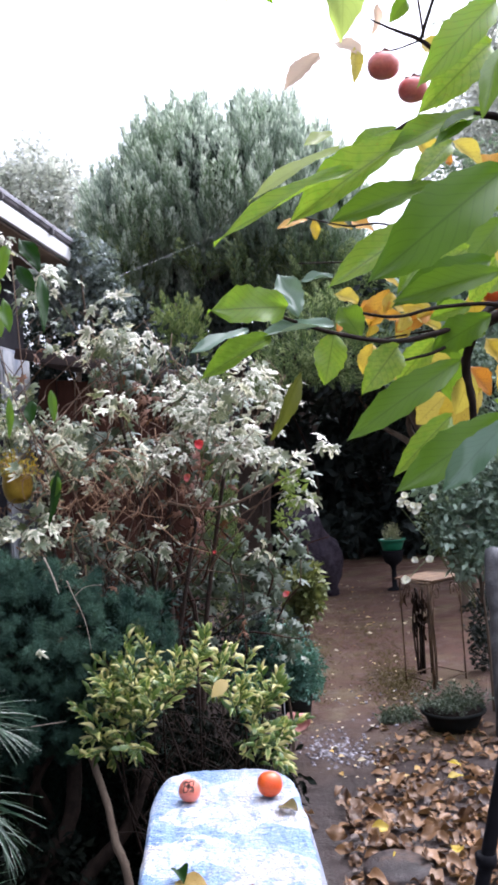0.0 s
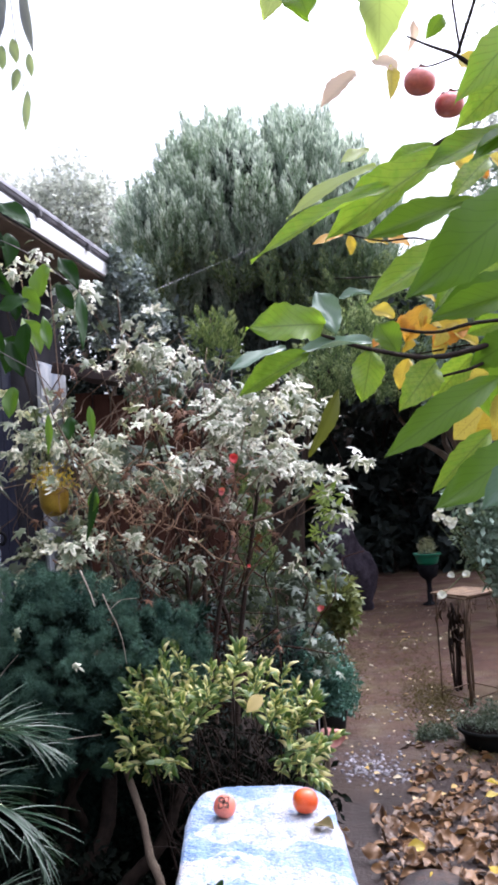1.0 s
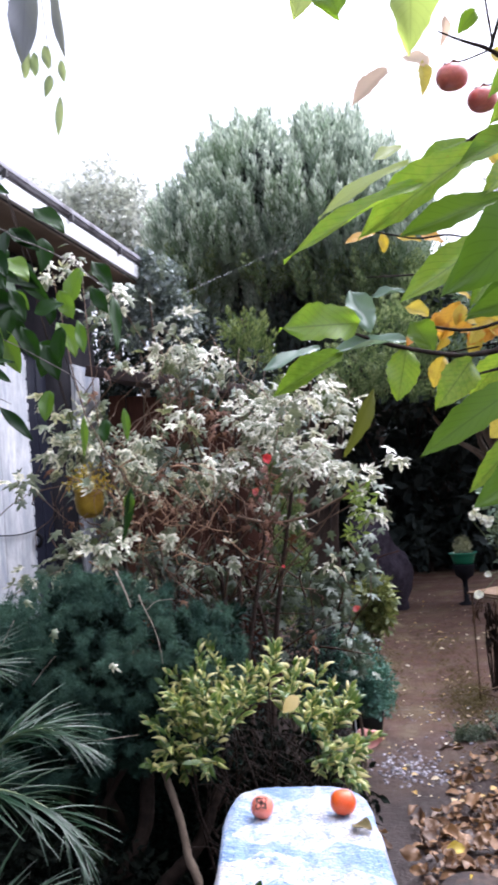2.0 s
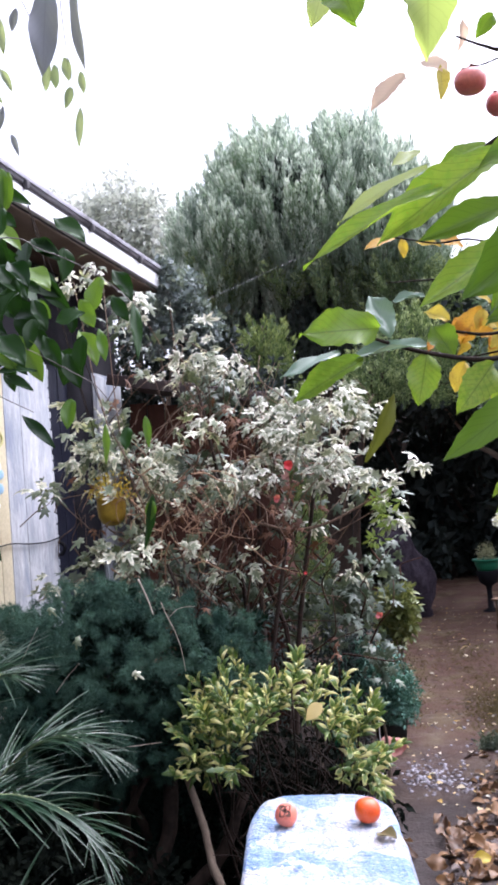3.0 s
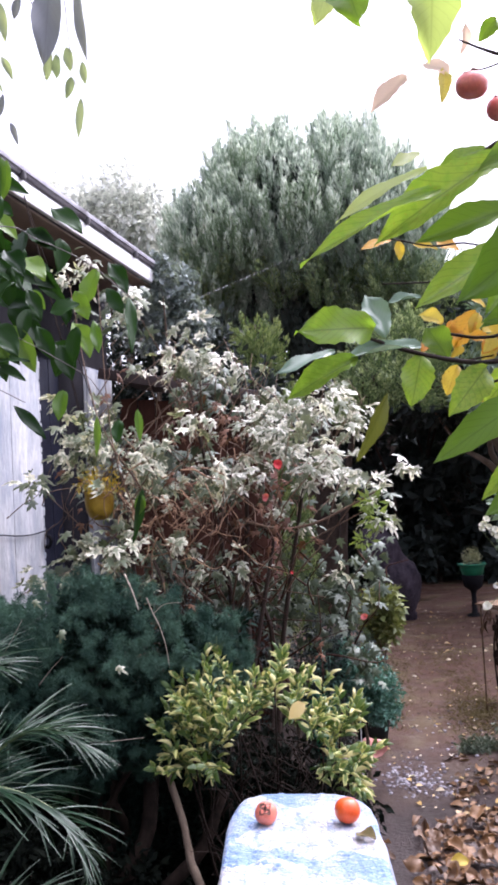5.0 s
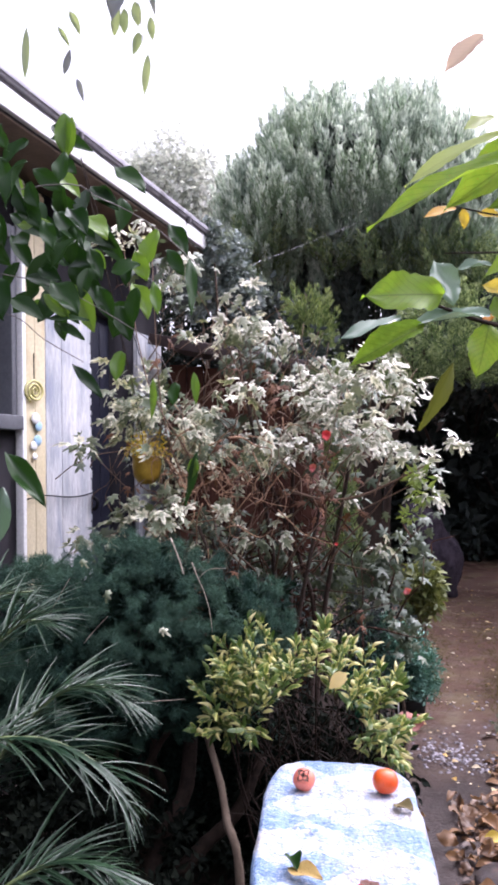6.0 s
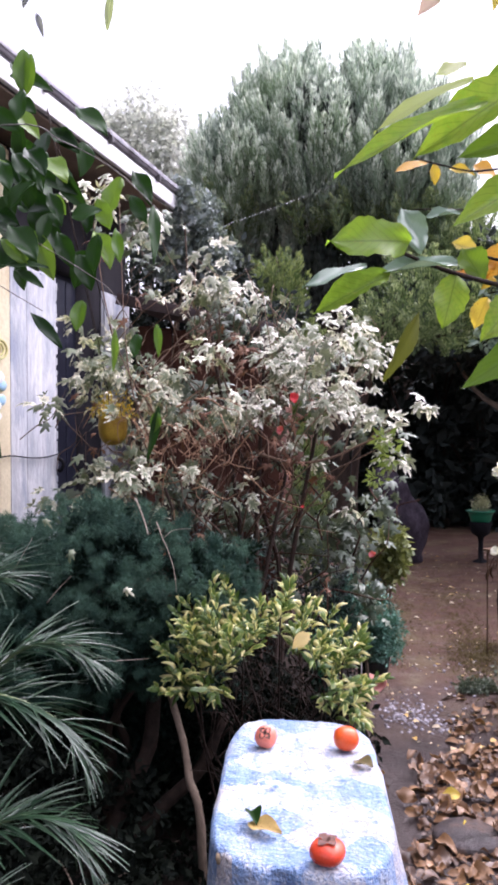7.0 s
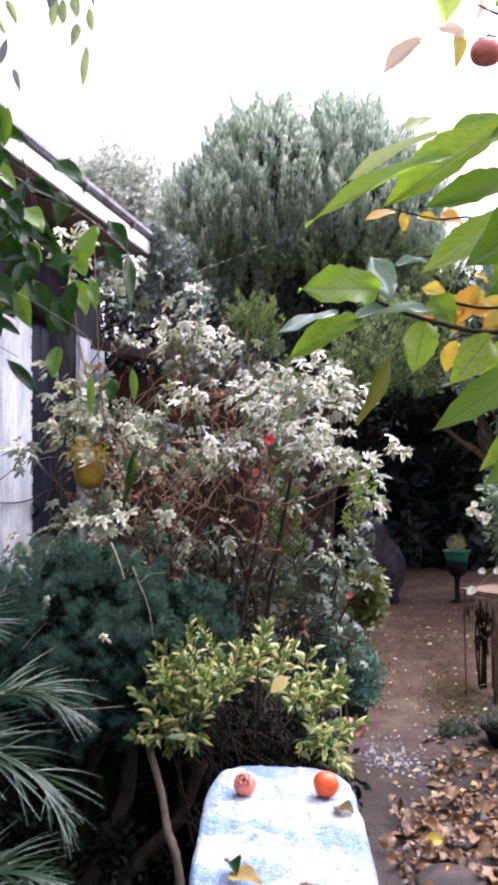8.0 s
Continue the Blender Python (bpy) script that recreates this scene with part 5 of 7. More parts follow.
leafy_tree("low_leafy_shrub", (0.0, 6.6, 0), [((0.02, 6.5, 0.82), (0.1, 0.1, 0.13)), ((0.06, 6.5, 0.68), (0.08, 0.1, 0.1)), ((-0.06, 6.55, 0.75), (0.1, 0.1, 0.16)), ((-0.06, 6.6, 0.5), (0.08, 0.1, 0.15))], 0.012, 50, 0.12,
           M_DULLYELLOW, "dull yellowish-green leafy shrub at the path's edge", 0.55, 0.26, 32)
leafy_tree("low_weed", (0.54, 5.6, 0), [((0.54, 5.6, 0.05), (0.14, 0.08, 0.05)), ((0.62, 5.65, 0.04), (0.1, 0.08, 0.04))], 0.004, 40, 0.06,
           M_SHADE, "low green weed among the fallen leaves", 0.4, 0.2, 34)
# dark mass added below the shrub; its leaf colour stands for shade
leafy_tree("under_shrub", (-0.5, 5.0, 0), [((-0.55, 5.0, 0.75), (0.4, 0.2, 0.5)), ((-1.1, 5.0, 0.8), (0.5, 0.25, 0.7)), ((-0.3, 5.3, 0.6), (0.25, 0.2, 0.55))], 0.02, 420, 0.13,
           M_HEDGE, "added undergrowth below the shrub, near-black for the shade there", 0.26, 0.12, 33)


# ---- palm ----
def build_palm():
    p = thing("palm", (-1.2, 1.85, 0), "young palm with arching fronds of narrow leaflets", "palm")
    part("trunk", tube(bmesh.new(), [(-1.22, 1.85, -0.05), (-1.21, 1.86, 0.3), (-1.18, 1.88, 0.55)], 0.07, 0.045, 9, 4, 0.12), M_BARK, p)
    fronds = [[(-1.18, 1.88, 0.5), (-1.034, 1.9, 1.05), (-0.888, 1.95, 1.12), (-0.74, 2.0, 1.05), (-0.66, 2.0, 0.95)],
              [(-1.18, 1.88, 0.5), (-1.12, 1.92, 1.0), (-1.03, 1.96, 1.26), (-0.937, 2.0, 1.37), (-0.86, 2.0, 1.38)],
              [(-1.16, 1.86, 0.48), (-0.95, 1.82, 0.78), (-0.8, 1.85, 0.88), (-0.7, 1.9, 0.86), (-0.63, 1.92, 0.77)],
              [(-1.16, 1.86, 0.46), (-1.0, 1.84, 0.6), (-0.9, 1.85, 0.62), (-0.82, 1.87, 0.55), (-0.78, 1.88, 0.45)],
              [(-1.2, 1.88, 0.5), (-1.25, 1.95, 0.95), (-1.2, 2.05, 1.25), (-1.1, 2.15, 1.4), (-1.0, 2.2, 1.42)],
              [(-1.18, 1.88, 0.5), (-1.05, 2.0, 0.95), (-0.92, 2.08, 1.15), (-0.8, 2.12, 1.2), (-0.7, 2.15, 1.14)],
              [(-1.2, 1.86, 0.5), (-1.35, 1.8, 0.9), (-1.5, 1.78, 1.1), (-1.65, 1.75, 1.1)],
              [(-1.17, 1.84, 0.45), (-1.0, 1.7, 0.6), (-0.86, 1.65, 0.62), (-0.78, 1.65, 0.54)]]
    one = leaf_shape(1, 0.038, rows=5, cols=1, fold=0.3, droop=0.2, belly=0.35)
    for pts in fronds:
        pts = pts[:1] + [(x - 0.03, y, z - 0.04) for x, y, z in pts[1:]]
        rib = part("frond", tube(bmesh.new(), pts, 0.007, 0.002, 5, 6), M_GREENSTEM, p)
        line = smooth_line(pts, 19)
        at, way, up, size = [], [], [], []
        for i in range(14, len(line) - 1):
            u = i / len(line)
            fwd = (line[i + 1] - line[i - 1]).normalized()
            side = fwd.cross(Vector((0, 0, 1))).normalized()
            for k in (-1, 1):
                if random.random() < 0.1:
                    continue
                at.append(line[i])
                way.append(fwd * 0.7 + side * k * (0.95 - 0.5 * u) + Vector((random.gauss(0, 0.2), random.gauss(0, 0.2), 0.1 + random.gauss(0, 0.2))))
                up.append((0, -0.2, 1))
                size.append((0.23 * math.sin(math.pi * (0.2 + 0.72 * u)) + 0.02) * random.uniform(0.6, 1.15))
        part("foliage", scatter("foliage", one, poses(at, way, up, size), M_PALM), M_PALM, rib)["kind"] = "stuff"


build_palm()


# ---- table with oilcloth, fruit and leaves on it ----
TABLE_M = Matrix.Translation((-0.243, 2.4, 0)) @ Matrix.Rotation(radians(5.6), 4, "Z")


def rounded(a, hx, hy, power=5.0):
    c, s = math.cos(a), math.sin(a)
    k = (abs(c) ** power + abs(s) ** power) ** (-1 / power)
    return c * k * hx, s * k * hy


def build_table():
    t = thing("table", (-0.245, 2.375, 0), "small narrow garden table hidden under an oilcloth", "table")
    part("tabletop", box(-0.19, 0.19, -0.4, 0.4, 0.705, 0.732, 0.012, TABLE_M), M_OLDWOOD, t)
    for x in (-0.16, 0.16):
        part("apron", box(x - 0.01, x + 0.01, -0.34, 0.34, 0.63, 0.704, 0.003, TABLE_M), M_OLDWOOD, t)
        for y in (-0.36, 0.36):
            part("leg", box(x - 0.02, x + 0.02, y - 0.02, y + 0.02, -0.03, 0.704, 0.005, TABLE_M), M_OLDWOOD, t)
    c = thing("tablecloth", (-0.245, 2.375, 0.74), "shiny blue and white marbled oilcloth draped over the table", "tablecloth")
    bm = bmesh.new()
    n = 160
    rings = []
    for k in range(1, 22):
        u = k / 21
        ring = []
        for i in range(n):
            a = 2 * math.pi * i / n
            x, y = rounded(a, 0.2 * u, 0.45 * u, 4.4)
            z = 0.742 + 0.005 * noise.noise(Vector((x * 7, y * 9, 1))) + 0.004 * noise.noise(Vector((x * 26, y * 26, 5))) + 0.003 * max(0, u - 0.7) * noise.noise(Vector((x * 60, y * 60, 3)))
            ring.append(bm.verts.new((x, y, z)))
        rings.append(ring)
    for k in range(1, 22):
        u = k / 21
        ring = []
        for i in range(n):
            a = 2 * math.pi * i / n
            roll = min(1.0, u * 5)
            wob = 0.012 * math.sin(a * 9 + 1.3 * math.sin(a * 3)) * u + 0.012 * u + 0.055 * u * max(0.0, math.cos(a)) ** 2
            x, y = rounded(a, 0.2 + 0.016 * math.sin(roll * math.pi / 2) + wob, 0.45 + 0.016 * math.sin(roll * math.pi / 2) + wob, 4.4 + u)
            drop = 0.016 * (1 - math.cos(roll * math.pi / 2)) + max(0, u - 0.2) * (0.36 + 0.03 * math.sin(a * 4))
            ring.append(bm.verts.new((x, y, 0.742 - drop)))
        rings.append(ring)
    mid = bm.verts.new((0, 0, 0.742))
    for i in range(n):
        bm.faces.new((mid, rings[0][i], rings[0][(i + 1) % n]))
    for a, b in zip(rings, rings[1:]):
        for i in range(n):
            bm.faces.new((a[i], b[i], b[(i + 1) % n], a[(i + 1) % n]))
    # hung a little askew, creased, with a puckered hem
    for v in bm.verts:
        v.co.y -= 0.1 * v.co.x
        crease = noise.noise(Vector((v.co.x * 38, v.co.y * 16, 9))) * 0.0035 + noise.noise(Vector((v.co.x * 75, v.co.y * 60, 2))) * 0.002
        v.co.z += crease
        if v.co.z < 0.73:
            v.co.xy *= 1 + 0.25 * crease + 0.02 * noise.noise(Vector((v.co.x * 22, v.co.y * 22, v.co.z * 5)))
    bm.transform(TABLE_M)
    part("cloth", bm, M_CLOTH, c)


build_table()


def fruit(name, at, dia, squash, skin, tilt, label, calyx=True, group="persimmons on the table", lift=0.0):
    """A persimmon, its four-lobed dry calyx on top."""
    f = thing(name, at, label, "fruit", group)
    r = dia / 2
    h = r * squash
    prof = []
    for k in range(15):
        a = math.pi * k / 14 - math.pi / 2
        rad = r * max(0.02, math.cos(a)) ** 0.82
        z = h * math.sin(a) - (0.12 * h if k == 14 else 0) + (0.05 * h if k == 0 else 0)
        prof.append((rad, z))
    m = Matrix.Translation(at) @ Matrix.Rotation(radians(tilt), 4, "X") @ Matrix.Rotation(0.5, 4, "Z")
    bm = lathe(prof, 32)
    for v in bm.verts:
        a = math.atan2(v.co.y, v.co.x)
        v.co.xy *= 1 + 0.025 * math.cos(4 * a)
    bm.transform(m)
    part("flesh", bm, skin, f)
    if calyx:
        one = leaf_shape(1, 0.8, 5, 2, 0.1, 0.12, wave=0.08, belly=0.5)
        shapes = []
        for k in range(4):
            a = math.pi / 2 * k + 0.3
            q = poses([(0, 0, 0)], [(math.cos(a), math.sin(a), 0.02 + 0.08 * (k % 2) + lift)], [(0, 0, 1)], [r * 0.72])[0]
            shapes.append(moved(one, Matrix(q.tolist())))
        me = leaf_mesh("calyx", merge_shapes(shapes), M_CALYX)
        part("calyx", me, M_CALYX, f, m=m @ Matrix.Translation((0, 0, h * 0.93)))
        part("stalk", tube(bmesh.new(), [(0, 0, h * 0.85), (0.002, 0, h * 1.05), (0.006, 0.002, h * 1.2)], 0.004, 0.003, 6, 3), M_CALYX, f, m=m)
    return f


fruit("persimmon", (-0.128, 2.612, 0.745 + 0.036), 0.076, 0.92, M_FRUIT, 168, "round bright orange persimmon on the tablecloth", False)
fruit("persimmon", (-0.365, 2.605, 0.745 + 0.03), 0.067, 0.88, M_FRUIT_P, 48, "pale red persimmon showing its square calyx", True)
fruit("persimmon", (-0.138, 1.965, 0.745 + 0.025), 0.08, 0.66, M_FRUIT_R, 6, "flattened red-orange persimmon with dry calyx", True, lift=0.14)
TABLE_LEAVES = (((-0.335, 2.1, 0.756), (-0.245, 2.045, 0.754), 0.055, 0.25, M_MUSTARD, "curled yellow-brown leaf lying on the tablecloth"),
                ((-0.338, 2.14, 0.765), (-0.31, 2.075, 0.756), 0.04, 0.6, M_VINE, "dark green folded leaf on the tablecloth"),
                ((-0.098, 2.53, 0.75), (-0.045, 2.475, 0.75), 0.052, 0.25, M_OLIVE, "small olive-brown curled leaf on the tablecloth"))
for base, tip, wd, fold, mat, lab in TABLE_LEAVES:
    ob = new("fallen_leaf", leaf_mesh("fallen_leaf", leaf_shape(1, wd / (Vector(tip) - Vector(base)).length, 8, 3, fold, -0.1, 0.08, ragged=0.05), mat))
    ob.matrix_basis = one_pose(base, tip, (0.1, -0.3, 1))
    tagged(ob, lab, "leaf")


# ---- persimmon tree: limbs, fruit and near leaves ----
def build_leaf(tree, base, tip, width, material, facing):
    """One large leaf with a stalk's worth of droop."""
    L = (Vector(tip) - Vector(base)).length
    r = random.Random(round(base[0] * 1000) + round(tip[2] * 777))
    width *= 0.85 if tree.name == "vine" else 1.0
    sh = leaf_shape(1, width / L, 16, 3, r.uniform(0.1, 0.42), r.uniform(0.04, 0.16), r.uniform(0.06, 0.15), 0.85, r.uniform(-0.5, 0.5), r.uniform(0.4, 0.52), 0.02 if tree.name == "vine" else 0.07)
    ob = new("leaf", leaf_mesh("leaf", sh, material))
    adopt(ob, tree, one_pose(base, tip, facing))
    return ob


tree = thing("persimmon_tree", (0.85, 1.95, 0), "persimmon tree with big green and orange autumn leaves and fruit", "tree")
TRUNK_TOP = (0.62, 1.8, 1.95)
part("trunk", tube(bmesh.new(), [(0.85, 1.95, -0.05), (0.83, 1.93, 0.7), (0.78, 1.9, 1.3), (0.7, 1.85, 1.7), (0.62, 1.8, 1.95)], 0.06, 0.04, 10, 5, 0.08), M_BARK_DK, tree)
for pts, r0, r1 in (([TRUNK_TOP, (0.415, 1.65, 1.979), (0.352, 1.6, 1.955), (0.273, 1.5, 1.92), (0.18, 1.42, 1.897), (0.079, 1.3, 1.899), (0.0, 1.24, 1.92)], 0.014, 0.003),
                    ([(0.5, 1.72, 1.96), (0.383, 1.6, 1.973), (0.276, 1.55, 1.967), (0.192, 1.5, 1.948), (0.116, 1.45, 1.954)], 0.008, 0.003),
                    ([(0.36, 1.62, 1.96), (0.341, 1.6, 1.936), (0.262, 1.5, 1.889), (0.19, 1.45, 1.869)], 0.007, 0.003),
                    ([(0.44, 1.69, 1.98), (0.369, 1.68, 1.947), (0.343, 1.7, 1.888), (0.348, 1.7, 1.81), (0.35, 1.71, 1.7)], 0.02, 0.008),
                    ([TRUNK_TOP, (0.6, 1.72, 2.2), (0.444, 1.65, 2.37), (0.347, 1.65, 2.431), (0.293, 1.65, 2.476), (0.246, 1.63, 2.488), (0.2, 1.62, 2.508)], 0.016, 0.002),
                    ([(0.293, 1.65, 2.476), (0.252, 1.64, 2.46), (0.224, 1.655, 2.463)], 0.003, 0.002),
                    ([(0.38, 1.65, 2.41), (0.32, 1.68, 2.43), (0.285, 1.7, 2.432)], 0.003, 0.002),
                    ([(0.276, 1.6, 2.7), (0.285, 1.62, 2.58), (0.299, 1.65, 2.48)], 0.004, 0.003),
                    ([TRUNK_TOP, (0.55, 1.6, 2.15), (0.398, 1.5, 2.255), (0.298, 1.5, 2.267), (0.233, 1.5, 2.265), (0.153, 1.48, 2.199), (0.077, 1.45, 2.175)], 0.014, 0.002),
                    ([(0.58, 1.7, 2.1), (0.416, 1.6, 2.164), (0.299, 1.55, 2.163), (0.236, 1.5, 2.176)], 0.008, 0.002),
                    ([TRUNK_TOP, (0.6, 2.0, 2.1), (0.45, 2.1, 2.25), (0.25, 2.15, 2.2), (0.05, 2.1, 2.19)], 0.012, 0.002),
                    ([TRUNK_TOP, (0.55, 1.95, 2.0), (0.4, 2.0, 2.0), (0.2, 2.0, 1.98)], 0.012, 0.002),
                    ([(0.45, 2.1, 2.25), (0.33, 2.1, 2.25), (0.242, 2.08, 2.265), (0.177, 2.08, 2.264), (0.112, 2.08, 2.28), (0.047, 2.08, 2.3)], 0.005, 0.0025),
                    ([(0.293, 1.65, 2.476), (0.35, 1.6, 2.65), (0.33, 1.55, 2.85)], 0.006, 0.004)):
    part("branch", tube(bmesh.new(), pts, r0 * 0.6, r1 * 0.7, 7, 5, 0.15), M_STEM, tree)
# persimmon upper leaves
build_leaf(tree, (0.38, 1.5, 2.388), (0.249, 1.42, 2.262), 0.073, M_PERS, (0.3, -1, 0.3))
build_leaf(tree, (0.358, 1.5, 2.274), (0.184, 1.42, 2.212), 0.060, M_PERS, (0, -1, 0.6))
build_leaf(tree, (0.241, 1.47, 2.236), (0.023, 1.39, 2.101), 0.069, M_PERS, (0, -1, 0.4))
build_leaf(tree, (0.132, 1.41, 2.167), (-0.094, 1.33, 2.07), 0.042, M_PERS, (0.2, -1, 0.9))
build_leaf(tree, (0.116, 1.45, 2.217), (-0.037, 1.38, 2.143), 0.036, M_PERS_THIN, (0.1, -1, 0.9))
build_leaf(tree, (0.115, 1.55, 2.28), (0.063, 1.47, 2.238), 0.026, M_PERS_THIN, (0, -1, 0.4))
build_leaf(tree, (0.223, 1.55, 2.278), (0.13, 1.47, 2.218), 0.030, M_PERS, (0, -1, 0.4))
build_leaf(tree, (0.274, 1.5, 2.163), (0.091, 1.42, 2.096), 0.049, M_PERS_DARK, (0, -1, 0.3))
build_leaf(tree, (0.347, 1.35, 2.127), (0.132, 1.27, 1.967), 0.098, M_PERS_DARK, (0, -1, 0.3))
build_leaf(tree, (0.249, 1.42, 2.082), (0.077, 1.34, 1.978), 0.057, M_PERS, (0, -1, 0.4))
build_leaf(tree, (0.269, 1.55, 2.07), (0.203, 1.47, 1.991), 0.052, M_PERS, (0, -1, 0.2))
build_leaf(tree, (0.341, 1.45, 2.017), (0.173, 1.37, 1.955), 0.058, M_PERS_DARK, (0, -1, 0.4))
build_leaf(tree, (0.354, 1.55, 2.364), (0.278, 1.47, 2.287), 0.036, M_PERS, (0, -1, 0.5))
build_leaf(tree, (0.378, 1.45, 2.351), (0.329, 1.37, 2.227), 0.039, M_PERS_DARK, (0, -1, 0.2))
build_leaf(tree, (0.315, 1.55, 2.247), (0.229, 1.47, 2.159), 0.042, M_PERS, (0, -1, 0.2))
build_leaf(tree, (0.161, 1.55, 2.245), (0.079, 1.47, 2.192), 0.024, M_PERS, (0, -1, 0.9))
build_leaf(tree, (0.381, 1.45, 2.431), (0.239, 1.37, 2.289), 0.066, M_PERS, (0, -1, 0.2))
build_leaf(tree, (0.369, 1.55, 2.478), (0.3, 1.47, 2.367), 0.040, M_PERS, (0, -1, 0.2))
build_leaf(tree, (0.353, 1.5, 2.273), (0.262, 1.42, 2.203), 0.039, M_PERS_DARK, (0, -1, 0.4))
build_leaf(tree, (0.03, 1.25, 1.845), (-0.013, 1.25, 1.748), 0.022, M_OLIVE_LEAF, (0.8, -1, 0.2))
# persimmon lower leaves
build_leaf(tree, (0.016, 1.2, 1.922), (-0.085, 1.17, 1.924), 0.064, M_PERS, (0, -1, 0.25))
build_leaf(tree, (0.032, 1.25, 1.918), (0.007, 1.27, 1.985), 0.037, M_PERS_WET, (0, -1, 1.0))
build_leaf(tree, (0.084, 1.3, 1.979), (0.035, 1.3, 1.977), 0.018, M_PERS_WET, (0, -1, 1.5))
build_leaf(tree, (-0.038, 1.25, 1.904), (-0.122, 1.22, 1.881), 0.026, M_PERS_WET, (0, -1, 1.3))
build_leaf(tree, (0.077, 1.25, 1.903), (-0.038, 1.25, 1.897), 0.034, M_PERS_WET, (0, -1, 1.2))
build_leaf(tree, (-0.008, 1.25, 1.891), (-0.105, 1.2, 1.845), 0.037, M_PERS, (0, -1, 0.6))
build_leaf(tree, (0.08, 1.3, 1.899), (0.061, 1.28, 1.825), 0.046, M_PERS, (0, -1, 0.1))
build_leaf(tree, (0.181, 1.4, 1.888), (0.121, 1.35, 1.817), 0.053, M_PERS, (0.2, -1, 0.1))
build_leaf(tree, (0.126, 1.4, 1.903), (0.097, 1.42, 1.961), 0.044, M_PERS_DARK, (0, -1, 0.3))
build_leaf(tree, (0.262, 1.35, 1.852), (0.083, 1.3, 1.754), 0.054, M_PERS_DARK, (0, -1, 0.35))
build_leaf(tree, (0.254, 1.4, 1.777), (0.155, 1.35, 1.693), 0.04, M_PERS, (0.1, -1, 0.3))
build_leaf(tree, (0.313, 1.3, 1.767), (0.144, 1.25, 1.675), 0.063, M_PERS_DARK, (0, -1, 0.3))
build_leaf(tree, (0.291, 1.2, 1.76), (0.192, 1.2, 1.672), 0.044, M_PERS_WET, (0.4, -1, 0.9))
build_leaf(tree, (0.332, 1.35, 1.979), (0.167, 1.35, 1.952), 0.050, M_PERS_DARK, (0, -1, 0.4))
build_leaf(tree, (0.33, 1.55, 2.064), (0.229, 1.5, 2.003), 0.071, M_PERS, (0, -1, 0.2))
build_leaf(tree, (0.306, 1.6, 2.139), (0.251, 1.6, 2.053), 0.060, M_PERS, (0, -1, 0.2))
build_leaf(tree, (0.271, 1.6, 1.921), (0.197, 1.6, 1.847), 0.050, M_PERS, (0, -1, 0.2))
build_leaf(tree, (0.403, 1.6, 2.12), (0.298, 1.55, 2.008), 0.059, M_PERS_DARK, (0, -1, 0.2))
build_leaf(tree, (0.347, 1.5, 1.938), (0.244, 1.5, 1.89), 0.056, M_PERS_DARK, (0, -1, 0.3))
# persimmon autumn leaves
build_leaf(tree, (0.08, 2.1, 2.295), (0.006, 2.05, 2.274), 0.029, M_ORANGE, (0, -1, 0.5))
build_leaf(tree, (0.095, 2.1, 2.294), (0.097, 2.1, 2.244), 0.024, M_YELLOW, (0, -1, 0.5))
build_leaf(tree, (0.126, 2.1, 2.278), (0.185, 2.1, 2.264), 0.029, M_YELLOW, (0, -1, 0.5))
build_leaf(tree, (0.184, 2.15, 2.296), (0.243, 2.15, 2.273), 0.047, M_ORANGE, (0, -1, 0.5))
autumn = random.Random(41)
for k in range(17):
    bx, bz = autumn.uniform(0.16, 0.32), autumn.uniform(2.015, 2.1)
    a = autumn.uniform(-2.4, 0.6)
    L = autumn.uniform(0.03, 0.06)
    y = autumn.uniform(1.93, 2.06)
    build_leaf(tree, (bx, y, bz), (bx + L * math.sin(a), y - 0.01, bz - L * math.cos(a)), L * autumn.uniform(0.5, 0.75), M_YELLOW if k % 3 else M_ORANGE, (autumn.gauss(0, 0.6), -1, autumn.uniform(0, 0.8)))
build_leaf(tree, (0.248, 2.0, 2.09), (0.192, 2.0, 2.012), 0.057, M_ORANGE, (0, -1, 0.5))
build_leaf(tree, (0.344, 2.0, 2.032), (0.261, 2.0, 2.013), 0.053, M_ORANGE, (0, -1, 0.5))
build_leaf(tree, (0.354, 2.0, 1.993), (0.3, 2.0, 2.029), 0.044, M_YELLOW, (0, -1, 0.5))
build_leaf(tree, (0.338, 1.9, 1.841), (0.269, 1.9, 1.784), 0.063, M_YELLOW, (0, -1, 0.5))
build_leaf(tree, (0.324, 1.95, 1.858), (0.27, 1.95, 1.825), 0.047, M_ORANGE, (0, -1, 0.5))
build_leaf(tree, (0.428, 1.9, 1.954), (0.459, 1.9, 1.898), 0.054, M_YELLOW, (0, -1, 0.5))
build_leaf(tree, (0.451, 2.2, 2.488), (0.528, 2.2, 2.411), 0.056, M_YELLOW, (0, -1, 0.5))
build_leaf(tree, (0.368, 2.2, 2.496), (0.406, 2.2, 2.443), 0.051, M_YELLOW, (0, -1, 0.5))
build_leaf(tree, (0.212, 2.1, 1.986), (0.181, 2.1, 1.915), 0.047, M_YELLOW, (0, -1, 0.5))
build_leaf(tree, (0.537, 2.3, 2.431), (0.599, 2.3, 2.484), 0.059, M_ORANGE, (0, -1, 0.5))
build_leaf(tree, (0.487, 2.1, 2.152), (0.522, 2.1, 2.102), 0.067, M_YELLOW, (0, -1, 0.5))
build_leaf(tree, (0.467, 2.3, 2.466), (0.412, 2.3, 2.501), 0.059, M_ORANGE, (0, -1, 0.5))
build_leaf(tree, (0.431, 2.1, 1.917), (0.478, 2.1, 1.847), 0.053, M_ORANGE, (0, -1, 0.5))
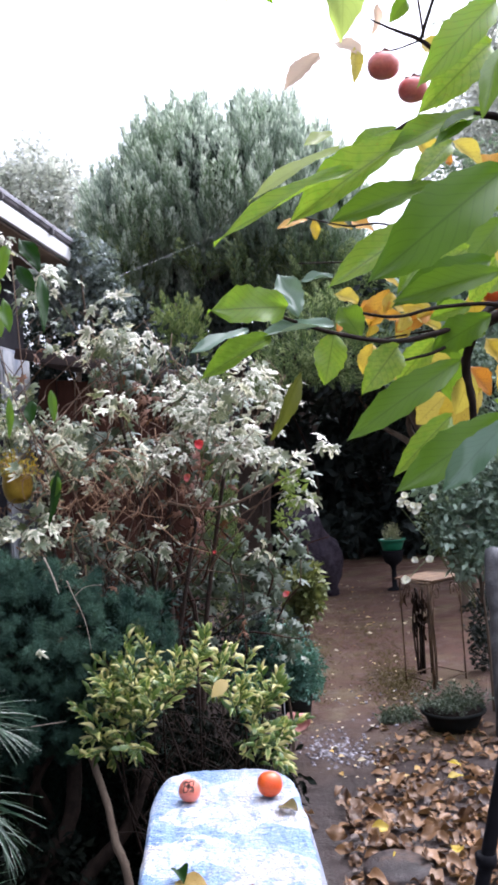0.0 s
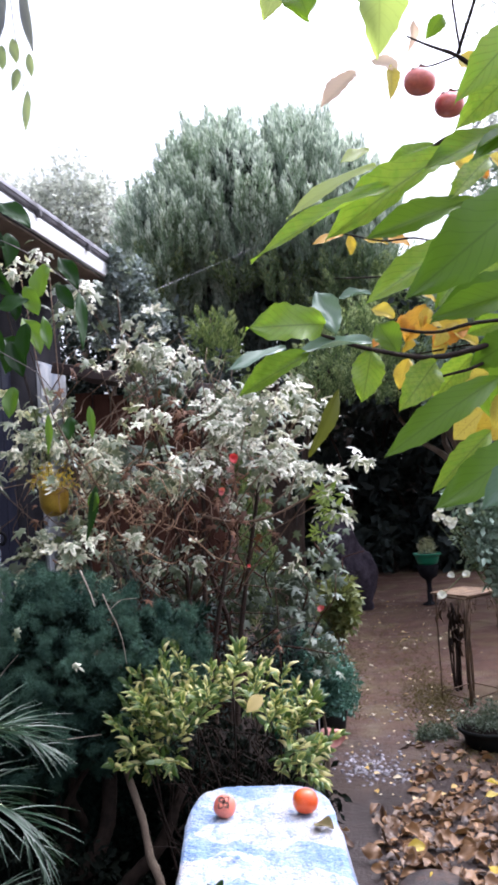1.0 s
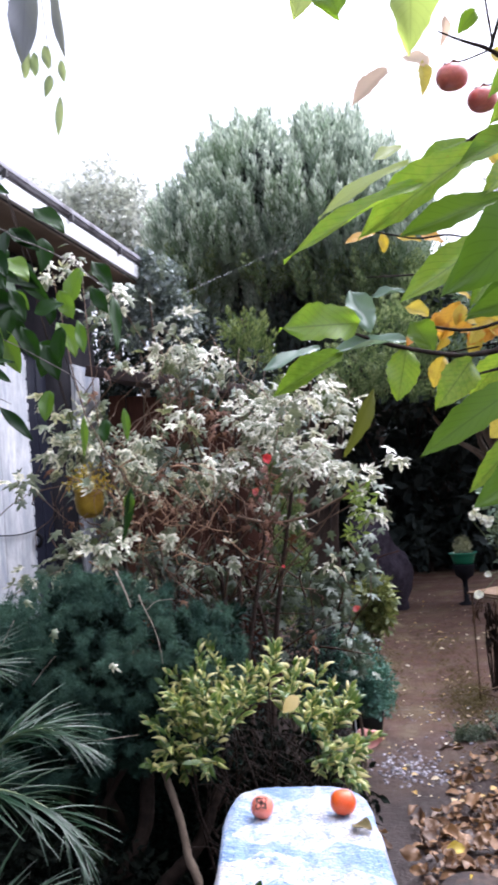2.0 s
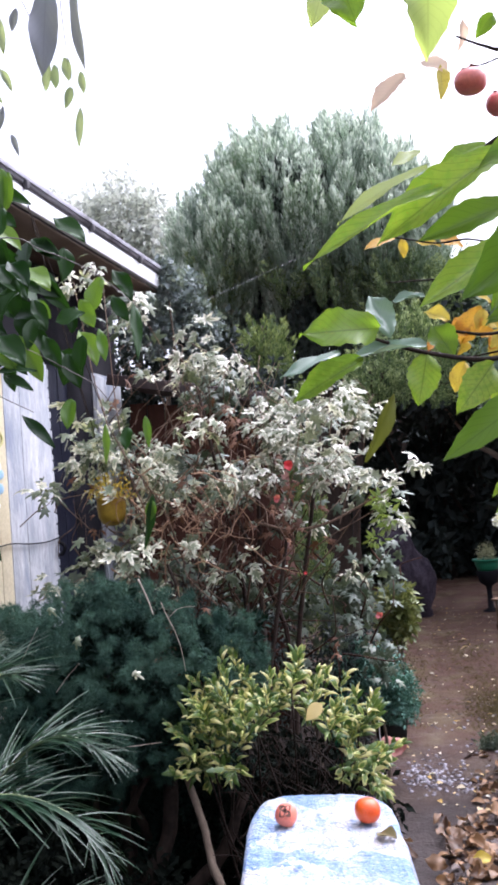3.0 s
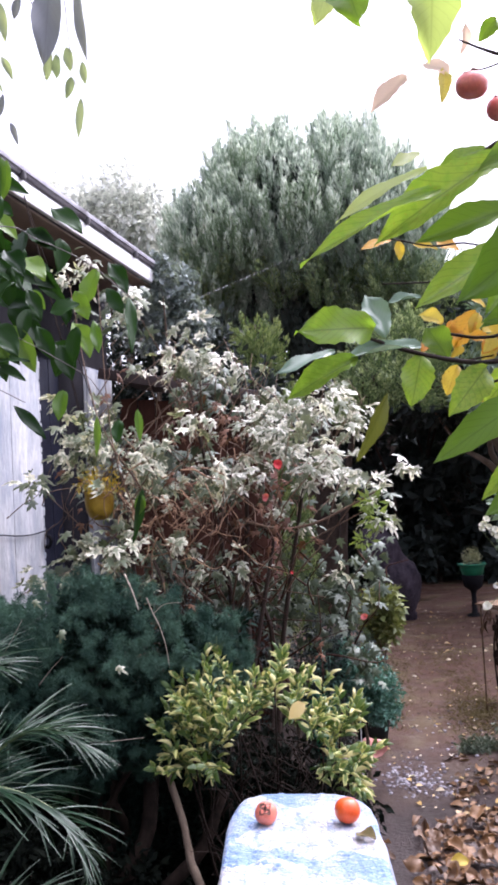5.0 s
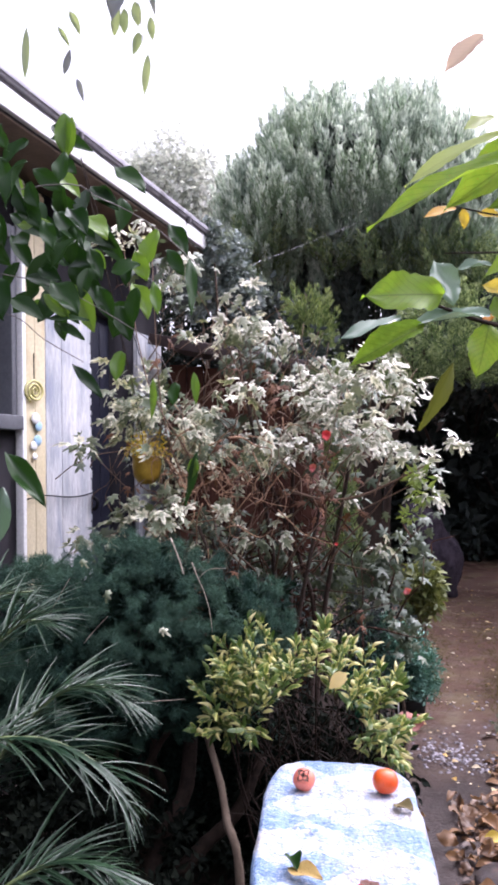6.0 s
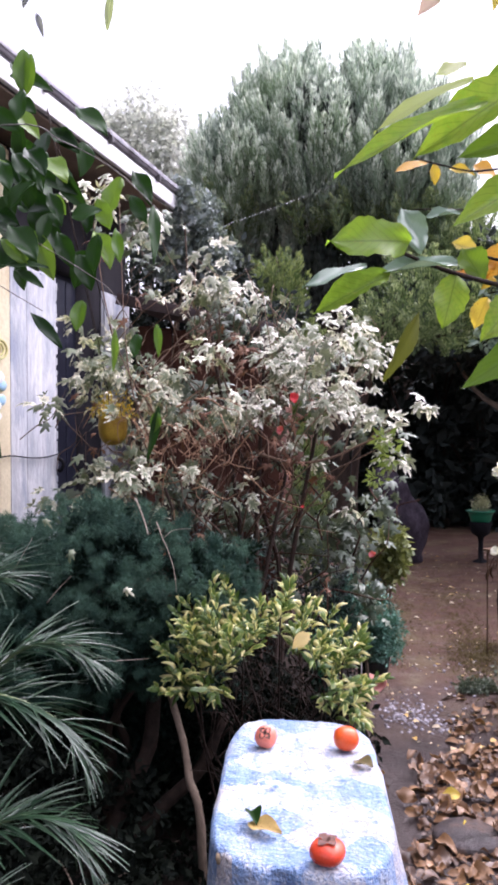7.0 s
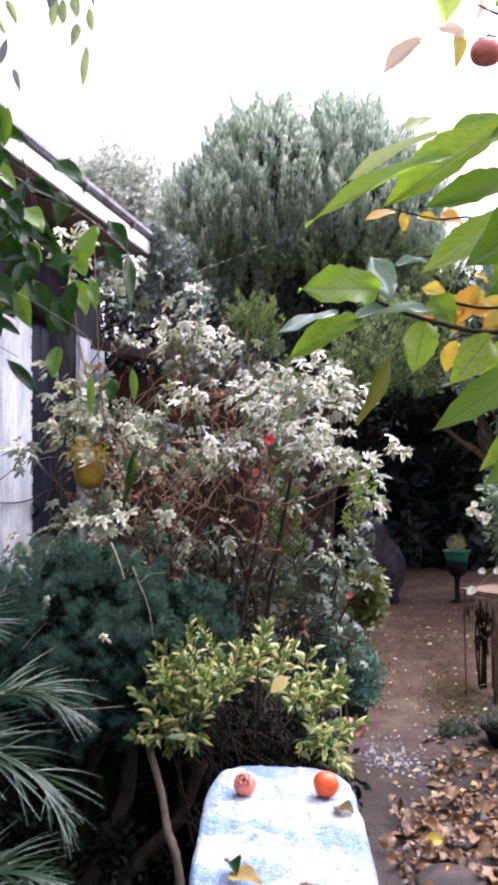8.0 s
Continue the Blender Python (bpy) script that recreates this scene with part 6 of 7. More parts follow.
build_leaf(tree, (0.295, 2.2, 2.247), (0.373, 2.2, 2.171), 0.056, M_YELLOW, (0, -1, 0.5))
# persimmon top leaves
build_leaf(tree, (0.151, 1.5, 2.579), (0.139, 1.48, 2.412), 0.09, M_PERS_THIN, (0.2, -1, 0))
build_leaf(tree, (0.0, 1.5, 2.596), (0.023, 1.48, 2.487), 0.079, M_PERS_DARK, (-0.3, -1, 0))
build_leaf(tree, (-0.016, 1.55, 2.62), (-0.045, 1.5, 2.51), 0.05, M_PERS_THIN, (0.3, -1, 0))
build_leaf(tree, (0.105, 1.6, 2.442), (0.036, 1.55, 2.365), 0.039, M_PINKISH, (0, -1, 0.4))
build_leaf(tree, (0.179, 1.6, 2.441), (0.131, 1.6, 2.468), 0.040, M_PINKISH, (0, -1, 0.5))
build_leaf(tree, (0.168, 1.6, 2.449), (0.164, 1.58, 2.382), 0.024, M_YELLOW, (0.3, -1, 0))
build_leaf(tree, (0.22, 1.65, 2.554), (0.211, 1.65, 2.494), 0.023, M_PINKISH, (0.6, -1, 0))
build_leaf(tree, (0.265, 1.6, 2.527), (0.232, 1.6, 2.489), 0.030, M_PERS_DARK, (0.3, -1, 0))
build_leaf(tree, (0.302, 1.7, 2.497), (0.348, 1.7, 2.471), 0.043, M_YELLOW, (0, -1, 0.2))
build_leaf(tree, (0.373, 1.7, 2.453), (0.343, 1.7, 2.402), 0.032, M_PERS, (0, -1, 0.2))

fruit("hanging_persimmon", (0.224, 1.66, 2.44), 0.061, 0.8, M_FRUIT_PK, 14, "ripe pinkish persimmon hanging from a bare twig", True, "persimmons on the tree")
fruit("hanging_persimmon", (0.281, 1.7, 2.408), 0.058, 0.8, M_FRUIT_PK, 14, "ripe pinkish persimmon among leaves on the tree", True, "persimmons on the tree")
fruit("hanging_persimmon", (0.476, 2.0, 2.066), 0.05, 0.9, M_FRUIT, -8, "small orange persimmon among yellow leaves", True, "persimmons on the tree")

# ---- climbing vine hanging from the eave side ----
vine = thing("vine", (-1.0, 1.5, 0), "climbing vine with glossy dark hanging leaves", "vine")
for pts, r0, r1 in (([(-1.12, 1.5, -0.03), (-1.1, 1.48, 0.8), (-1.08, 1.46, 1.6), (-1.05, 1.46, 2.2), (-0.9, 1.48, 2.75), (-0.55, 1.48, 2.85)], 0.012, 0.006),
                    ([(-1.05, 1.47, 2.15), (-0.657, 1.5, 2.211), (-0.564, 1.53, 2.188), (-0.478, 1.55, 2.141), (-0.397, 1.58, 2.066)], 0.004, 0.002),
                    ([(-1.05, 1.47, 2.1), (-0.7, 1.52, 2.05), (-0.522, 1.55, 1.96), (-0.482, 1.58, 1.918), (-0.455, 1.6, 1.854), (-0.453, 1.7, 1.738)], 0.003, 0.0015),
                    ([(-1.06, 1.47, 1.95), (-0.796, 1.5, 1.985), (-0.718, 1.5, 1.979), (-0.664, 1.5, 1.937), (-0.61, 1.55, 1.9)], 0.003, 0.002),
                    ([(-0.55, 1.48, 2.85), (-0.49, 1.48, 2.75), (-0.485, 1.49, 2.6), (-0.483, 1.5, 2.527), (-0.472, 1.5, 2.433)], 0.003, 0.0015),
                    ([(-0.8, 1.48, 2.77), (-0.6, 1.48, 2.68), (-0.54, 1.5, 2.58), (-0.53, 1.5, 2.46)], 0.003, 0.0015),
                    ([(-1.07, 1.47, 1.75), (-0.82, 1.45, 1.85), (-0.74, 1.43, 1.72), (-0.725, 1.4, 1.55)], 0.004, 0.002)):
    part("stem", tube(bmesh.new(), pts, r0 * (0.8 if r0 > 0.01 else 0.32), r1 * 0.4, 6, 5, 0.15), M_VINESTEM, vine)
# vine top leaves
build_leaf(vine, (-0.493, 1.45, 2.629), (-0.504, 1.42, 2.457), 0.06, M_VINE_BLUE, (0.1, -1, 0))
build_leaf(vine, (-0.463, 1.5, 2.654), (-0.451, 1.48, 2.473), 0.034, M_VINE_BLUE, (-0.4, -1, 0))
build_leaf(vine, (-0.517, 1.5, 2.514), (-0.53, 1.5, 2.464), 0.021, M_VINE_PALE, (0, -1, 0))
build_leaf(vine, (-0.507, 1.5, 2.51), (-0.51, 1.5, 2.466), 0.021, M_VINE_PALE, (0, -1, 0))
build_leaf(vine, (-0.487, 1.5, 2.52), (-0.484, 1.5, 2.476), 0.022, M_VINE_PALE, (0, -1, 0))
build_leaf(vine, (-0.46, 1.5, 2.49), (-0.458, 1.5, 2.449), 0.017, M_VINE_PALE, (0, -1, 0))
build_leaf(vine, (-0.48, 1.5, 2.465), (-0.493, 1.5, 2.426), 0.019, M_VINE_PALE, (0.5, -1, 0))
build_leaf(vine, (-0.465, 1.5, 2.425), (-0.474, 1.5, 2.353), 0.018, M_VINE_PALE, (0.3, -1, 0))
build_leaf(vine, (-0.572, 1.5, 2.625), (-0.585, 1.5, 2.584), 0.019, M_VINE_BLUE, (0.3, -1, 0))
build_leaf(vine, (-0.61, 1.5, 2.621), (-0.602, 1.5, 2.546), 0.021, M_VINE_PALE, (0.3, -1, 0))
build_leaf(vine, (-0.692, 1.5, 2.498), (-0.687, 1.48, 2.397), 0.017, M_VINE_PALE, (0.4, -1, 0))
build_leaf(vine, (-0.609, 1.5, 2.45), (-0.622, 1.5, 2.405), 0.016, M_VINE_BLUE, (0.5, -1, 0))
build_leaf(vine, (-0.597, 1.5, 2.396), (-0.585, 1.5, 2.354), 0.013, M_VINE_BLUE, (0.4, -1, 0))
build_leaf(vine, (-0.611, 1.5, 2.52), (-0.59, 1.5, 2.476), 0.017, M_VINE_PALE, (0.4, -1, 0))
build_leaf(vine, (-0.633, 1.5, 2.494), (-0.61, 1.5, 2.456), 0.011, M_VINE_PALE, (0.4, -1, 0))
# vine mid leaves
build_leaf(vine, (-0.619, 1.5, 2.336), (-0.617, 1.48, 2.254), 0.041, M_VINE_B, (0.1, -1, 0.2))
build_leaf(vine, (-0.606, 1.5, 2.328), (-0.624, 1.5, 2.253), 0.034, M_VINE_B, (0.2, -1, 0.2))
build_leaf(vine, (-0.632, 1.5, 2.254), (-0.599, 1.5, 2.23), 0.028, M_VINE, (0, -1, 0.5))
build_leaf(vine, (-0.546, 1.55, 2.252), (-0.475, 1.5, 2.194), 0.043, M_VINE, (0, -1, 0.5))
build_leaf(vine, (-0.593, 1.55, 2.209), (-0.542, 1.55, 2.188), 0.039, M_VINE, (0, -1, 0.4))
build_leaf(vine, (-0.578, 1.5, 2.095), (-0.552, 1.5, 2.037), 0.032, M_VINE, (0.4, -1, 0.3))
build_leaf(vine, (-0.644, 1.55, 2.097), (-0.571, 1.5, 2.067), 0.048, M_VINE, (0, -1, 0.3))
build_leaf(vine, (-0.476, 1.55, 2.04), (-0.462, 1.53, 1.977), 0.025, M_VINE_B, (0.3, -1, 0))
build_leaf(vine, (-0.408, 1.55, 2.076), (-0.391, 1.5, 1.971), 0.025, M_VINE, (0.4, -1, 0.1))
build_leaf(vine, (-0.451, 1.6, 1.862), (-0.454, 1.58, 1.819), 0.030, M_VINE, (0, -1, 0.1))
build_leaf(vine, (-0.417, 1.6, 1.88), (-0.413, 1.6, 1.82), 0.018, M_VINE_B, (0.5, -1, 0))
build_leaf(vine, (-0.555, 1.6, 1.924), (-0.561, 1.58, 1.866), 0.036, M_VINE_B, (0, -1, 0.1))
build_leaf(vine, (-0.511, 1.65, 1.878), (-0.512, 1.65, 1.797), 0.017, M_VINE_B, (0.5, -1, 0))
build_leaf(vine, (-0.441, 1.7, 1.737), (-0.461, 1.7, 1.623), 0.023, M_VINE, (0.5, -1, 0))
build_leaf(vine, (-0.444, 1.7, 1.728), (-0.452, 1.7, 1.683), 0.026, M_VINE_B, (0.4, -1, 0))
build_leaf(vine, (-0.612, 1.5, 1.892), (-0.552, 1.5, 1.832), 0.026, M_VINE, (0, -1, 0.8))
build_leaf(vine, (-0.639, 1.5, 1.965), (-0.586, 1.5, 1.935), 0.022, M_VINE, (0, -1, 0.8))
build_leaf(vine, (-0.507, 1.55, 2.03), (-0.52, 1.55, 1.962), 0.039, M_VINE, (0, -1, 0.2))
build_leaf(vine, (-0.582, 1.55, 2.038), (-0.553, 1.55, 1.973), 0.039, M_VINE, (0.2, -1, 0.2))
build_leaf(vine, (-0.631, 1.5, 2.014), (-0.617, 1.5, 1.978), 0.021, M_VINE_B, (0, -1, 0.1))
build_leaf(vine, (-0.538, 1.5, 2.05), (-0.485, 1.5, 2.065), 0.037, M_VINE, (0, -1, 0.3))
build_leaf(vine, (-0.449, 1.55, 2.096), (-0.42, 1.55, 2.047), 0.031, M_VINE, (0, -1, 0.3))
# vine low leaves
build_leaf(vine, (-0.663, 1.5, 2.018), (-0.615, 1.5, 1.97), 0.028, M_VINE_B, (0, -1, 0.3))
build_leaf(vine, (-0.663, 1.5, 1.973), (-0.578, 1.5, 1.973), 0.024, M_VINE, (0, -1, 0.9))
build_leaf(vine, (-0.686, 1.4, 1.736), (-0.594, 1.35, 1.653), 0.041, M_VINE, (0.3, -1, 0.5))
build_leaf(vine, (-0.678, 1.3, 1.665), (-0.685, 1.3, 1.544), 0.048, M_VINE_B, (0.6, -1, 0))
build_leaf(vine, (-0.692, 1.4, 1.68), (-0.715, 1.4, 1.572), 0.052, M_PERS_WET, (0.6, -1, 0.2))
build_leaf(vine, (-0.748, 1.4, 1.785), (-0.696, 1.4, 1.746), 0.029, M_VINE, (0, -1, 0.5))
build_leaf(vine, (-0.726, 1.5, 2.165), (-0.65, 1.5, 2.118), 0.041, M_VINE, (0, -1, 0.3))
build_leaf(vine, (-0.77, 1.5, 2.179), (-0.738, 1.5, 2.105), 0.043, M_VINE, (0.3, -1, 0.3))
build_leaf(vine, (-0.639, 1.5, 2.163), (-0.586, 1.5, 2.093), 0.043, M_VINE, (0.2, -1, 0.3))
build_leaf(vine, (-0.691, 1.5, 2.295), (-0.747, 1.5, 2.259), 0.037, M_VINE, (0, -1, 0.3))
build_leaf(vine, (-0.747, 1.5, 2.27), (-0.715, 1.5, 2.195), 0.037, M_VINE, (0, -1, 0.3))
build_leaf(vine, (-0.596, 1.55, 2.106), (-0.566, 1.55, 2.068), 0.027, M_VINE_B, (0.3, -1, 0))
build_leaf(vine, (-0.607, 1.5, 2.135), (-0.619, 1.5, 2.065), 0.041, M_VINE, (0, -1, 0.1))
build_leaf(vine, (-0.681, 1.5, 2.243), (-0.627, 1.5, 2.197), 0.037, M_VINE, (0, -1, 0.1))
build_leaf(vine, (-0.792, 1.5, 2.254), (-0.747, 1.5, 2.218), 0.037, M_VINE, (0, -1, 0.1))
build_leaf(vine, (-0.794, 1.5, 2.13), (-0.727, 1.5, 2.073), 0.043, M_VINE, (0, -1, 0.1))
build_leaf(vine, (-0.778, 1.5, 2.046), (-0.734, 1.5, 2.023), 0.037, M_VINE, (0, -1, 0.1))
build_leaf(vine, (-0.594, 1.55, 2.22), (-0.54, 1.55, 2.174), 0.033, M_VINE, (0, -1, 0.3))

# more hanging vine leaves, thick near the eave
VINE_MESH = [leaf_mesh("leaf", leaf_shape(1, w, 9, 3, f, d, 0.03, 0.85, tw, 0.45), mt) for w, f, d, tw, mt in
             ((0.42, 0.2, 0.2, 0.3, M_VINE), (0.38, 0.35, 0.3, -0.35, M_VINE), (0.5, 0.15, 0.1, 0.2, M_VINE), (0.42, 0.2, 0.15, 0.2, M_VINE_B))]
for k in range(62):
    b = Vector((random.uniform(-1.0, -0.6), random.uniform(1.48, 1.75), random.triangular(1.98, 2.4, 2.2)))
    if b.x > -0.62 and b.z > 2.27:
        continue
    way = Vector((random.uniform(-0.5, 0.8), random.uniform(-0.5, 0.2), random.uniform(-1.2, -0.1))).normalized()
    L = random.uniform(0.05, 0.1)
    adopt(new("leaf", VINE_MESH[3 if k % 11 == 0 else k % 3]), vine, one_pose(b, b + way * L, (random.uniform(-0.5, 0.5), -1, random.uniform(0, 0.9))))
PERS_MESH = [leaf_mesh("leaf", leaf_shape(1, w, 14, 3, f + 0.12, d, 0.06, 0.85, tw, 0.46, 0.06), mt) for w, f, d, tw, mt in
             ((0.5, 0.1, 0.1, 0.2, M_PERS), (0.45, 0.2, 0.15, -0.2, M_PERS_DARK), (0.55, 0.1, 0.05, 0.1, M_YELLOW), (0.5, 0.2, 0.2, 0.3, M_ORANGE), (0.48, 0.15, 0.12, -0.1, M_PERS))]
for k in range(46):
    y = random.uniform(1.6, 2.4)
    b = Vector((random.uniform(0.165, 0.3) * y + 0.02, y, 1.72 + random.uniform(0.02, 0.3) * y))
    way = Vector((random.uniform(-1.0, 0.1), random.uniform(-0.3, 0.3), random.uniform(-1.0, 0.2))).normalized()
    adopt(new("leaf", PERS_MESH[(0, 1, 4, 2, 1, 3, 0, 2)[k % 8]]), tree, one_pose(b, b + way * random.uniform(0.07, 0.14), (random.uniform(-0.4, 0.4), -1, random.uniform(0, 0.6))))

# larger vine leaves nearer by
near = random.Random(5)
for k in range(26):
    bx, by, bz = near.uniform(-0.86, -0.57), near.uniform(1.32, 1.48), near.uniform(2.02, 2.26)
    L = near.uniform(0.052, 0.085)
    a = near.gauss(0.3, 0.6)
    build_leaf(vine, (bx, by, bz), (bx + L * math.sin(a), by - 0.02, bz - L * math.cos(a)), L * near.uniform(0.5, 0.7), M_VINE_B if k % 9 == 4 else M_VINE, (near.gauss(0, 0.6), -1, near.uniform(0, 0.8)))

# smaller vine leaves hanging behind the others
more = random.Random(77)
for k in range(20):
    bx, by, bz = more.uniform(-0.78, -0.5), more.uniform(1.6, 1.8), more.uniform(2.0, 2.27)
    if bx > -0.58 and bz > 2.24:
        bz -= 0.14
    L = more.uniform(0.055, 0.085)
    a = more.gauss(0, 0.6)
    build_leaf(vine, (bx, by, bz), (bx + L * math.sin(a), by - 0.01, bz - L * math.cos(a)), L * more.uniform(0.5, 0.68), M_VINE if k % 6 else M_VINE_B, (more.gauss(0, 0.5), -1, more.uniform(0, 0.7)))


# ---- soil bed added along the house side, its near-black colour holding the shade ----
def build_bed():
    v, f = [], []
    nx, ny = 34, 60
    for j in range(ny):
        y = 2.2 + j * 5.4 / (ny - 1)
        right = -0.02 + 0.05 * math.sin(y * 3.1) + 0.03 * math.sin(y * 7.7) - (0.1 if y > 4 else 0)
        for i in range(nx):
            x = -2.05 + (right + 2.05) * i / (nx - 1)
            edge = min(1, (nx - 1 - i) / 4, j / 3, (ny - 1 - j) / 3)
            v.append((x, y, -0.06 + edge * (0.13 + 0.03 * noise.noise(Vector((x * 3, y * 3, 2))) + 0.012 * noise.noise(Vector((x * 13, y * 13, 7))))))
    for j in range(ny - 1):
        for i in range(nx - 1):
            a = j * nx + i
            f.append((a, a + 1, a + nx + 1, a + nx))
    me = bpy.data.meshes.new("shade_dark_bed")
    me.from_pydata(v, [], f)
    me.materials.append(M_SOIL)
    me.shade_smooth()
    tagged(new("shade_dark_bed", me), "added raised soil bed, coloured near-black for the shade over it", "soil", kind="structure")


build_bed()
# filler foliage, added to blacken the hollows under the shrubs
leafy_tree("shade_filler_low", (-1.0, 2.75, 0.05), [((-1.0, 2.75, 0.2), (0.45, 0.3, 0.22)), ((-1.5, 2.6, 0.35), (0.45, 0.35, 0.3)), ((-0.75, 3.1, 0.2), (0.35, 0.2, 0.2)), ((-1.4, 3.1, 0.35), (0.5, 0.3, 0.3)), ((-1.0, 2.3, 0.15), (0.5, 0.25, 0.15)), ((-0.62, 2.7, 0.1), (0.15, 0.35, 0.08))],
           0.008, 460, 0.14, M_GLOOM, "added low filler foliage with deep shade painted into its leaves", 0.3, 0.15, 41)
leafy_tree("shade_filler_back", (-0.45, 3.5, 0.05), [((-0.45, 3.5, 0.4), (0.4, 0.14, 0.42)), ((-0.3, 3.45, 0.3), (0.14, 0.12, 0.3)), ((-0.75, 3.5, 0.3), (0.25, 0.15, 0.3))],
           0.01, 400, 0.12, M_GLOOM, "added filler foliage behind the yellow-edged shrub, near-black for shade", 0.3, 0.15, 42)

# ---- things along the path ----
def build_stone():
    s = thing("stepping_stone", (0.315, 3.65, 0), "round wet grey stepping stone sunk among leaves", "stone")
    bm = lathe([(0.12, -0.04), (0.14, 0.0), (0.142, 0.025), (0.132, 0.04), (0.06, 0.043), (0.01, 0.042)], 28, Matrix.Translation((0.315, 3.65, 0.0)))
    for v in bm.verts:
        v.co.z += 0.004 * noise.noise(v.co * 14)
        v.co.xy += Vector((noise.noise(v.co * 9), noise.noise(v.co * 9 + Vector((5, 0, 0))))) * 0.006
    part("slab", bm, M_STONE, s)


build_stone()


def build_gravel():
    """Small wet pebbles trodden into the path, each glossy with rain."""
    m, nt, out = nodes_of("wet_pebble")
    p = nt.nodes.new("ShaderNodeBsdfPrincipled")
    geo = nt.nodes.new("ShaderNodeNewGeometry")
    link(nt, mixer(nt, geo.outputs["Random Per Island"], (0.1, 0.085, 0.095), (0.36, 0.34, 0.38)), p.inputs["Base Color"])
    p.inputs["Roughness"].default_value = 0.12
    link(nt, p.outputs[0], out.inputs[0])
    bm = bmesh.new()
    bmesh.ops.create_icosphere(bm, subdivisions=1, radius=1)
    one = ([(v.co.x, v.co.y, v.co.z * 0.5) for v in bm.verts], [tuple(v.index for v in f.verts) for f in bm.faces], [(0.5, 0.5)] * len(bm.verts))
    bm.free()
    at = []
    for cx, cy, rx, ry, n in ((0.1, 5.2, 0.12, 0.22, 190), (0.28, 5.05, 0.12, 0.15, 70), (0.3, 5.9, 0.3, 0.8, 60)):
        for _ in range(n):
            x, y = random.gauss(cx, rx * 0.6), random.gauss(cy, ry * 0.6)
            at.append((x, y, ground_height(x, y) + 0.002))
    n = len(at)
    ob = new("wet_gravel", scatter("wet_gravel", one, poses(at, rnd(n) * (1, 1, 0.2), rnd(n, 0.2) + (0, 0, 1), RNG.uniform(0.005, 0.016, n)), m))
    tagged(ob, "shiny wet gravel trodden into the path", "gravel", kind="stuff")


build_gravel()


def build_plant_stand():
    s = thing("plant_stand", (0.98, 6.54, 0), "rusty square metal plant stand with a wooden top", "stand")
    c = [Vector((0.73, 6.56, 0)), Vector((0.99, 6.79, 0)), Vector((1.175, 6.56, 0)), Vector((0.9, 6.29, 0))]
    mid = sum(c, Vector()) / 4
    for k in range(4):
        a, b = c[k], c[(k + 1) % 4]
        part("leg", tube(bmesh.new(), [a - Vector((0, 0, 0.03)), a + Vector((0, 0, 0.4)), a + Vector((0, 0, 0.79))], 0.006, 0.006, 6, 2), M_RUST, s)
        for z, r in ((0.06, 0.005), (0.775, 0.007)):
            part("rail", tube(bmesh.new(), [a + Vector((0, 0, z)), (a + b) / 2 + Vector((0, 0, z)), b + Vector((0, 0, z))], r, r, 6, 2), M_RUST, s)
        m = a.lerp(b, 0.5)
        for end, other in ((a, b), (b, a)):
            q = [end.lerp(other, u) + Vector((0, 0, z)) for u, z in ((0.03, 0.59), (0.08, 0.67), (0.2, 0.73), (0.3, 0.72), (0.3, 0.67), (0.22, 0.665), (0.2, 0.7))]
            part("scroll", tube(bmesh.new(), q, 0.004, 0.003, 5, 4), M_RUST, s)
    yaw = math.atan2((c[1] - c[0]).y, (c[1] - c[0]).x)
    m = Matrix.Translation(mid) @ Matrix.Rotation(yaw, 4, "Z")
    for k in range(4):
        part("top_board", box(-0.185, 0.185, -0.18 + k * 0.09, -0.095 + k * 0.09, 0.786, 0.8, 0.004, m), M_STANDWOOD, s)


def build_withered_plant():
    """Limp dark stems and leaves hanging inside and behind the stand."""
    p = thing("withered_plant", (0.98, 6.75, 0), "limp dark brown withered plant behind the plant stand", "plant")
    for k in range(7):
        x, y = 0.9 + random.gauss(0, 0.03), 6.85 + random.gauss(0, 0.03)
        part("stem", tube(bmesh.new(), [(x, y, -0.02), (x + random.gauss(0, 0.01), y, 0.4), (x + random.gauss(0, 0.02), y - 0.03, random.uniform(0.6, 0.7)), (x + random.gauss(0, 0.03), y - 0.06, random.uniform(0.35, 0.6))], 0.008, 0.005, 5, 4), M_STEM, p)
    for k in range(9):
        x, y = 0.91 + random.gauss(0, 0.018), 6.32 + random.gauss(0, 0.02)
        part("dry_cane", tube(bmesh.new(), [(x, y, -0.02), (x + random.gauss(0, 0.01), y, 0.3), (x + random.gauss(0, 0.015), y, random.uniform(0.5, 0.75))], 0.004, 0.003, 5, 4, 0.2), M_RUST, p)
    n = 34
    at = np.stack((RNG.normal(0.9, 0.035, n), RNG.normal(6.84, 0.03, n), RNG.uniform(0.3, 0.68, n)), 1)
    part("leaves", scatter("leaves", leaf_shape(1, 0.3, 5, 1, 0.3, 0.3, 0.1), poses(at, rnd(n, 0.3) + (0, -0.1, -1), rnd(n) + (0, -1, 0), RNG.uniform(0.06, 0.14, n)), M_TWIG_DARK), M_TWIG_DARK, p)["kind"] = "stuff"


build_withered_plant()
build_plant_stand()


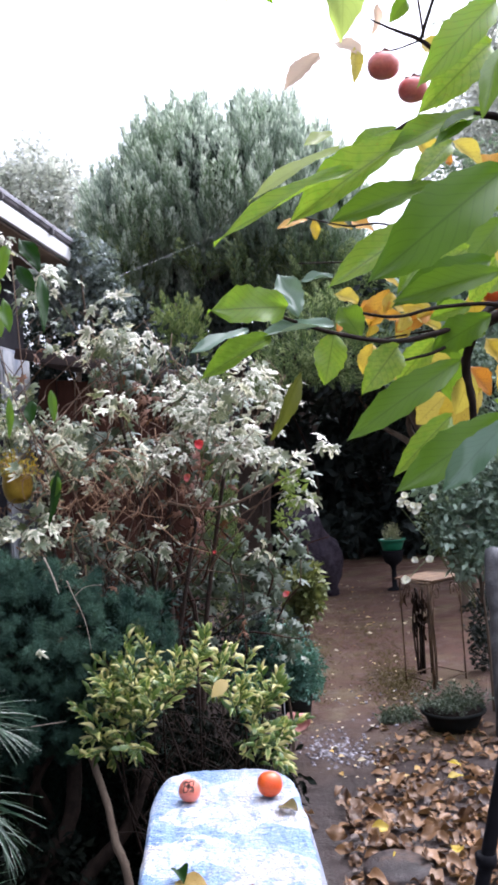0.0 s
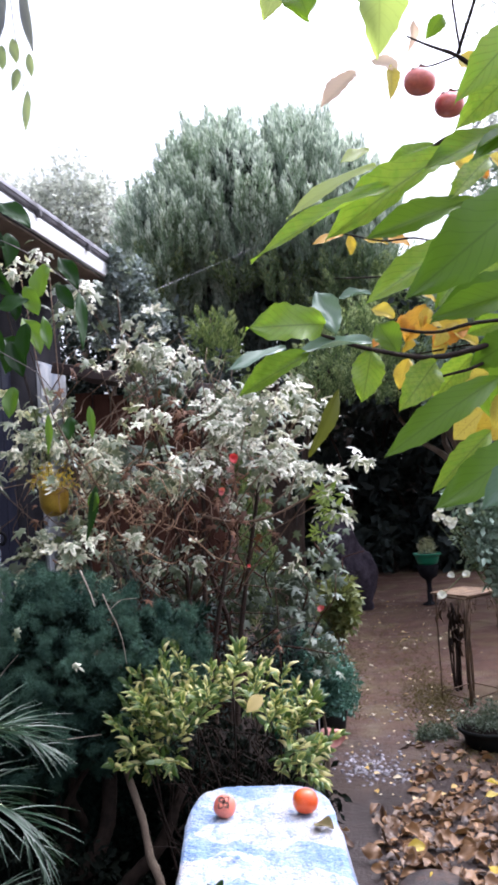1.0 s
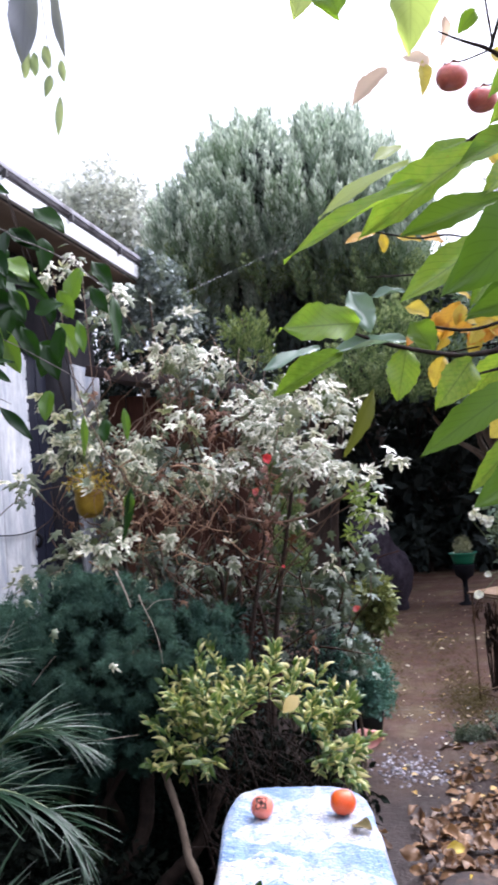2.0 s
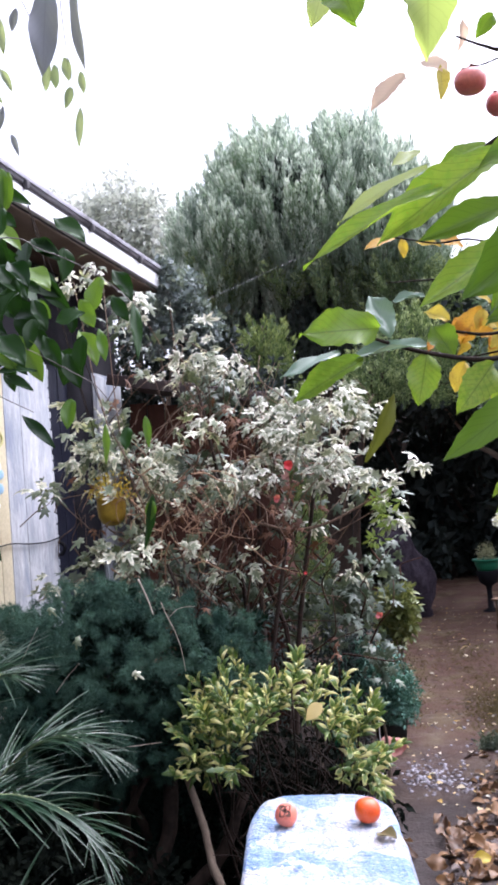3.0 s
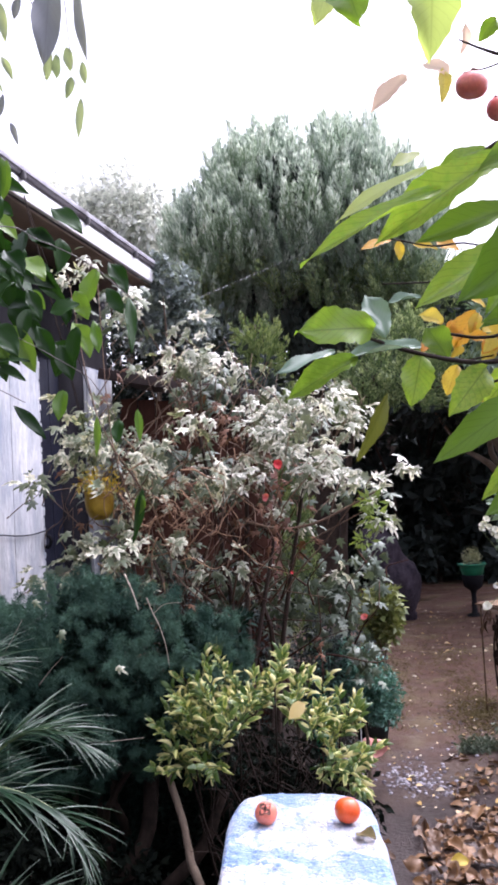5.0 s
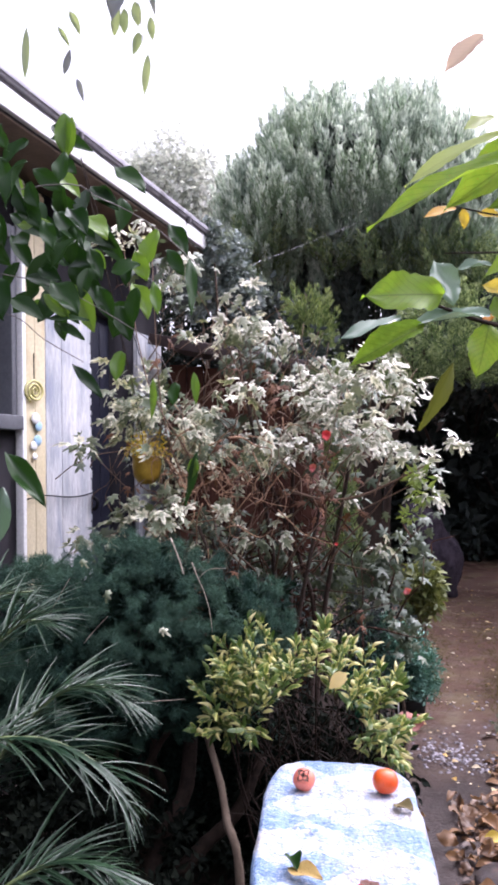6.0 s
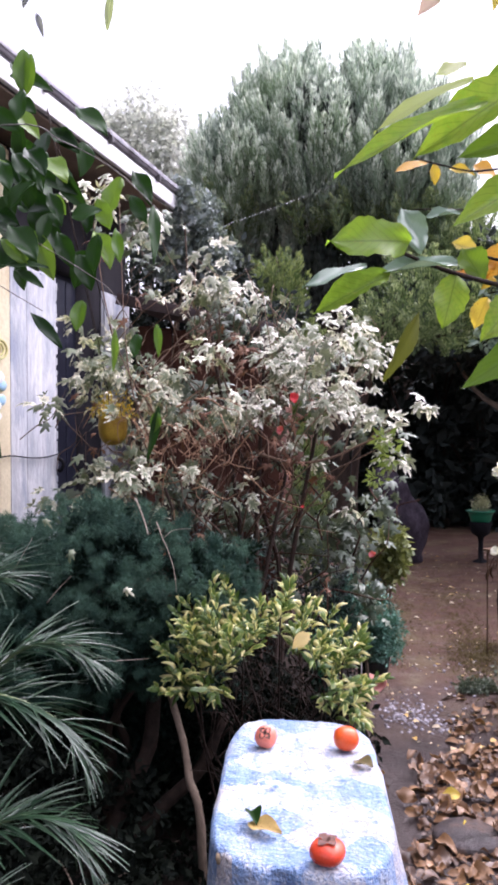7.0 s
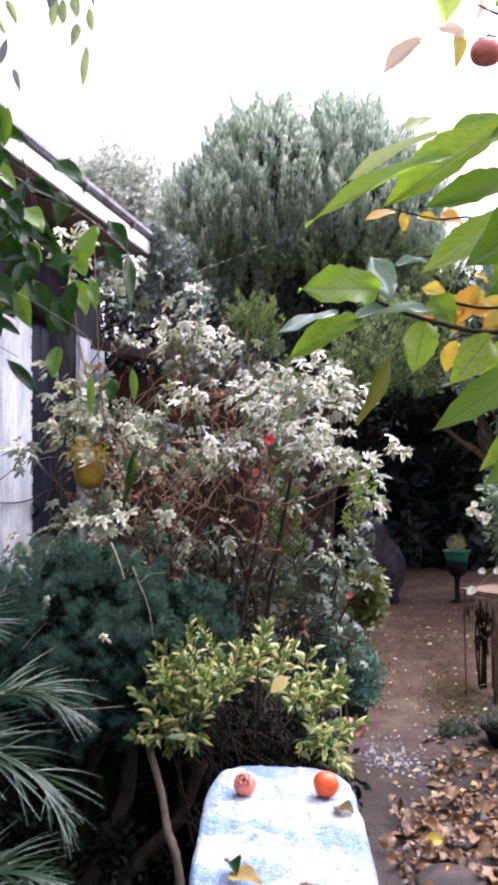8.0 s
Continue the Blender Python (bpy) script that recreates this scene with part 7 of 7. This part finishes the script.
def potted(name, at, r, h, skin, label, leaf_mat, n, size, spread, seed=51):
    x, y, z = at
    p = thing(name, at, label, "potted plant")
    bm = lathe([(r * 0.72, 0), (r * 0.86, h * 0.5), (r * 0.97, h * 0.86), (r * 1.06, h * 0.87), (r * 1.07, h), (r * 0.97, h), (r * 0.94, h * 0.86), (r * 0.3, h * 0.84)], 24, Matrix.Translation(at))
    pot = part("pot", bm, skin, p)
    part("soil", lathe([(r * 0.9, h * 0.85), (r * 0.92, h * 0.9), (r * 0.02, h * 0.93)], 16, Matrix.Translation(at)), M_SOIL, pot)
    if n:
        pts, d = in_blobs([((x, y, z + h + spread[2] * 0.8), spread)], n, 0.2)
        part("foliage", scatter("foliage", clump_shape(22, 0.32, 0.12, seed), poses(pts, d + (0, 0, 0.6), rnd(n) + (0, 0, 1), [size] * n), leaf_mat), leaf_mat, p)["kind"] = "stuff"
    return p


def build_pedestal(x, y, h):
    s = thing("pedestal", (x, y, 0), "slim black metal plant pedestal", "stand")
    part("column", lathe([(0.1, -0.02), (0.1, 0.02), (0.035, 0.05), (0.03, h * 0.5), (0.04, h - 0.2), (0.11, h - 0.15), (0.14, h - 0.02), (0.13, h), (0.12, h - 0.01), (0.01, h - 0.012)], 20, Matrix.Translation((x, y, 0))), M_BLACK, s)


build_pedestal(1.16, 11.0, 0.52)
potted("potted_succulent", (1.16, 11.0, 0.51), 0.165, 0.15, M_GREENPOT, "green plastic pot with a pale yellowish succulent", M_SUCCULENT, 34, 0.1, (0.17, 0.14, 0.1))
potted("dark_planter", (0.88, 5.45, 0.0), 0.19, 0.13, M_DKPOT, "black tub planted with grey-green leaves", M_SHADE, 70, 0.09, (0.26, 0.18, 0.07), 52)
potted("black_pot", (-0.1, 5.85, 0.0), 0.13, 0.24, M_DKPOT, "black pot in shade under the blue-green shrub", M_BLUE, 0, 0.08, (0.1, 0.1, 0.05), 54)
potted("teal_pot", (-0.38, 5.2, 0.12), 0.11, 0.36, M_GREENPOT, "green pot half hidden behind shrubs", M_BLUE, 14, 0.08, (0.12, 0.12, 0.06), 53)


def build_broken_pot():
    p = thing("terracotta_pot", (-0.12, 5.65, 0.03), "chipped terracotta pot lying on its side", "pot")
    m = Matrix.Translation((-0.1, 5.6, 0.055)) @ Matrix.Rotation(radians(100), 4, "X") @ Matrix.Rotation(radians(40), 4, "Y") @ Matrix.Diagonal((0.8, 0.62, 0.85, 1))
    bm = lathe([(0.055, -0.08), (0.075, 0.03), (0.088, 0.035), (0.09, 0.07), (0.08, 0.07), (0.068, 0.03), (0.045, -0.07)], 24)
    for v in bm.verts:
        if v.co.z > 0.05:
            v.co.z -= 0.03 * max(0, noise.noise(v.co * 17))
    bm.transform(m)
    part("body", bm, M_TERRA, p)


build_broken_pot()


def build_tag():
    t = thing("plant_tag", (-0.15, 5.0, 0), "small white plastic plant tag on a stake", "plant tag")
    part("stake", box(-0.153, -0.147, 4.98, 4.984, -0.02, 0.6, 0.001), M_TAG, t)
    part("plate", box(-0.172, -0.128, 4.972, 4.976, 0.53, 0.59, 0.0015), M_TAG, t)


build_tag()


def build_rose():
    r = leafy_tree("rose_bush", (1.2, 5.75, 0), [((1.12, 5.65, 1.45), (0.26, 0.25, 0.22)), ((1.32, 5.6, 1.2), (0.26, 0.25, 0.22)), ((0.95, 5.6, 1.3), (0.17, 0.2, 0.2)), ((1.3, 5.6, 1.62), (0.25, 0.25, 0.18)), ((0.92, 5.6, 1.52), (0.14, 0.2, 0.12)), ((1.15, 5.6, 1.05), (0.2, 0.2, 0.12))], 0.014, 250, 0.19,
                   M_ROSE, "leafy rose bush with white blooms", 0.3, 0.15, 61)
    for k, p in enumerate([(0.664, 5.4, 1.463), (0.635, 5.4, 1.405), (0.727, 5.4, 1.371), (0.837, 5.4, 1.445), (0.705, 5.4, 1.064), (0.799, 5.4, 1.058), (0.637, 5.4, 0.938), (0.68, 5.41, 1.42), (0.65, 5.42, 1.44), (0.71, 5.4, 1.4), (0.69, 5.4, 1.385), (0.745, 5.4, 1.4), (0.64, 5.4, 1.43), (0.72, 5.4, 1.35)]):
        flower("bloom", p, (0.06, 0.055, 0.07, 0.06, 0.06, 0.07, 0.08, 0.05, 0.05, 0.06, 0.05, 0.055, 0.05, 0.04)[k], M_WHITE, r, 14, k + 20)
        stem = tube(bmesh.new(), [(1.12, 5.72, 0.7 + 0.03 * k), (0.95, 5.6, 0.95 + 0.03 * k), p], 0.005, 0.002, 5, 5)
        part("cane", stem, M_GREENSTEM, r)


build_rose()


leafy_tree("dark_shrub", (1.55, 5.95, 0), [((1.5, 6.0, 0.5), (0.3, 0.25, 0.5)), ((1.4, 6.7, 0.35), (0.2, 0.2, 0.35)), ((1.75, 5.8, 0.7), (0.35, 0.3, 0.6))], 0.015, 340, 0.145,
           M_HEDGE, "dark evergreen shrub behind the roses", 0.28, 0.14, 62)


def build_grey_post():
    p = thing("stone_post", (1.15, 5.25, 0), "weathered pale grey stone post beside the roses", "post")
    bm = lathe([(0.055, -0.03), (0.055, 0.2), (0.055, 0.4), (0.05, 0.6), (0.05, 0.75), (0.056, 0.85), (0.06, 0.95), (0.058, 1.05), (0.045, 1.12), (0.01, 1.14)], 18, Matrix.Translation((1.15, 5.25, 0)))
    for v in bm.verts:
        v.co += Vector((noise.noise(v.co * 7), noise.noise(v.co * 7 + Vector((9, 0, 0))), 0)) * 0.014 + Vector((noise.noise(v.co * 23), noise.noise(v.co * 23 + Vector((3, 0, 0))), noise.noise(v.co * 19))) * 0.012
    part("shaft", bm, surface("pale_stone", (0.06, 0.06, 0.065), (0.24, 0.24, 0.25), 0.85, 10, 80, 0.6, 0.01), p)


build_grey_post()


def build_stake():
    s = thing("metal_stake", (0.08, 1.75, 0), "leaning black metal stake beside the table", "stake")
    part("rod", tube(bmesh.new(), [(0.074, 1.75, -0.04), (0.222, 1.75, 0.55), (0.307, 1.75, 0.88), (0.38, 1.75, 1.17)], 0.0135, 0.0135, 10, 4), M_BLACK, s)
    part("clamp", lathe([(0.014, -0.012), (0.02, -0.01), (0.021, 0.01), (0.014, 0.012)], 12, Matrix.Translation((0.322, 1.75, 0.945))), M_BLACK, s)


build_stake()


def build_bundle():
    """A cloth-covered heap where the path ends."""
    b = thing("covered_heap", (0.15, 11.0, 0), "heap covered with a faded dark purplish cloth", "covered heap")
    bm = bmesh.new()
    bmesh.ops.create_icosphere(bm, subdivisions=4, radius=1)
    for v in bm.verts:
        z = v.co.z * 0.5 + 0.5
        v.co = Vector((v.co.x * (0.34 - 0.1 * z) + 0.25 - 0.42 * z, v.co.y * 0.35, z * 1.15 - 0.04))
        v.co += v.co.normalized() * (0.14 * noise.noise(v.co * 3) + 0.09 * noise.noise(v.co * 7) + 0.03 * noise.noise(v.co * 19))
        v.co.x += 0.025 * math.sin(v.co.z * 4 + v.co.y * 16)
        v.co += Vector((0.1, 11.0, 0.0))
        v.co.z = max(v.co.z * 1.1, -0.05)
    part("cover", bm, M_TARP, b)


build_bundle()


def build_hanging_basket():
    b = thing("hanging_basket", (-1.36, 4.18, 1.6), "yellow glazed bowl hanging on thin wires", "basket")
    m = Matrix.Translation((-1.36, 4.18, 1.6))
    part("bowl", lathe([(0.025, 0.01), (0.05, 0.025), (0.067, 0.055), (0.073, 0.1), (0.071, 0.14), (0.078, 0.155), (0.066, 0.15), (0.065, 0.1), (0.055, 0.06), (0.02, 0.04)], 28, m), M_YELLOWPOT, b)
    for k in range(3):
        a = 2.1 * k + 0.4
        part("wire", tube(bmesh.new(), [(-1.36 + 0.07 * math.cos(a), 4.18 + 0.07 * math.sin(a), 1.745), (-1.38 + 0.06 * math.cos(a), 4.18 + 0.06 * math.sin(a), 2.0), (-1.735, 4.25, 3.36)], 0.0025, 0.002, 4, 4), M_STEM, b)
    n = 20
    pts, d = in_blobs([((-1.34, 4.16, 1.8), (0.11, 0.08, 0.09))], n, 0.2)
    part("plant", scatter("plant", clump_shape(20, 0.3, 0.14, 71), poses(pts, d + (0, 0, 0.3), rnd(n), [0.09] * n), M_YELLOW), M_YELLOW, b, "yellowing leaves")["kind"] = "stuff"


build_hanging_basket()


def build_ornament():
    at = HOUSE_M @ Vector((-0.62, -0.37, 2.12))
    o = thing("wall_ornament", at, "painted metal spiral sun with a pale blue pendant", "ornament")
    pts = [HOUSE_M @ Vector((-0.62 + (0.01 + 0.0045 * k) * math.cos(k * 0.8), -0.365, 2.12 + (0.01 + 0.002 * k) * 1.25 * math.sin(k * 0.8))) for k in range(22)]
    part("spiral", tube(bmesh.new(), pts, 0.006, 0.008, 6, 3), M_SPIRAL, o, "pale yellow painted spiral")
    part("hanger", tube(bmesh.new(), [HOUSE_M @ Vector((-0.62, -0.37, z)) for z in (2.19, 2.25, 2.33)], 0.003, 0.003, 5, 2), M_BLACK, o)
    for k, (s, z, r, mt) in enumerate(((-0.6, 1.97, 0.035, M_TAG), (-0.57, 1.93, 0.03, M_CHALK_BLUE), (-0.58, 1.85, 0.032, M_CHALK_BLUE), (-0.62, 1.82, 0.028, M_TAG), (-0.61, 1.76, 0.02, M_TAG))):
        bm = bmesh.new()
        bmesh.ops.create_icosphere(bm, subdivisions=2, radius=1)
        bm.transform(HOUSE_M @ Matrix.Translation((s, -0.373, z)) @ Matrix.Diagonal((r * 1.3, r * 0.25, r, 1)))
        part("pendant", bm, mt, o)


build_ornament()

# ---- grass and fallen leaves ----
def build_grass():
    blade = leaf_shape(1, 0.1, rows=4, cols=1, fold=0.3, droop=0.35, belly=0.3)
    beds = [(0.62, 6.2, 0.1, 0.4, 900), (0.68, 7.2, 0.12, 0.5, 900), (0.6, 8.4, 0.16, 0.6, 800), (0.02, 6.9, 0.08, 0.5, 700), (0.1, 8.0, 0.1, 0.5, 600), (0.85, 5.25, 0.15, 0.12, 300), (0.5, 9.8, 0.25, 0.7, 500), (0.75, 6.7, 0.05, 0.3, 700), (0.62, 6.6, 0.12, 0.5, 1400), (0.02, 7.4, 0.1, 0.6, 900)]
    at, way, size = [], [], []
    for x, y, rx, ry, n in beds:
        for _ in range(n):
            px, py = x + random.gauss(0, rx), y + random.gauss(0, ry)
            at.append((px, py, ground_height(px, py) - 0.003))
            way.append((random.gauss(0, 0.9), random.gauss(0, 0.9), 0.5))
            size.append(random.uniform(0.02, 0.055))
    ob = new("grass", scatter("grass", blade, poses(at, way, rnd(len(at)) + (0, -1, 0.5), size), M_GRASS))
    tagged(ob, "sparse ochre-brown withered grass along the path's edges", "grass", kind="stuff")


build_grass()


def build_scraps():
    """Small pale leaf scraps strewn over the path."""
    one = leaf_shape(1, 0.6, rows=4, cols=1, fold=0.3, droop=0.1, belly=0.45)
    at, size = [], []
    for _ in range(270):
        y = 4.6 + 7.5 * random.random() ** 1.4
        x = random.gauss(0.42 + 0.02 * (y - 5), 0.3)
        if -0.15 < x < 1.3:
            at.append((x, y, ground_height(x, y) + 0.008))
            size.append(random.choice((0.014, 0.02, 0.025, 0.03, 0.048)) * random.uniform(0.8, 1.2))
    way = [(random.gauss(0, 1), random.gauss(0, 1), random.uniform(-0.05, 0.15)) for _ in at]
    ob = new("leaf_scraps", scatter("leaf_scraps", one, poses(at, way, [(random.gauss(0, 0.3), random.gauss(0, 0.3) - 0.2, 1) for _ in at], size), M_PETAL))
    tagged(ob, "small pale leaf scraps strewn over the path", "leaves", kind="stuff")


build_scraps()


def build_litter():
    bed = thing("leaf_litter", (0.45, 4.0, 0), "thick scatter of curled brown fallen persimmon leaves", "fallen leaves")
    kinds = [leaf_mesh("leaf", leaf_shape(1, w, 8, 2, f, d, wv, 0.7, tw, 0.5, 0.04), M_LITTER) for w, f, d, wv, tw in
             ((0.68, 0.22, -0.35, 0.2, 0.3), (0.62, -0.22, 0.4, 0.22, -0.4), (0.74, 0.1, 0.25, 0.24, 0.2), (0.58, 0.38, -0.45, 0.16, 0.5), (0.7, -0.12, -0.25, 0.24, -0.2), (0.52, 0.5, 0.35, 0.16, 0.3))]
    kinds.append(leaf_mesh("leaf", leaf_shape(1, 0.6, 7, 2, 0.3, -0.1, 0.1, 0.8, 0.3, 0.47), M_YELLOW))
    made = 0
    while made < 290:
        y = random.triangular(2.7, 5.4, 3.9)
        x = random.uniform(-0.02, 0.25 * y + 0.15)
        if y > 4.5 and (x < 0.28 or random.random() < 0.35):
            continue
        if x < 0.05 + 0.06 * (y - 2.7) and random.random() < 0.8:
            continue
        if noise.noise(Vector((x * 4.2, y * 3.0, 3.7))) < -0.28 and random.random() < 0.75:
            continue
        if (Vector((x, y)) - Vector((0.315, 3.65))).length < 0.13 and random.random() < 0.85:
            continue
        b = Vector((x, y, ground_height(x, y) + random.uniform(0.005, 0.05)))
        a = random.uniform(0, 2 * math.pi)
        L = random.uniform(0.055, 0.115)
        way = Vector((math.cos(a), math.sin(a), random.uniform(-0.08, 0.16)))
        adopt(new("leaf", kinds[6 if made % 31 == 0 else made % 6]), bed, one_pose(b, b + way.normalized() * L, (random.gauss(0, 0.5), random.gauss(0, 0.5) - 0.2, 1)))
        made += 1
    n = 1100
    y = RNG.uniform(2.6, 5.5, n)
    x = RNG.uniform(0.1, 1, n) * (0.25 * y + 0.2)
    drift = np.array([noise.noise(Vector((p * 4.2, q * 3.0, 3.7))) for p, q in zip(x, y)]) > -0.28
    drift &= (x > 0.05 + 0.06 * (y - 2.7)) & ((y < 4.5) | (x > 0.35))
    x, y = x[drift], y[drift]
    n = len(x)
    at = np.stack((x, y, np.array([ground_height(p, q) for p, q in zip(x, y)]) + 0.008), 1)
    way = rnd(n) * (1, 1, 0.15)
    ob = part("under_layer", scatter("under_layer", leaf_shape(1, 0.6, 5, 1, 0.3, 0.1, 0.05, 0.8, 0.2, 0.47), poses(at, way, rnd(n, 0.3) + (0, 0, 1), RNG.uniform(0.035, 0.09, n)), M_LITTER), M_LITTER, bed)
    ob["kind"] = "stuff"


build_litter()
